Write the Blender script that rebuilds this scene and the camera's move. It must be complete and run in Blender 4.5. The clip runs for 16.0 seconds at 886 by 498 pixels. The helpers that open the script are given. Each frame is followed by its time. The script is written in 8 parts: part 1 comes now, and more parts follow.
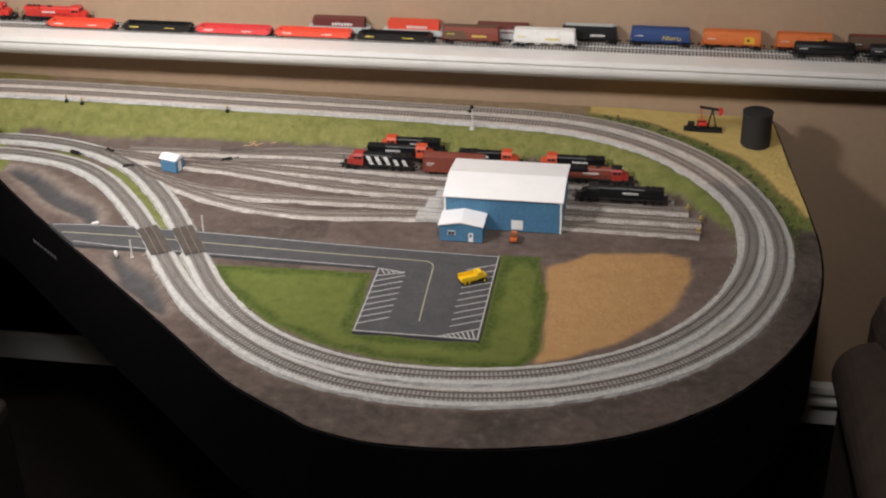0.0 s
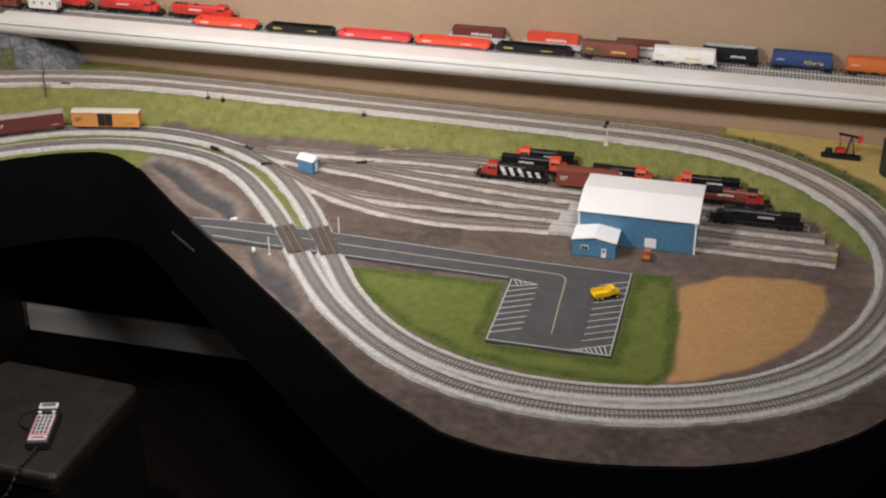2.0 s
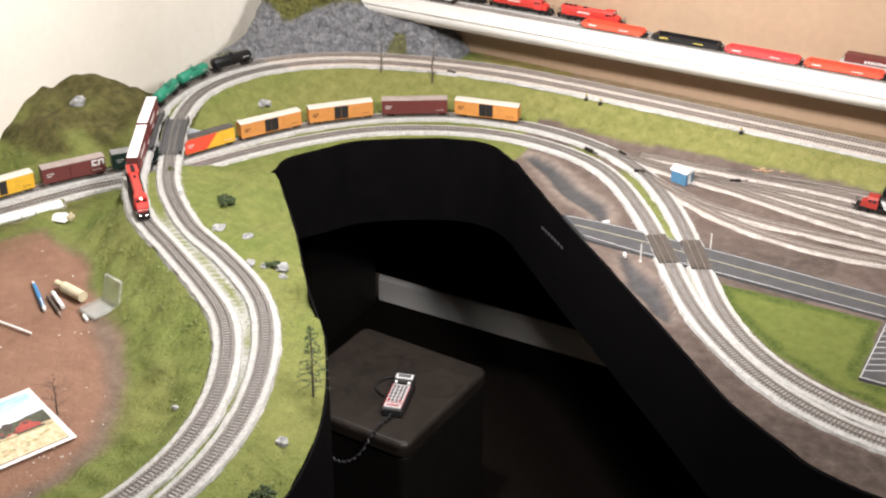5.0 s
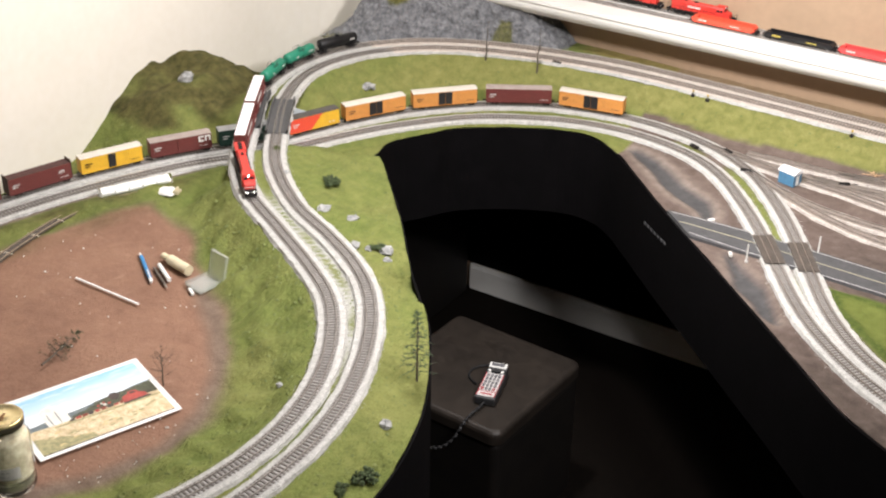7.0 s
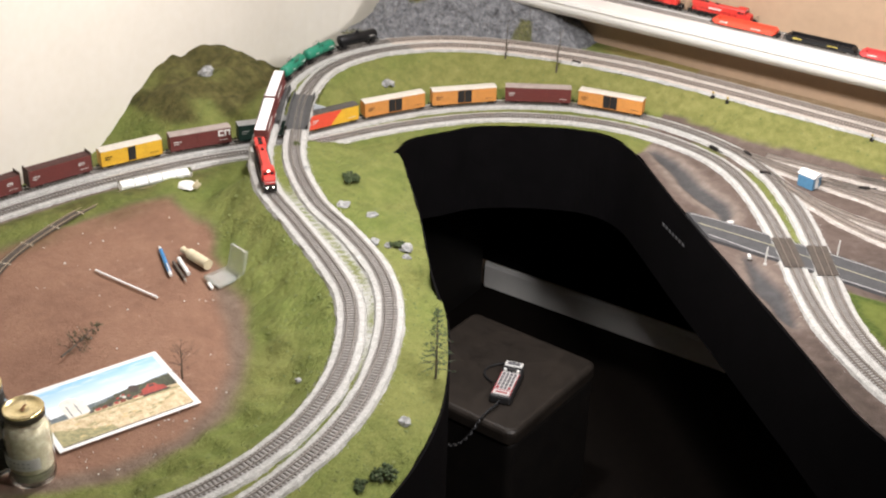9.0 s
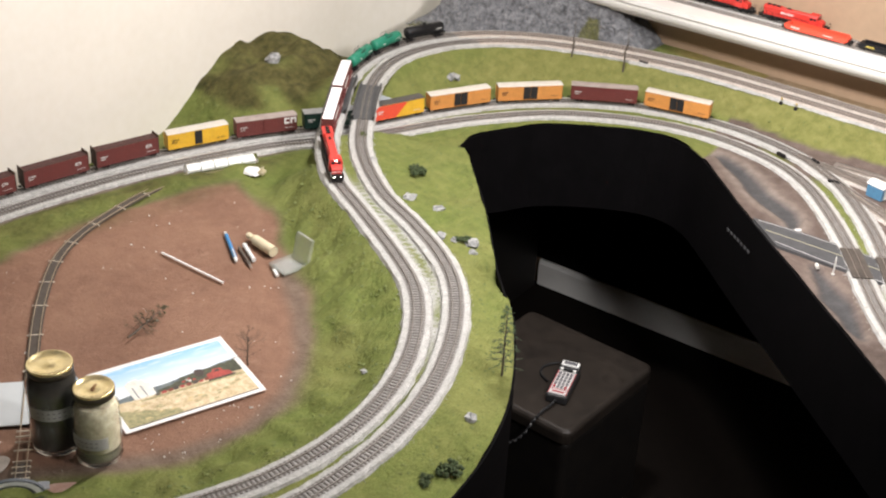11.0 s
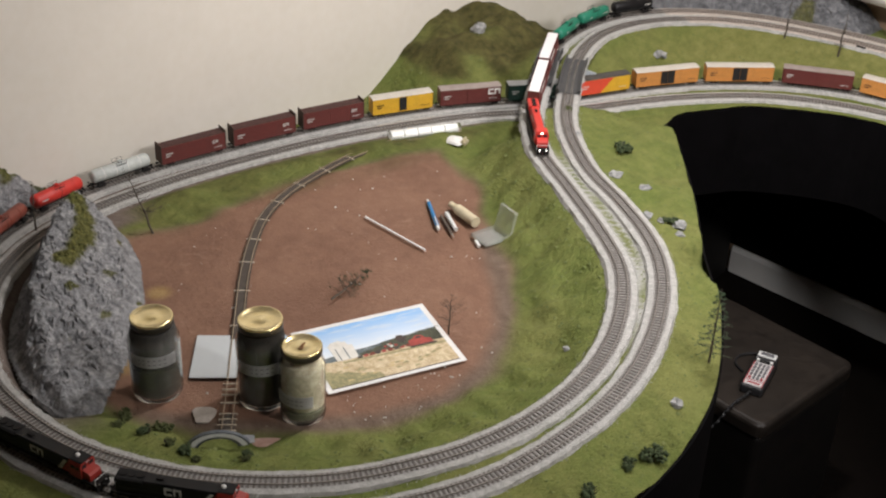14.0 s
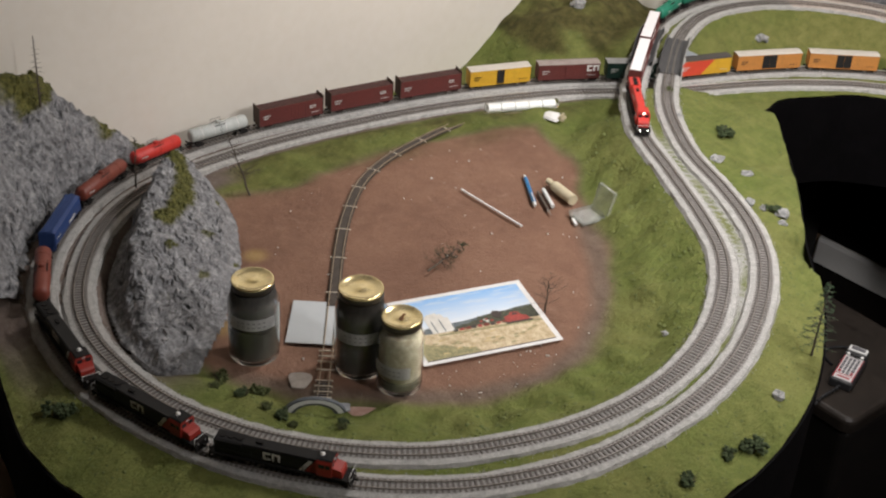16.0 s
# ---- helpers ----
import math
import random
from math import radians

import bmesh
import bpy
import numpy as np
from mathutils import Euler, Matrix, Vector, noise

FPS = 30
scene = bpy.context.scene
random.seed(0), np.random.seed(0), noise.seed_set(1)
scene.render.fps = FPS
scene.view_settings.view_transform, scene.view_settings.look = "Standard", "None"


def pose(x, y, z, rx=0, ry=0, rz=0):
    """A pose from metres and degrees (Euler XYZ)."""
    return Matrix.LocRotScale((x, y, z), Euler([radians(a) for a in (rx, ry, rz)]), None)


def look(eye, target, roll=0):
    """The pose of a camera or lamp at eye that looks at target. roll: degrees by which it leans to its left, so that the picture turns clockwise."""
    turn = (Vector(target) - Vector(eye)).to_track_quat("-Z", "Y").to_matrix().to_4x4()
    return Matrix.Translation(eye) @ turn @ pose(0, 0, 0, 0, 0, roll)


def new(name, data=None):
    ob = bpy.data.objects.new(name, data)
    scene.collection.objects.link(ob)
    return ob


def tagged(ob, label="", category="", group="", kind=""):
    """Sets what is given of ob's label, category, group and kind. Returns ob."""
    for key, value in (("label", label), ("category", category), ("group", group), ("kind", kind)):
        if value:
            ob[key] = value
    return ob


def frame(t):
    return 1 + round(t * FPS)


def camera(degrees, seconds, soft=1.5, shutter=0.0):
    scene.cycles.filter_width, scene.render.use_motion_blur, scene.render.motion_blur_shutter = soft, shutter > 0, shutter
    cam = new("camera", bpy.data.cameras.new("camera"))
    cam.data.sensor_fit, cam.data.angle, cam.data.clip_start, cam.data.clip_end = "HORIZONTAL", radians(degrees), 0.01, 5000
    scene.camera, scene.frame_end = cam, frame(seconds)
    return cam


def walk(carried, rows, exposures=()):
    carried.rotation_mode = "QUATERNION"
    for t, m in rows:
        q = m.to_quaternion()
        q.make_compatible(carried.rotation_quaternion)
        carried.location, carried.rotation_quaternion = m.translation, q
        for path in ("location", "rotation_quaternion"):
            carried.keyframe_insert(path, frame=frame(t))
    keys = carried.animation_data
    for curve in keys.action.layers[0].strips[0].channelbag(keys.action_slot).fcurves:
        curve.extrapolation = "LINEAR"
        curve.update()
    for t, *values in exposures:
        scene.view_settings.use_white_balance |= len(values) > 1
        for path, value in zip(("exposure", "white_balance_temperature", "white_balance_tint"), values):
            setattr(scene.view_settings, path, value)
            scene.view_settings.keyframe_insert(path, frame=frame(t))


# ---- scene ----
cam = camera(37.0, 16.0, soft=2.2)
PATH = [
    (0, (0.1859, 0.0582, 2.4966), (-0.1146, 1.7762, 1.5178), -1.14),
    (0.5, (0.1752, 0.0541, 2.5016), (-0.1392, 1.7705, 1.5242), -0.88),
    (1, (0.1534, 0.0487, 2.4986), (-0.1863, 1.7611, 1.5227), -0.62),
    (1.5, (0.1275, 0.0410, 2.4974), (-0.2534, 1.7476, 1.5266), -0.36),
    (2, (0.1021, 0.0236, 2.5144), (-0.3389, 1.7177, 1.5472), -0.27),
    (2.5, (0.0766, 0.0106, 2.5183), (-0.4219, 1.6912, 1.5555), -0.19),
    (3, (0.0240, -0.0251, 2.5365), (-0.5291, 1.6386, 1.5741), 0.61),
    (3.5, (-0.0076, -0.0365, 2.5355), (-0.6307, 1.6019, 1.5725), 0.94),
    (4, (-0.0214, -0.0507, 2.5384), (-0.7348, 1.5525, 1.5788), 0.34),
    (4.5, (-0.0348, -0.0549, 2.5356), (-0.8256, 1.5118, 1.5764), -0.18),
    (5, (-0.0586, -0.0763, 2.5476), (-0.9069, 1.4554, 1.5812), 0.11),
    (7.5, (-0.1302, -0.1092, 2.5390), (-1.0742, 1.3546, 1.5560), 1.13),
    (8, (-0.1339, -0.1121, 2.5414), (-1.0825, 1.3474, 1.5565), 1.29),
    (10.5, (-0.1825, -0.1446, 2.5404), (-1.1445, 1.3056, 1.5548), 2.91),
    (11, (-0.2064, -0.1519, 2.5363), (-1.1951, 1.2738, 1.5415), 3.15),
    (11.5, (-0.2267, -0.1498, 2.5261), (-1.2400, 1.2492, 1.5181), 3.11),
    (12, (-0.2383, -0.1549, 2.5238), (-1.2876, 1.2106, 1.5067), 2.85),
    (12.5, (-0.2522, -0.1631, 2.5166), (-1.3342, 1.1749, 1.4971), 2.64),
    (13, (-0.2701, -0.1762, 2.5153), (-1.3817, 1.1333, 1.4909), 2.77),
    (13.5, (-0.2770, -0.1754, 2.5110), (-1.4195, 1.1034, 1.4817), 2.29),
    (14, (-0.2920, -0.1848, 2.5074), (-1.4563, 1.0699, 1.4730), 2.36),
    (14.5, (-0.3175, -0.2047, 2.5034), (-1.4952, 1.0333, 1.4639), 3.06),
    (15, (-0.3417, -0.2124, 2.4969), (-1.5306, 1.0030, 1.4437), 3.40),
    (15.5, (-0.3603, -0.2196, 2.4921), (-1.5570, 0.9749, 1.4240), 3.73),
    (16, (-0.3656, -0.2284, 2.4963), (-1.5731, 0.9494, 1.4219), 3.75),
]
EXPOSURES = [(0.0, -0.09), (2.0, -0.11), (3.0, -0.13), (3.6, 0.08), (4.3, 0.44), (5.0, 0.68), (8.0, 0.50), (11.0, 0.46), (12.5, 0.05), (14.5, -0.06), (16.0, -0.12)]
walk(cam, [(t, look(eye, target, roll)) for t, eye, target, roll in PATH], EXPOSURES)

# ---- light ----
world = bpy.data.worlds.new("room")
scene.world = world
world.use_nodes = True
world.node_tree.nodes["Background"].inputs[0].default_value = (1.0, 0.86, 0.7, 1)
world.node_tree.nodes["Background"].inputs[1].default_value = 0.01


def unseen_spot(x, y, z, watts, aim, angle, radius=0.11, colour=(1.0, 0.955, 0.945)):
    """An unseen spot lamp, added above the layout, with a wide, soft cone."""
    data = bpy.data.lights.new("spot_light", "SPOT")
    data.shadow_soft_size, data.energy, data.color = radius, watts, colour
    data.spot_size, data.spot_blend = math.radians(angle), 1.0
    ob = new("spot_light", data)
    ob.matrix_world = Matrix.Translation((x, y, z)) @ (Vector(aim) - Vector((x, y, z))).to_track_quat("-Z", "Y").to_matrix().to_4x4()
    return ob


# Unseen lamps: place, aim, cone and power fitted to the layout's brightness.
unseen_spot(0.26, 1.35, 2.69, 113, (-1.82, 3.29, 1.34), 170)
unseen_spot(-0.60, 1.87, 2.30, 57, (-2.60, 2.59, 1.04), 131)
unseen_spot(-1.23, 1.72, 2.41, 136, (-0.57, 3.22, 1.48), 86)
unseen_spot(-1.68, 2.20, 2.67, 107, (-1.83, 2.11, 0.95), 145)


# ---- materials ----
def node(nt, kind, **sockets):
    n = nt.nodes.new(kind)
    for key, value in sockets.items():
        n.inputs[key.replace("_", " ")].default_value = value
    return n


def rgb(c):
    return (c[0], c[1], c[2], 1.0)


MATS = {}


def mat(name, c1, c2=None, scale=60.0, rough=0.7, metal=0.0, bump=0.0, bscale=None, fine=0.35, vary=0.0, coat=0.0, spec=0.5):
    """A two-scale mottled surface: c1 to c2 by a broad noise, with a finer grain over it."""
    if name in MATS:
        return MATS[name]
    m = bpy.data.materials.new(name)
    m.use_nodes = True
    nt = m.node_tree
    bsdf = nt.nodes["Principled BSDF"]
    c2 = c2 or tuple(v * 0.82 for v in c1)
    tc = nt.nodes.new("ShaderNodeTexCoord")
    n1 = node(nt, "ShaderNodeTexNoise", Scale=scale, Detail=5.0, Roughness=0.6)
    n2 = node(nt, "ShaderNodeTexNoise", Scale=scale * 7.3, Detail=3.0)
    nt.links.new(tc.outputs["Object"], n1.inputs["Vector"])
    nt.links.new(tc.outputs["Object"], n2.inputs["Vector"])
    ramp = nt.nodes.new("ShaderNodeValToRGB")
    ramp.color_ramp.elements[0].position, ramp.color_ramp.elements[1].position = 0.32, 0.68
    ramp.color_ramp.elements[0].color, ramp.color_ramp.elements[1].color = rgb(c1), rgb(c2)
    nt.links.new(n1.outputs["Fac"], ramp.inputs["Fac"])
    mix = nt.nodes.new("ShaderNodeMix")
    mix.data_type, mix.blend_type = "RGBA", "OVERLAY"
    mix.inputs[0].default_value = fine
    nt.links.new(ramp.outputs["Color"], mix.inputs[6])
    nt.links.new(n2.outputs["Fac"], mix.inputs[7])
    out = mix.outputs[2]
    if vary:
        info = nt.nodes.new("ShaderNodeObjectInfo")
        mul = node(nt, "ShaderNodeHueSaturation")
        mp = node(nt, "ShaderNodeMapRange", To_Min=1.0 - vary, To_Max=1.0 + vary)
        nt.links.new(info.outputs["Random"], mp.inputs["Value"])
        nt.links.new(mp.outputs["Result"], mul.inputs["Value"])
        nt.links.new(out, mul.inputs["Color"])
        out = mul.outputs["Color"]
    nt.links.new(out, bsdf.inputs["Base Color"])
    rr = node(nt, "ShaderNodeMapRange", To_Min=max(0.02, rough - 0.1), To_Max=min(1.0, rough + 0.1))
    nt.links.new(n2.outputs["Fac"], rr.inputs["Value"])
    nt.links.new(rr.outputs["Result"], bsdf.inputs["Roughness"])
    bsdf.inputs["Metallic"].default_value = metal
    bsdf.inputs["Coat Weight"].default_value = coat
    bsdf.inputs["Specular IOR Level"].default_value = spec
    if bump:
        b = node(nt, "ShaderNodeBump", Strength=bump, Distance=0.002)
        n3 = node(nt, "ShaderNodeTexNoise", Scale=bscale or scale * 3, Detail=6.0, Roughness=0.65)
        nt.links.new(tc.outputs["Object"], n3.inputs["Vector"])
        nt.links.new(n3.outputs["Fac"], b.inputs["Height"])
        nt.links.new(b.outputs["Normal"], bsdf.inputs["Normal"])
    MATS[name] = m
    return m


# ---- mesh helpers ----
def mesh_of(bm, name, material, smooth=False):
    me = bpy.data.meshes.new(name)
    bm.to_mesh(me)
    bm.free()
    for mt in (material if isinstance(material, (list, tuple)) else [material]):
        me.materials.append(mt)
    if smooth:
        me.polygons.foreach_set("use_smooth", [True] * len(me.polygons))
    return me


def part(name, bm, material, parent=None, label="", smooth=False):
    ob = new(name, mesh_of(bm, name, material, smooth))
    if parent is not None:
        ob.parent = parent
    if label:
        tagged(ob, label)
    return ob


def thing(name, label, category, m=None, group="", kind=""):
    ob = new(name)
    if m is not None:
        ob.matrix_world = m
    return tagged(ob, label, category, group, kind)


def add_box(bm, x0, x1, y0, y1, z0, z1, bevel=0.0, m=None):
    r = bmesh.ops.create_cube(bm, size=1.0)
    vs = r["verts"]
    for v in vs:
        v.co = Vector((x0 + (v.co.x + 0.5) * (x1 - x0), y0 + (v.co.y + 0.5) * (y1 - y0), z0 + (v.co.z + 0.5) * (z1 - z0)))
    if m is not None:
        bmesh.ops.transform(bm, matrix=m, verts=vs)
    if bevel:
        es = list({e for v in vs for e in v.link_edges})
        bmesh.ops.bevel(bm, geom=es, offset=bevel, segments=2, affect="EDGES", profile=0.5)
    return bm


def box(x0, x1, y0, y1, z0, z1, bevel=0.0):
    return add_box(bmesh.new(), x0, x1, y0, y1, z0, z1, bevel)


def add_cyl(bm, p, q, r, r2=None, seg=16, caps=True):
    p, q = Vector(p), Vector(q)
    d = q - p
    m = Matrix.Translation((p + q) / 2) @ d.to_track_quat("Z", "Y").to_matrix().to_4x4()
    bmesh.ops.create_cone(bm, cap_ends=caps, segments=seg, radius1=r, radius2=r if r2 is None else r2, depth=d.length, matrix=m)
    return bm


def cyl(p, q, r, r2=None, seg=16):
    return add_cyl(bmesh.new(), p, q, r, r2, seg)


def prism(poly, a, b, axis="x"):
    """A closed outline in the plane across the axis, drawn from a to b."""
    bm = bmesh.new()
    put = {"x": lambda u, v, w: (w, u, v), "y": lambda u, v, w: (u, w, v), "z": lambda u, v, w: (u, v, w)}[axis]
    va = [bm.verts.new(put(u, v, a)) for u, v in poly]
    vb = [bm.verts.new(put(u, v, b)) for u, v in poly]
    n = len(poly)
    bm.faces.new(va)
    bm.faces.new(vb)
    for i in range(n):
        bm.faces.new((va[i], va[(i + 1) % n], vb[(i + 1) % n], vb[i]))
    bmesh.ops.recalc_face_normals(bm, faces=bm.faces)
    return bm


def lathe(profile, seg=28):
    """Turn (radius, height) pairs about z."""
    bm = bmesh.new()
    rings = []
    for r, z in profile:
        if r < 1e-6:
            rings.append([bm.verts.new((0, 0, z))])
        else:
            rings.append([bm.verts.new((r * math.cos(2 * math.pi * k / seg), r * math.sin(2 * math.pi * k / seg), z)) for k in range(seg)])
    for a, b in zip(rings, rings[1:]):
        for k in range(seg):
            f = [a[k % len(a)], a[(k + 1) % len(a)], b[(k + 1) % len(b)], b[k % len(b)]]
            f = list(dict.fromkeys(f))
            if len(f) > 2:
                bm.faces.new(f)
    bmesh.ops.recalc_face_normals(bm, faces=bm.faces)
    return bm


def raw(name, verts, faces, material, parent=None, smooth=False):
    me = bpy.data.meshes.new(name)
    me.from_pydata([tuple(v) for v in verts], [], [tuple(f) for f in faces])
    for mt in (material if isinstance(material, (list, tuple)) else [material]):
        me.materials.append(mt)
    if smooth:
        me.polygons.foreach_set("use_smooth", [True] * len(me.polygons))
    ob = new(name, me)
    if parent is not None:
        ob.parent = parent
    return ob


# ---- plan: lines of track ----
def spline(points, closed=False, step=0.01):
    """A smooth line through points, resampled at even steps."""
    p = np.array([(*q, 1.0) if len(q) == 2 else q for q in points], float)
    n = len(p)
    out = []
    for i in range(n if closed else n - 1):
        if closed:
            a, b, c, d = p[(i - 1) % n], p[i], p[(i + 1) % n], p[(i + 2) % n]
        else:
            a, b, c, d = p[max(i - 1, 0)], p[i], p[i + 1], p[min(i + 2, n - 1)]
        for t in np.linspace(0, 1, 24, endpoint=False):
            out.append(0.5 * (2 * b + (c - a) * t + (2 * a - 5 * b + 4 * c - d) * t * t + (3 * b - a - 3 * c + d) * t ** 3))
    out.append(p[0] if closed else p[-1])
    out = np.array(out)
    for _ in range(6 if closed else 2):
        mid = out.copy()
        mid[1:-1] = 0.25 * out[:-2] + 0.5 * out[1:-1] + 0.25 * out[2:]
        out = mid
    s = np.r_[0, np.cumsum(np.linalg.norm(np.diff(out[:, :2], axis=0), axis=1))]
    k = max(2, int(round(s[-1] / step)) + 1)
    u = np.linspace(0, s[-1], k)
    return np.stack([np.interp(u, s, out[:, j]) for j in range(3)], 1)


# outer of the yard loop: from the bridge's left deck round by the inner left curve and back
LINE_A = [(-2.242, 2.428), (-2.151, 2.613), (-2.059, 2.758), (-1.936, 2.895), (-1.769, 2.997), (-1.63, 3.042), (-1.484, 3.05), (-1.32, 3.012),
          (-1.197, 2.932), (-1.083, 2.807), (-0.99, 2.685), (-0.912, 2.57), (-0.819, 2.437), (-0.726, 2.331), (-0.616, 2.237), (-0.502, 2.168),
          (-0.388, 2.128), (-0.265, 2.110), (-0.139, 2.112), (-0.02, 2.134), (0.098, 2.175), (0.212, 2.236), (0.314, 2.324), (0.402, 2.44)]
LINE_A2 = [(0.462, 2.584, 1.0), (0.49, 2.735, 1.008), (0.475, 2.87, 1.022), (0.419, 3.01, 1.036), (0.324, 3.135, 1.048), (0.19, 3.24, 1.055),
           (0.04, 3.305, 1.06), (-0.14, 3.338, 1.06), (-0.5, 3.35, 1.061), (-1.0, 3.352, 1.066), (-1.45, 3.352, 1.072), (-1.75, 3.33, 1.078),
           (-2.04, 3.262, 1.08), (-2.245, 3.17, 1.081), (-2.385, 3.04, 1.082), (-2.46, 2.88, 1.084), (-2.47, 2.70, 1.085)]
LINE_A3 = [(-2.42, 2.52, 1.085), (-2.31, 2.345, 1.085), (-2.187, 2.165, 1.085), (-2.052, 2.035, 1.085), (-1.885, 1.938, 1.085), (-1.722, 1.845, 1.082),
           (-1.605, 1.765, 1.078), (-1.52, 1.665, 1.072), (-1.456, 1.545, 1.065), (-1.420, 1.41, 1.06), (-1.416, 1.275, 1.055), (-1.44, 1.15, 1.05),
           (-1.476, 1.047, 1.05), (-1.525, 0.957, 1.046), (-1.58, 0.882, 1.045), (-1.648, 0.813, 1.044), (-1.723, 0.756, 1.042), (-1.815, 0.706, 1.04),
           (-1.93, 0.668, 1.037), (-2.05, 0.655, 1.035), (-2.175, 0.664, 1.032), (-2.285, 0.699, 1.03), (-2.392, 0.766, 1.026), (-2.505, 0.868, 1.02)]
LINE_A4 = [(-2.586, 0.987, 1.014), (-2.63, 1.115, 1.006), (-2.645, 1.24, 1.0), (-2.637, 1.40, 1.0), (-2.608, 1.585, 1.0), (-2.558, 1.80, 1.0),
           (-2.492, 1.99, 1.0), (-2.405, 2.18, 1.0), (-2.32, 2.31, 1.0)]
# inner of the yard loop: from the boxcars round by the right deck and the outer left curve
LINE_B = [(-2.30, 2.46), (-2.225, 2.635), (-2.125, 2.815), (-1.98, 2.975), (-1.80, 3.09), (-1.60, 3.138), (-1.44, 3.135), (-1.30, 3.098),
          (-1.20, 3.045), (-1.105, 2.965), (-1.0, 2.838), (-0.917, 2.715), (-0.833, 2.578), (-0.751, 2.448), (-0.66, 2.342), (-0.564, 2.266),
          (-0.456, 2.214), (-0.343, 2.185), (-0.228, 2.178), (-0.115, 2.188), (0.003, 2.215), (0.111, 2.262), (0.209, 2.328), (0.3, 2.426)]
LINE_B2 = [(0.371, 2.549, 1.0), (0.418, 2.695, 1.003), (0.425, 2.825, 1.02), (0.385, 2.955, 1.034), (0.295, 3.078, 1.046), (0.175, 3.178, 1.054),
           (0.03, 3.244, 1.06), (-0.14, 3.280, 1.06), (-0.5, 3.296, 1.061), (-1.0, 3.30, 1.066), (-1.45, 3.298, 1.072), (-1.75, 3.272, 1.078),
           (-2.02, 3.207, 1.08), (-2.21, 3.12, 1.081), (-2.335, 3.0, 1.082), (-2.398, 2.86, 1.084), (-2.405, 2.71, 1.085)]
LINE_B3 = [(-2.345, 2.543, 1.085), (-2.223, 2.354, 1.085), (-2.092, 2.187, 1.085), (-1.92, 2.05, 1.085), (-1.763, 1.972, 1.085), (-1.635, 1.90, 1.082),
           (-1.535, 1.815, 1.078), (-1.45, 1.695, 1.07), (-1.382, 1.545, 1.065), (-1.35, 1.405, 1.06), (-1.345, 1.265, 1.055), (-1.36, 1.14, 1.05),
           (-1.39, 1.035, 1.05), (-1.438, 0.94, 1.046), (-1.49, 0.865, 1.045), (-1.56, 0.79, 1.044), (-1.66, 0.712, 1.043), (-1.775, 0.652, 1.04),
           (-1.90, 0.612, 1.038), (-2.05, 0.592, 1.035), (-2.21, 0.608, 1.032), (-2.345, 0.655, 1.03), (-2.465, 0.732, 1.026), (-2.565, 0.83, 1.02)]
LINE_B4 = [(-2.65, 0.955, 1.014), (-2.702, 1.09, 1.006), (-2.722, 1.225, 1.0), (-2.712, 1.40, 1.0), (-2.678, 1.59, 1.0), (-2.628, 1.80, 1.0),
           (-2.565, 2.0, 1.0), (-2.478, 2.19, 1.0), (-2.39, 2.33, 1.0)]
line_a = spline(LINE_A + LINE_A2 + LINE_A3 + LINE_A4, closed=True)
line_b = spline(LINE_B + LINE_B2 + LINE_B3 + LINE_B4, closed=True)
YARD = {
    "t1": [(-1.21, 3.05), (-1.06, 2.955), (-0.90, 2.87), (-0.75, 2.825), (-0.60, 2.815), (-0.40, 2.835), (-0.20, 2.84), (0.31, 2.835)],
    "t2": [(-1.10, 2.975), (-0.95, 2.915), (-0.80, 2.893), (-0.60, 2.893), (-0.40, 2.897), (-0.2, 2.897), (0.315, 2.892)],
    "t3": [(-1.30, 3.10), (-1.10, 3.055), (-0.90, 3.025), (-0.70, 2.985), (-0.55, 2.962), (-0.35, 2.956), (-0.2, 2.955), (0.285, 2.948)],
    "t4": [(-1.25, 3.09), (-1.05, 3.066), (-0.85, 3.053), (-0.65, 3.033), (-0.45, 3.015), (-0.2, 3.01), (0.25, 3.005)],
    "t5": [(-1.0, 3.062), (-0.80, 3.083), (-0.6, 3.082), (-0.35, 3.068), (0.0, 3.062), (0.18, 3.058)],
    "t6": [(-1.20, 3.115), (-0.95, 3.128), (-0.7, 3.138), (-0.4, 3.125), (-0.1, 3.117), (0.12, 3.112)],
}
yard_lines = {k: spline(v) for k, v in YARD.items()}
# the table's outline, anticlockwise from the back wall at the yard's end
EDGE = [(-1.952, 2.434), (-1.912, 2.398), (-1.838, 2.318), (-1.757, 2.234), (-1.675, 2.138), (-1.583, 2.030), (-1.500, 1.944), (-1.430, 1.868), (-1.385, 1.815), (-1.295, 1.68), (-1.232, 1.555), (-1.194, 1.42), (-1.178, 1.25), (-1.195, 1.08),
        (-1.26, 0.90), (-1.37, 0.74), (-1.52, 0.60), (-1.69, 0.50), (-1.844, 0.445), (-1.99, 0.44), (-2.12, 0.47), (-2.3, 0.52), (-2.55, 0.55), (-2.79, 0.56)]
EDGE2 = [(0.50, 3.44), (0.535, 3.15), (0.565, 2.93), (0.580, 2.775), (0.566, 2.598), (0.519, 2.434), (0.433, 2.278), (0.323, 2.149), (0.176, 2.046), (0.018, 1.990),
         (-0.13, 1.962), (-0.275, 1.958), (-0.408, 1.986), (-0.47, 2.022), (-0.614, 2.114), (-0.777, 2.263), (-0.984, 2.451), (-1.228, 2.672), (-1.403, 2.837), (-1.518, 2.94),
         (-1.60, 2.978), (-1.68, 2.977), (-1.76, 2.945), (-1.86, 2.885), (-1.95, 2.808), (-2.000, 2.722), (-2.034, 2.668), (-2.046, 2.630), (-2.048, 2.585), (-2.036, 2.535), (-1.995, 2.466)]
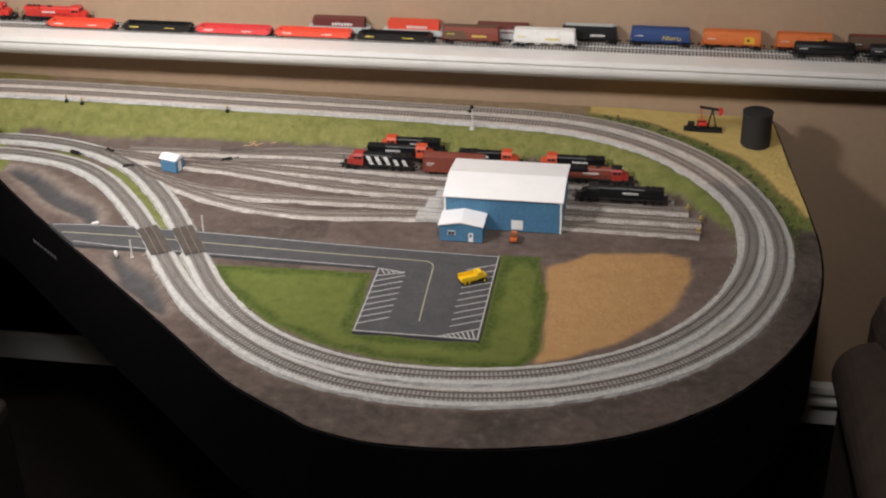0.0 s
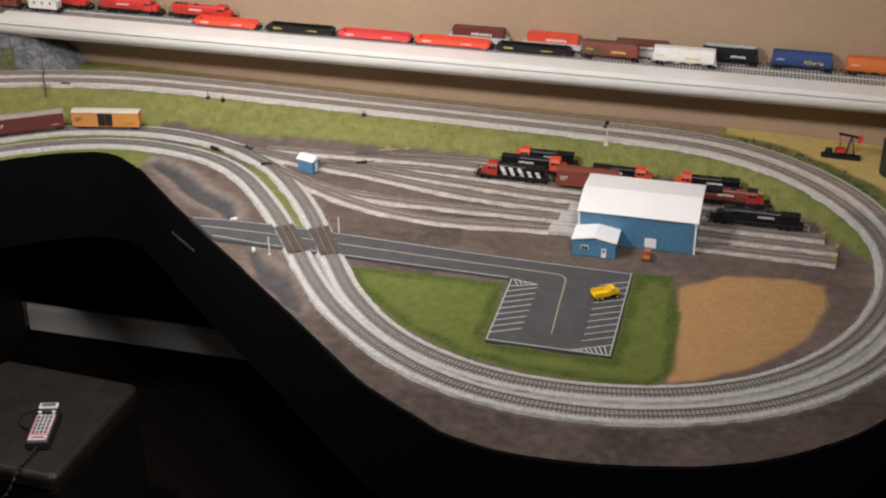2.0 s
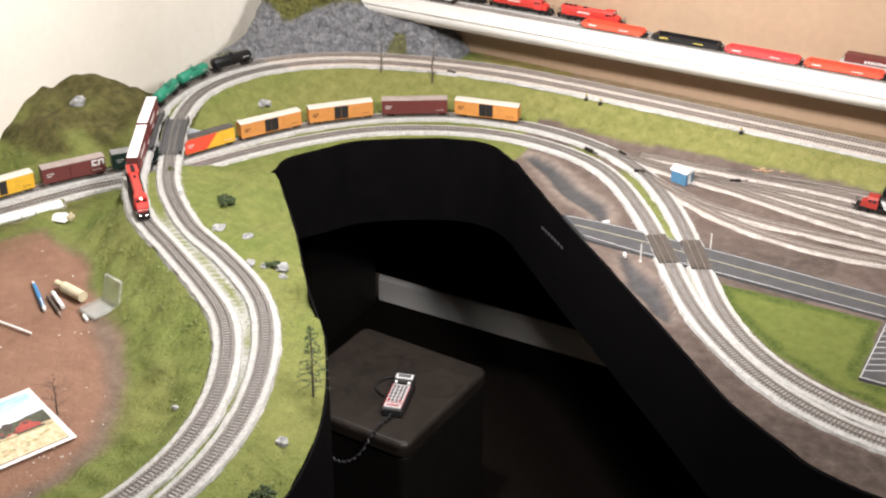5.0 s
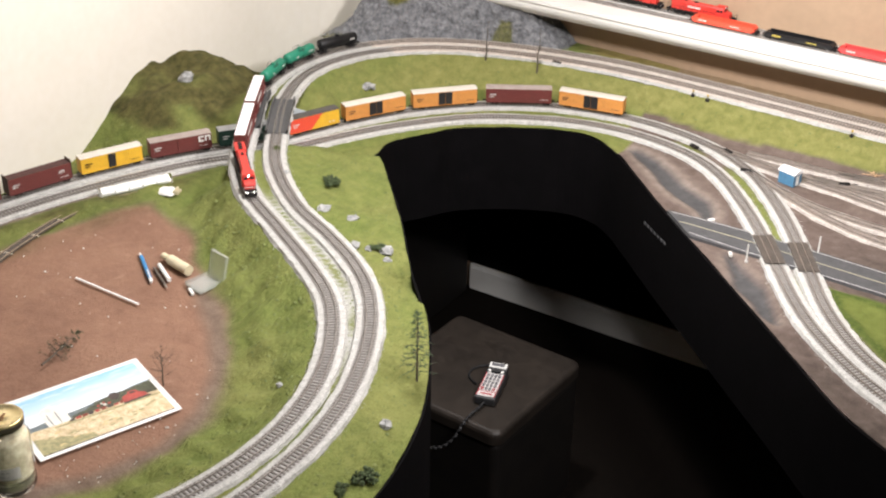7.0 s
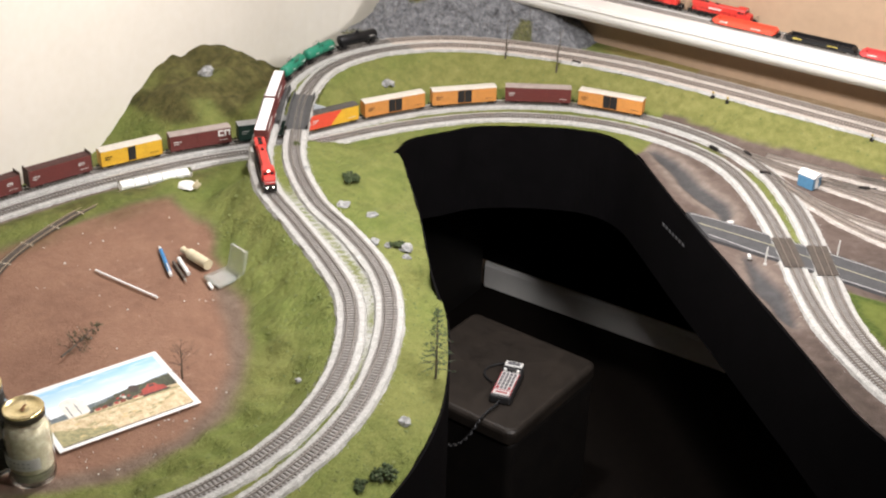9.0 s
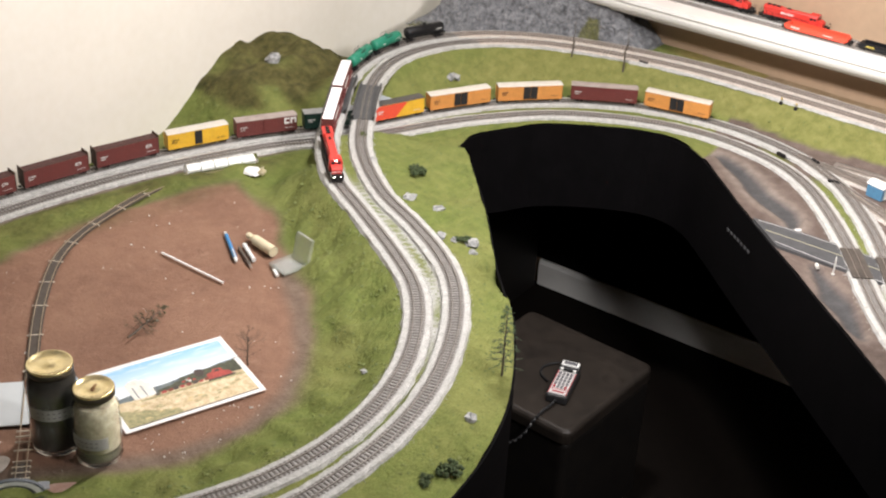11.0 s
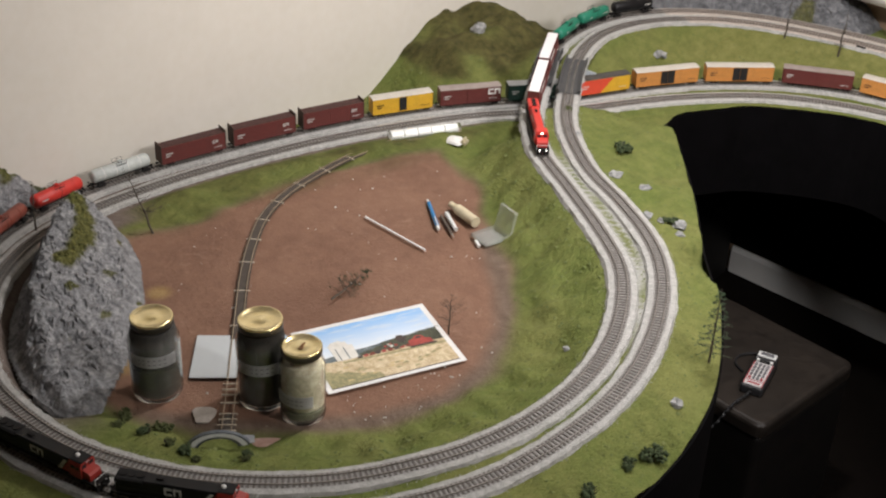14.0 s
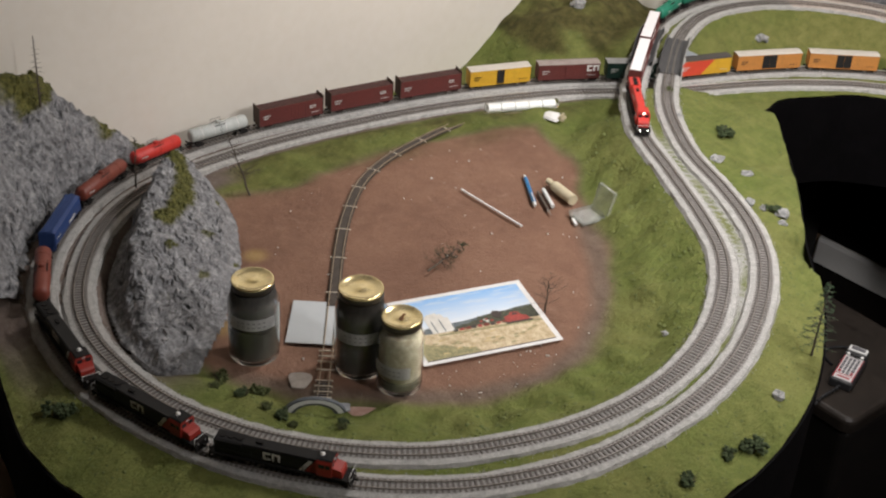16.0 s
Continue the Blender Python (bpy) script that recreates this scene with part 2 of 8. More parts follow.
WALL_X, WALL_Y, FLOOR_Z, CEIL_Z = -2.80, 3.45, 0.05, 2.80
edge_a = spline(EDGE2, step=0.02)[:, :2]
edge_b = spline(EDGE, step=0.02)[:, :2]
outline = np.concatenate([edge_a, edge_b, [(WALL_X, 0.56), (WALL_X, WALL_Y), (0.50, WALL_Y)]])


def inside(poly, xy):
    """Which of the points lie in the outline."""
    x, y = xy[:, 0], xy[:, 1]
    out = np.zeros(len(xy), bool)
    px, py = poly[:, 0], poly[:, 1]
    qx, qy = np.roll(px, -1), np.roll(py, -1)
    for a, b, c, d in zip(px, py, qx, qy):
        if b != d:
            out ^= ((b > y) != (d > y)) & (x < (c - a) * (y - b) / (d - b) + a)
    return out


def near(line, xy):
    """Distance from each point to a line, and the line's height there."""
    best = np.full(len(xy), 9.0)
    z = np.ones(len(xy))
    for i in range(0, len(line), 400):
        seg = line[i : i + 400]
        d = np.sqrt(((xy[:, None, :] - seg[None, :, :2]) ** 2).sum(-1))
        k = d.argmin(1)
        dk = d[np.arange(len(xy)), k]
        better = dk < best
        best[better], z[better] = dk[better], seg[k[better], 2]
    return best, z


def to_edge(poly, xy):
    """Nearest places on the outline."""
    a, b = poly, np.roll(poly, -1, 0)
    best, where = np.full(len(xy), 9.0), xy.copy()
    for p, q in zip(a, b):
        v = q - p
        L = v @ v
        if L < 1e-12:
            continue
        t = np.clip(((xy - p) @ v) / L, 0, 1)
        w = p + t[:, None] * v
        d = np.linalg.norm(xy - w, axis=1)
        k = d < best
        best[k], where[k] = d[k], w[k]
    return best, where


def smooth01(a, b, v):
    t = np.clip((v - a) / (b - a), 0, 1)
    return t * t * (3 - 2 * t)


def wob(xy, scale, seed):
    """Smooth random swell of about -1..1 over the plan."""
    rng = np.random.RandomState(seed)
    out = np.zeros(len(xy))
    for k in range(7):
        ang, ph, f = rng.uniform(0, 6.283), rng.uniform(0, 6.283), scale * rng.uniform(0.5, 1.6)
        out += np.sin((xy[:, 0] * math.cos(ang) + xy[:, 1] * math.sin(ang)) * f + ph)
    return out / 3.5


# lines split into the upper and the lower run
upper = np.concatenate([line_a[line_a[:, 2] > 1.0005], line_b[line_b[:, 2] > 1.0005]])
lower = np.concatenate([line_a[line_a[:, 2] <= 1.0005], line_b[line_b[:, 2] <= 1.0005]])
right_loop = np.array([q[:2] for q in LINE_A[14:] + LINE_A2[:9]])
rear_loop = np.array([q[:2] for q in LINE_A2[6:] + LINE_A3[:3]] + [(-1.0, 2.2), (0.0, 2.8)])
left_loop = spline(LINE_A3 + LINE_A4, closed=True, step=0.03)[:, :2]
RED = np.array([(-2.33, 1.985), (-2.103, 1.877), (-1.937, 1.752), (-1.792, 1.641), (-1.68, 1.525), (-1.612, 1.40), (-1.592, 1.267), (-1.645, 1.118), (-1.74, 0.985),
                (-1.83, 0.90), (-1.93, 0.83), (-2.05, 0.80), (-2.3, 0.98), (-2.5, 1.17), (-2.47, 1.25), (-2.445, 1.32), (-2.44, 1.444), (-2.455, 1.595), (-2.43, 1.716), (-2.37, 1.885)])


def fade_in(d):
    return smooth01(0.0, 0.05, d)


def ground_height(xy):
    """The height of the scenery at places of the plan."""
    du, zu = near(upper, xy)
    dl, zl = near(lower, xy)
    z = np.ones(len(xy))
    left = ((xy[:, 0] < -1.55) & (xy[:, 1] < 2.42 + 0.6 * (xy[:, 0] + 2.0))) | (xy[:, 1] < 1.9)
    loop_in = inside(left_loop, xy)
    dr, _ = to_edge(RED, xy)
    in_red = inside(RED, xy)
    fade = np.where(in_red, 0.0, dr / (dr + np.maximum(du - 0.034, 0.0) + 1e-6))
    west = smooth01(-2.12, -2.28, xy[:, 0]) * smooth01(1.0, 1.15, xy[:, 1])
    bank_in = 1.0 + (zu - 1.0) * fade ** 1.45 * (1 - west)
    bank_out = zu - 0.10 * np.maximum(du - 0.034, 0)
    bank_back = 1.0 + np.maximum(0, (zu - 1.0) - 0.72 * np.maximum(du - 0.036, 0))
    beyond = (xy[:, 1] > 3.30) | ((xy[:, 0] > 0.0) & (xy[:, 1] > 2.6) & ~inside(right_loop, xy))
    bank_back = np.where(beyond, np.maximum(bank_back, zu - 0.004 - 0.02 * du), bank_back)
    z = np.where(loop_in, bank_in, np.where(left, bank_out, bank_back))
    cut = 1.0 + 0.9 * np.maximum(dl - 0.042, 0)
    by_wall = (xy[:, 0] < -2.35) & (xy[:, 1] < 2.6) & (xy[:, 1] > 1.0) & ~loop_in & (dl < du)
    z = np.where(by_wall, 1.0, z)
    z = np.where(loop_in & (dl < 0.2), np.minimum(z, cut + 0.0), np.minimum(z, cut))
    hx, hy = xy[:, 0], xy[:, 1]
    d_any = np.minimum(du, dl)
    ridge = 0.122 * np.exp(-(((hy - 2.555) / np.where(hy < 2.555, 0.27, 0.185)) ** 2)) * smooth01(2.10, 2.33, hy)
    ridge = ridge * smooth01(0.045, 0.17, d_any) * smooth01(-2.40, -2.66, hx) * (1 + 0.17 * wob(xy, 22, 51) + 0.11 * wob(xy, 60, 52) + 0.05 * wob(xy, 130, 53))
    z = z + ridge
    fold = loop_in & ~in_red & (hx > -2.3) & (hy > 1.0)
    z = z + np.where(loop_in & (hx < -2.25) & (hy > 1.25), 0.017 * np.exp(-(((dl - 0.085) / 0.028) ** 2)) * (1 + 0.5 * wob(xy, 40, 57)) , 0.0)
    z = z + np.where(fold, 0.0092 * fade_in(dr) * (1 - smooth01(0.095, 0.040, du)) * (0.8 * wob(xy, 42, 58) + 0.5 * wob(xy, 90, 59) + 0.6 * np.sin(46 * np.arctan2(hy - 1.35, hx + 2.05) + 2.2 * wob(xy, 16, 60))), 0.0)
    trench = loop_in & (hy < 1.16) & (hx < -2.0)
    z = z - np.where(trench, 0.034 * smooth01(0.034, 0.05, du) * smooth01(0.12, 0.09, du) * smooth01(-2.0, -2.08, hx) * smooth01(1.16, 1.06, hy), 0.0)
    verge_w = ~loop_in & (hx < -2.5) & (hy > 1.1) & (hy < 2.6)
    z = z - np.where(verge_w, 0.07 * smooth01(0.040, 0.085, dl) * smooth01(2.34, 2.14, hy) * smooth01(1.12, 1.2, hy), 0.0)
    corner = (hx < -2.2) & (hy > 2.72) & ~inside(rear_loop, xy)
    z = np.where(corner, z - np.clip((d_any - 0.045) * 1.6, 0, 0.15) * smooth01(-2.44, -2.52, hx), z)
    for mx, my, mh, mr in ((-1.757, 0.836, 0.018, 0.026), (-1.925, 0.772, 0.018, 0.030), (-1.868, 0.797, 0.014, 0.026), (-1.70, 0.872, 0.010, 0.026), (-1.81, 0.80, 0.010, 0.022)):
        z = z + mh * np.exp(-((hx - mx) ** 2 + (hy - my) ** 2) / mr ** 2) * (1 + 0.3 * wob(xy, 70, 96)) * smooth01(0.036, 0.055, d_any)
    bed = smooth01(0.09, 0.035, np.minimum(du, dl))
    lump = 0.0060 * wob(xy, 24, 2) + 0.0050 * wob(xy, 45, 3) + 0.0032 * wob(xy, 95, 5) + 0.0016 * wob(xy, 190, 4)
    flat = in_red | beyond | ((xy[:, 0] > -1.45) & (z < 1.004))
    return z + lump * (1 - bed) * np.where(flat, 0.18, 1.0) - 0.004

# ---- room ----
brown_paint = mat("brown_wall_paint", (0.360, 0.250, 0.163), (0.340, 0.235, 0.153), 6, 0.75, bump=0.15, bscale=420, fine=0.12)
cream_paint = mat("cream_wall_paint", (0.73, 0.69, 0.615), (0.70, 0.66, 0.585), 5, 0.75, bump=0.12, bscale=420, fine=0.1)
white_paint = mat("white_trim_paint", (0.80, 0.79, 0.76), (0.74, 0.73, 0.70), 12, 0.45, bump=0.08, fine=0.1)
ceiling_paint = mat("ceiling_paint", (0.52, 0.50, 0.47), (0.48, 0.46, 0.44), 8, 0.9, bump=0.2, bscale=300)
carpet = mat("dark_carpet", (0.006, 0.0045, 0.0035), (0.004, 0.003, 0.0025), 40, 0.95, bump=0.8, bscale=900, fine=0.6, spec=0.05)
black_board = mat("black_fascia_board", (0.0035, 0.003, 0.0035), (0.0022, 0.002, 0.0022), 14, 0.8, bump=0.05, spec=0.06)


def setting(name, bm, material, label, category):
    return tagged(part(name, bm, material), label, category, kind="structure")


setting("wall_north", box(-2.95, 3.2, WALL_Y, WALL_Y + 0.12, FLOOR_Z, CEIL_Z), brown_paint, "brown painted plaster wall behind the shelf", "wall")
setting("wall_west", box(WALL_X - 0.12, WALL_X, -1.6, WALL_Y, FLOOR_Z, CEIL_Z), cream_paint, "cream painted plaster wall", "wall")
# South and east walls and ceiling are unseen; their tones set the bounce.
setting("wall_south", box(-2.92, 3.2, -1.72, -1.6, FLOOR_Z, CEIL_Z), brown_paint, "unseen brown wall closing the room", "wall")
setting("wall_east", box(3.2, 3.32, -1.72, WALL_Y + 0.12, FLOOR_Z, CEIL_Z), brown_paint, "unseen brown wall closing the room", "wall")
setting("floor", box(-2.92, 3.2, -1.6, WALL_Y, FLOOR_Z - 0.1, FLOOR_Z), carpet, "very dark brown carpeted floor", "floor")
setting("ceiling", box(-2.92, 3.2, -1.6, WALL_Y, CEIL_Z, CEIL_Z + 0.1), ceiling_paint, "unseen painted ceiling closing the room", "ceiling")
setting("baseboard", prism([(WALL_Y - 0.0155, FLOOR_Z), (WALL_Y - 0.0005, FLOOR_Z), (WALL_Y - 0.0005, FLOOR_Z + 0.100), (WALL_Y - 0.009, FLOOR_Z + 0.100), (WALL_Y - 0.0155, FLOOR_Z + 0.085)], -2.27, 3.19, "x"),
        white_paint, "white painted baseboard along the wall", "baseboard")

sheet_line = [(WALL_X + 0.004, 1.9 + 0.1 * k, 0.0) for k in range(-34, 11)] + [(WALL_X + 0.004 + 0.52 * (1 - math.cos(u)), 2.926 + 0.52 * math.sin(u), 0.0) for u in np.linspace(0.05, math.pi / 2, 14)] + [(-2.20, 3.446, 0.0)]
sheet = []
for side_off in (0.0, 0.0025):
    sheet += [(x + (side_off if x < -2.5 else 0.0), y - (side_off if y > 3.2 else 0.0)) for x, y, _ in (sheet_line if side_off == 0 else sheet_line[::-1])]
setting("backdrop", prism(sheet, 0.78, CEIL_Z - 0.002, "z"), cream_paint, "cream backdrop sheet curving round the room corner", "backdrop")
# Dark sheet added over the brown wall, giving the darkness beneath the table.
setting("backing_panel", box(-2.79, 0.44, WALL_Y - 0.0045, WALL_Y - 0.0005, FLOOR_Z + 0.104, 0.93), black_board, "dark sheet added to darken the wall beneath the table", "panel")

# ---- the scenery sheet ----
cell = 0.0105
gx = np.arange(WALL_X - 0.004, 0.60, cell)
gy = np.arange(0.42, WALL_Y + 0.002, cell)
X, Y = np.meshgrid(gx, gy)
xy = np.stack([X.ravel(), Y.ravel()], 1)
raw_z = ground_height(xy).reshape(X.shape)
for _ in range(2):
    pad = np.pad(raw_z, 1, mode="edge")
    raw_z = 0.4 * raw_z + 0.15 * (pad[:-2, 1:-1] + pad[2:, 1:-1] + pad[1:-1, :-2] + pad[1:-1, 2:])


def height_of(p):
    """The sheet's height at places of the plan."""
    u = np.clip((p[:, 0] - gx[0]) / cell, 0, len(gx) - 1.001)
    v = np.clip((p[:, 1] - gy[0]) / cell, 0, len(gy) - 1.001)
    i, j = u.astype(int), v.astype(int)
    a, b = u - i, v - j
    return (raw_z[j, i] * (1 - a) + raw_z[j, i + 1] * a) * (1 - b) + (raw_z[j + 1, i] * (1 - a) + raw_z[j + 1, i + 1] * a) * b


keep = inside(outline, xy)
dist, snap = to_edge(outline, xy)
keepable = keep | (dist < cell * 1.45)
xy = np.where((~keep & keepable)[:, None], snap, xy)
gz = height_of(xy)
idx = np.arange(len(xy)).reshape(X.shape)
quads = np.stack([idx[:-1, :-1], idx[:-1, 1:], idx[1:, 1:], idx[1:, :-1]], -1).reshape(-1, 4)
quads = quads[keepable[quads].all(1)]
used = np.unique(quads)
remap = np.full(len(xy), -1)
remap[used] = np.arange(len(used))
gxy, gzz = xy[used], gz[used]
quads = remap[quads]

du, zu = near(upper, gxy)
dl, zl = near(lower, gxy)
dr, _ = to_edge(RED, gxy)
red_in = inside(RED, gxy)
signed = np.where(red_in, dr, -dr)
m_red = smooth01(-0.03, 0.012, signed + 0.012 * wob(gxy, 30, 9))
left_side = (gxy[:, 0] < -1.55) | ((gxy[:, 1] < 2.2) & (gxy[:, 0] < -1.1))
GRASS_LOT = np.array([(-0.79, 2.55), (-0.42, 2.557), (-0.405, 2.31), (-0.135, 2.306), (-0.135, 2.675), (-0.05, 2.68), (-0.02, 2.52), (-0.015, 2.29), (-0.05, 2.22), (-0.2, 2.222),
                      (-0.34, 2.232), (-0.47, 2.27), (-0.58, 2.325), (-0.68, 2.41)])
SAND = np.array([(-0.03, 2.64), (0.058, 2.711), (0.198, 2.733), (0.285, 2.72), (0.297, 2.635), (0.25, 2.49), (0.19, 2.40), (0.108, 2.325), (0.04, 2.28), (-0.015, 2.256), (-0.012, 2.42)])


def mask(poly, soft, seed, grow=0.0):
    d, _ = to_edge(poly, gxy)
    s = np.where(inside(poly, gxy), d, -d)
    return smooth01(-soft, soft, s + grow + soft * 0.7 * wob(gxy, 45, seed))


m_sand = mask(SAND, 0.008, 12)
m_lot = mask(GRASS_LOT, 0.006, 13)
# green: the left end, the banks and the strip by the lot
m_bank = smooth01(1.004, 1.014, gzz + 0.004 * wob(gxy, 50, 15)) * smooth01(-0.035, 0.0, du - 0.045) * (gxy[:, 1] > 2.6) * ((gxy[:, 1] < 3.36) | (gxy[:, 0] > 0.0))
between = smooth01(0.062, 0.05, near(line_a, gxy)[0]) * smooth01(0.062, 0.05, near(line_b, gxy)[0]) * smooth01(0.1, 0.7, wob(gxy, 22, 21))
da_, db_ = near(line_a, gxy)[0], near(line_b, gxy)[0]
wedge = smooth01(0.024, 0.032, np.minimum(da_, db_)) * smooth01(0.095, 0.080, np.maximum(da_, db_)) * smooth01(-1.24, -1.18, gxy[:, 0]) * smooth01(-0.93, -0.98, gxy[:, 0]) * (gxy[:, 1] > 2.66) * (gxy[:, 1] < 3.02)
between = np.maximum(between, wedge)
m_stone = smooth01(0.078, 0.068, np.maximum(da_, db_)) * smooth01(0.060, 0.052, np.minimum(da_, db_)) * smooth01(-1.0, -0.85, gxy[:, 0]) * smooth01(2.62, 2.5, gxy[:, 1])
m_stone = np.maximum(m_stone, smooth01(0.041, 0.037, np.minimum(da_, db_) + 0.004 * wob(gxy, 60, 96)) * smooth01(0.094, 0.084, np.maximum(da_, db_)) * smooth01(-1.28, -1.34, gxy[:, 0]) * smooth01(2.10, 2.0, gxy[:, 1]) * smooth01(1.50, 1.70, gxy[:, 1]))
m_stone = np.maximum(m_stone, smooth01(0.085, 0.070, np.maximum(da_, db_)) * smooth01(-0.2, 0.1, gxy[:, 0]) * smooth01(3.1, 2.9, gxy[:, 1])) * (1 - 0.85 * smooth01(0.25, 0.8, wob(gxy, 22, 21)) * smooth01(0.024, 0.031, np.minimum(da_, db_)))
m_grass = np.maximum.reduce([m_lot, m_bank, np.where(left_side, 1.0, 0.0), between])
front_strip = (gxy[:, 1] > 2.86) & (gxy[:, 0] < -1.5) & (gxy[:, 1] < 3.02)
outer_b = ~inside(np.array([q[:2] for q in LINE_B3 + LINE_B4]), gxy)
gravel = np.maximum(smooth01(0.115, 0.085, np.minimum(du, dl)) * np.where(outer_b, smooth01(-2.02, -2.30, gxy[:, 0] + 0.03 * wob(gxy, 20, 95)), smooth01(-1.90, -2.06, gxy[:, 0])) * smooth01(1.32, 1.20, gxy[:, 1]), smooth01(0.052, 0.040, dl) * smooth01(-2.3, -2.4, gxy[:, 0]))
m_grass = m_grass * (1 - gravel)
m_grass = np.where(front_strip, 1.0, m_grass) * (1 - m_red) * (1 - m_sand)
yellow = (gxy[:, 0] > 0.02) & (gxy[:, 1] > 2.88) & ~inside(right_loop, gxy)
m_rim = smooth01(-0.035, 0.0, signed + 0.01 * wob(gxy, 25, 91)) * smooth01(0.055, 0.015, signed) * smooth01(-2.05, -1.9, gxy[:, 0])
m_ply = np.where(yellow, smooth01(0.082, 0.094, near(line_a, gxy)[0] + 0.008 * wob(gxy, 40, 31)) * smooth01(2.90, 2.96, gxy[:, 1]), 0.0)
m_grass = m_grass * (1 - m_ply)
DITCH1 = np.array([(-1.472, 2.975), (-1.397, 2.947), (-1.273, 2.847), (-1.187, 2.789), (-1.151, 2.758), (-1.137, 2.708), (-1.176, 2.744), (-1.254, 2.787), (-1.323, 2.838), (-1.403, 2.918)])
DITCH2 = np.array([(-1.026, 2.565), (-1.0, 2.543), (-0.904, 2.468), (-0.824, 2.341), (-0.875, 2.376), (-0.957, 2.452), (-1.002, 2.512)])
m_ditch = np.maximum(mask(DITCH1, 0.009, 41, 0.010), mask(DITCH2, 0.009, 42, 0.006))
# Shade at the rock's steep foot, put into the ground colour.
m_pit_shade = smooth01(0.040, 0.052, du) * smooth01(-1.98, -2.06, gxy[:, 0]) * smooth01(1.18, 1.08, gxy[:, 1]) * inside(left_loop, gxy)
m_silt = np.maximum.reduce([smooth01(3.345, 3.375, gxy[:, 1]) * smooth01(0.12, 0.05, gxy[:, 0]) * smooth01(-1.95, -1.9, gxy[:, 0]), gravel * 0.6 * (1 - m_pit_shade), smooth01(0.050, 0.012, to_edge(DITCH1, gxy)[0]), smooth01(0.040, 0.010, to_edge(DITCH2, gxy)[0]) * (1 - m_ditch) * 0.5])
d_lot, _ = to_edge(GRASS_LOT, gxy)
m_hedge = m_lot * smooth01(0.030, 0.012, d_lot + 0.008 * wob(gxy, 50, 44))
m_lawn = m_lot
m_loam_and_shade = smooth01(0.028, 0.045, near(line_a, gxy)[0]) * (~inside(right_loop, gxy)) * smooth01(-0.95, -0.45, gxy[:, 0]) * smooth01(2.98, 2.85, gxy[:, 1]) * (0.75 + 0.25 * wob(gxy, 30, 48))
# One dark brown serves the rim's loam and the painted shade by the rock.
m_loam_and_shade = np.maximum(m_loam_and_shade, m_pit_shade)
m_hill = smooth01(-2.42, -2.52, gxy[:, 0]) * smooth01(2.1, 2.3, gxy[:, 1]) * smooth01(1.008, 1.03, gzz) * smooth01(-1.0, 0.6, wob(gxy, 28, 47) + 0.6)
verge = smooth01(0.045, 0.06, dl) * (0.5 * smooth01(0.24, 0.16, dl) + 0.5 * smooth01(0.13, 0.08, dl)) * smooth01(-2.25, -2.35, gxy[:, 0]) * smooth01(1.2, 1.3, gxy[:, 1]) * smooth01(2.25, 2.1, gxy[:, 1])
m_hill = np.maximum(m_hill, verge * (0.55 + 0.45 * wob(gxy, 38, 49)).clip(0, 1))
m_tan = np.maximum(smooth01(0.035, 0.010, np.hypot(gxy[:, 0] + 2.270, gxy[:, 1] - 1.090)), smooth01(0.045, 0.012, np.hypot(gxy[:, 0] + 2.105, gxy[:, 1] - 0.895))) * 0.8
m_tan = np.maximum(m_tan, 0.45 * smooth01(3.375, 3.395, gxy[:, 1]) * smooth01(0.10, 0.05, gxy[:, 0]) * smooth01(-1.9, -1.8, gxy[:, 0]))
gzz = gzz + 0.0035 * m_hedge
gzz = gzz - 0.012 * m_ditch


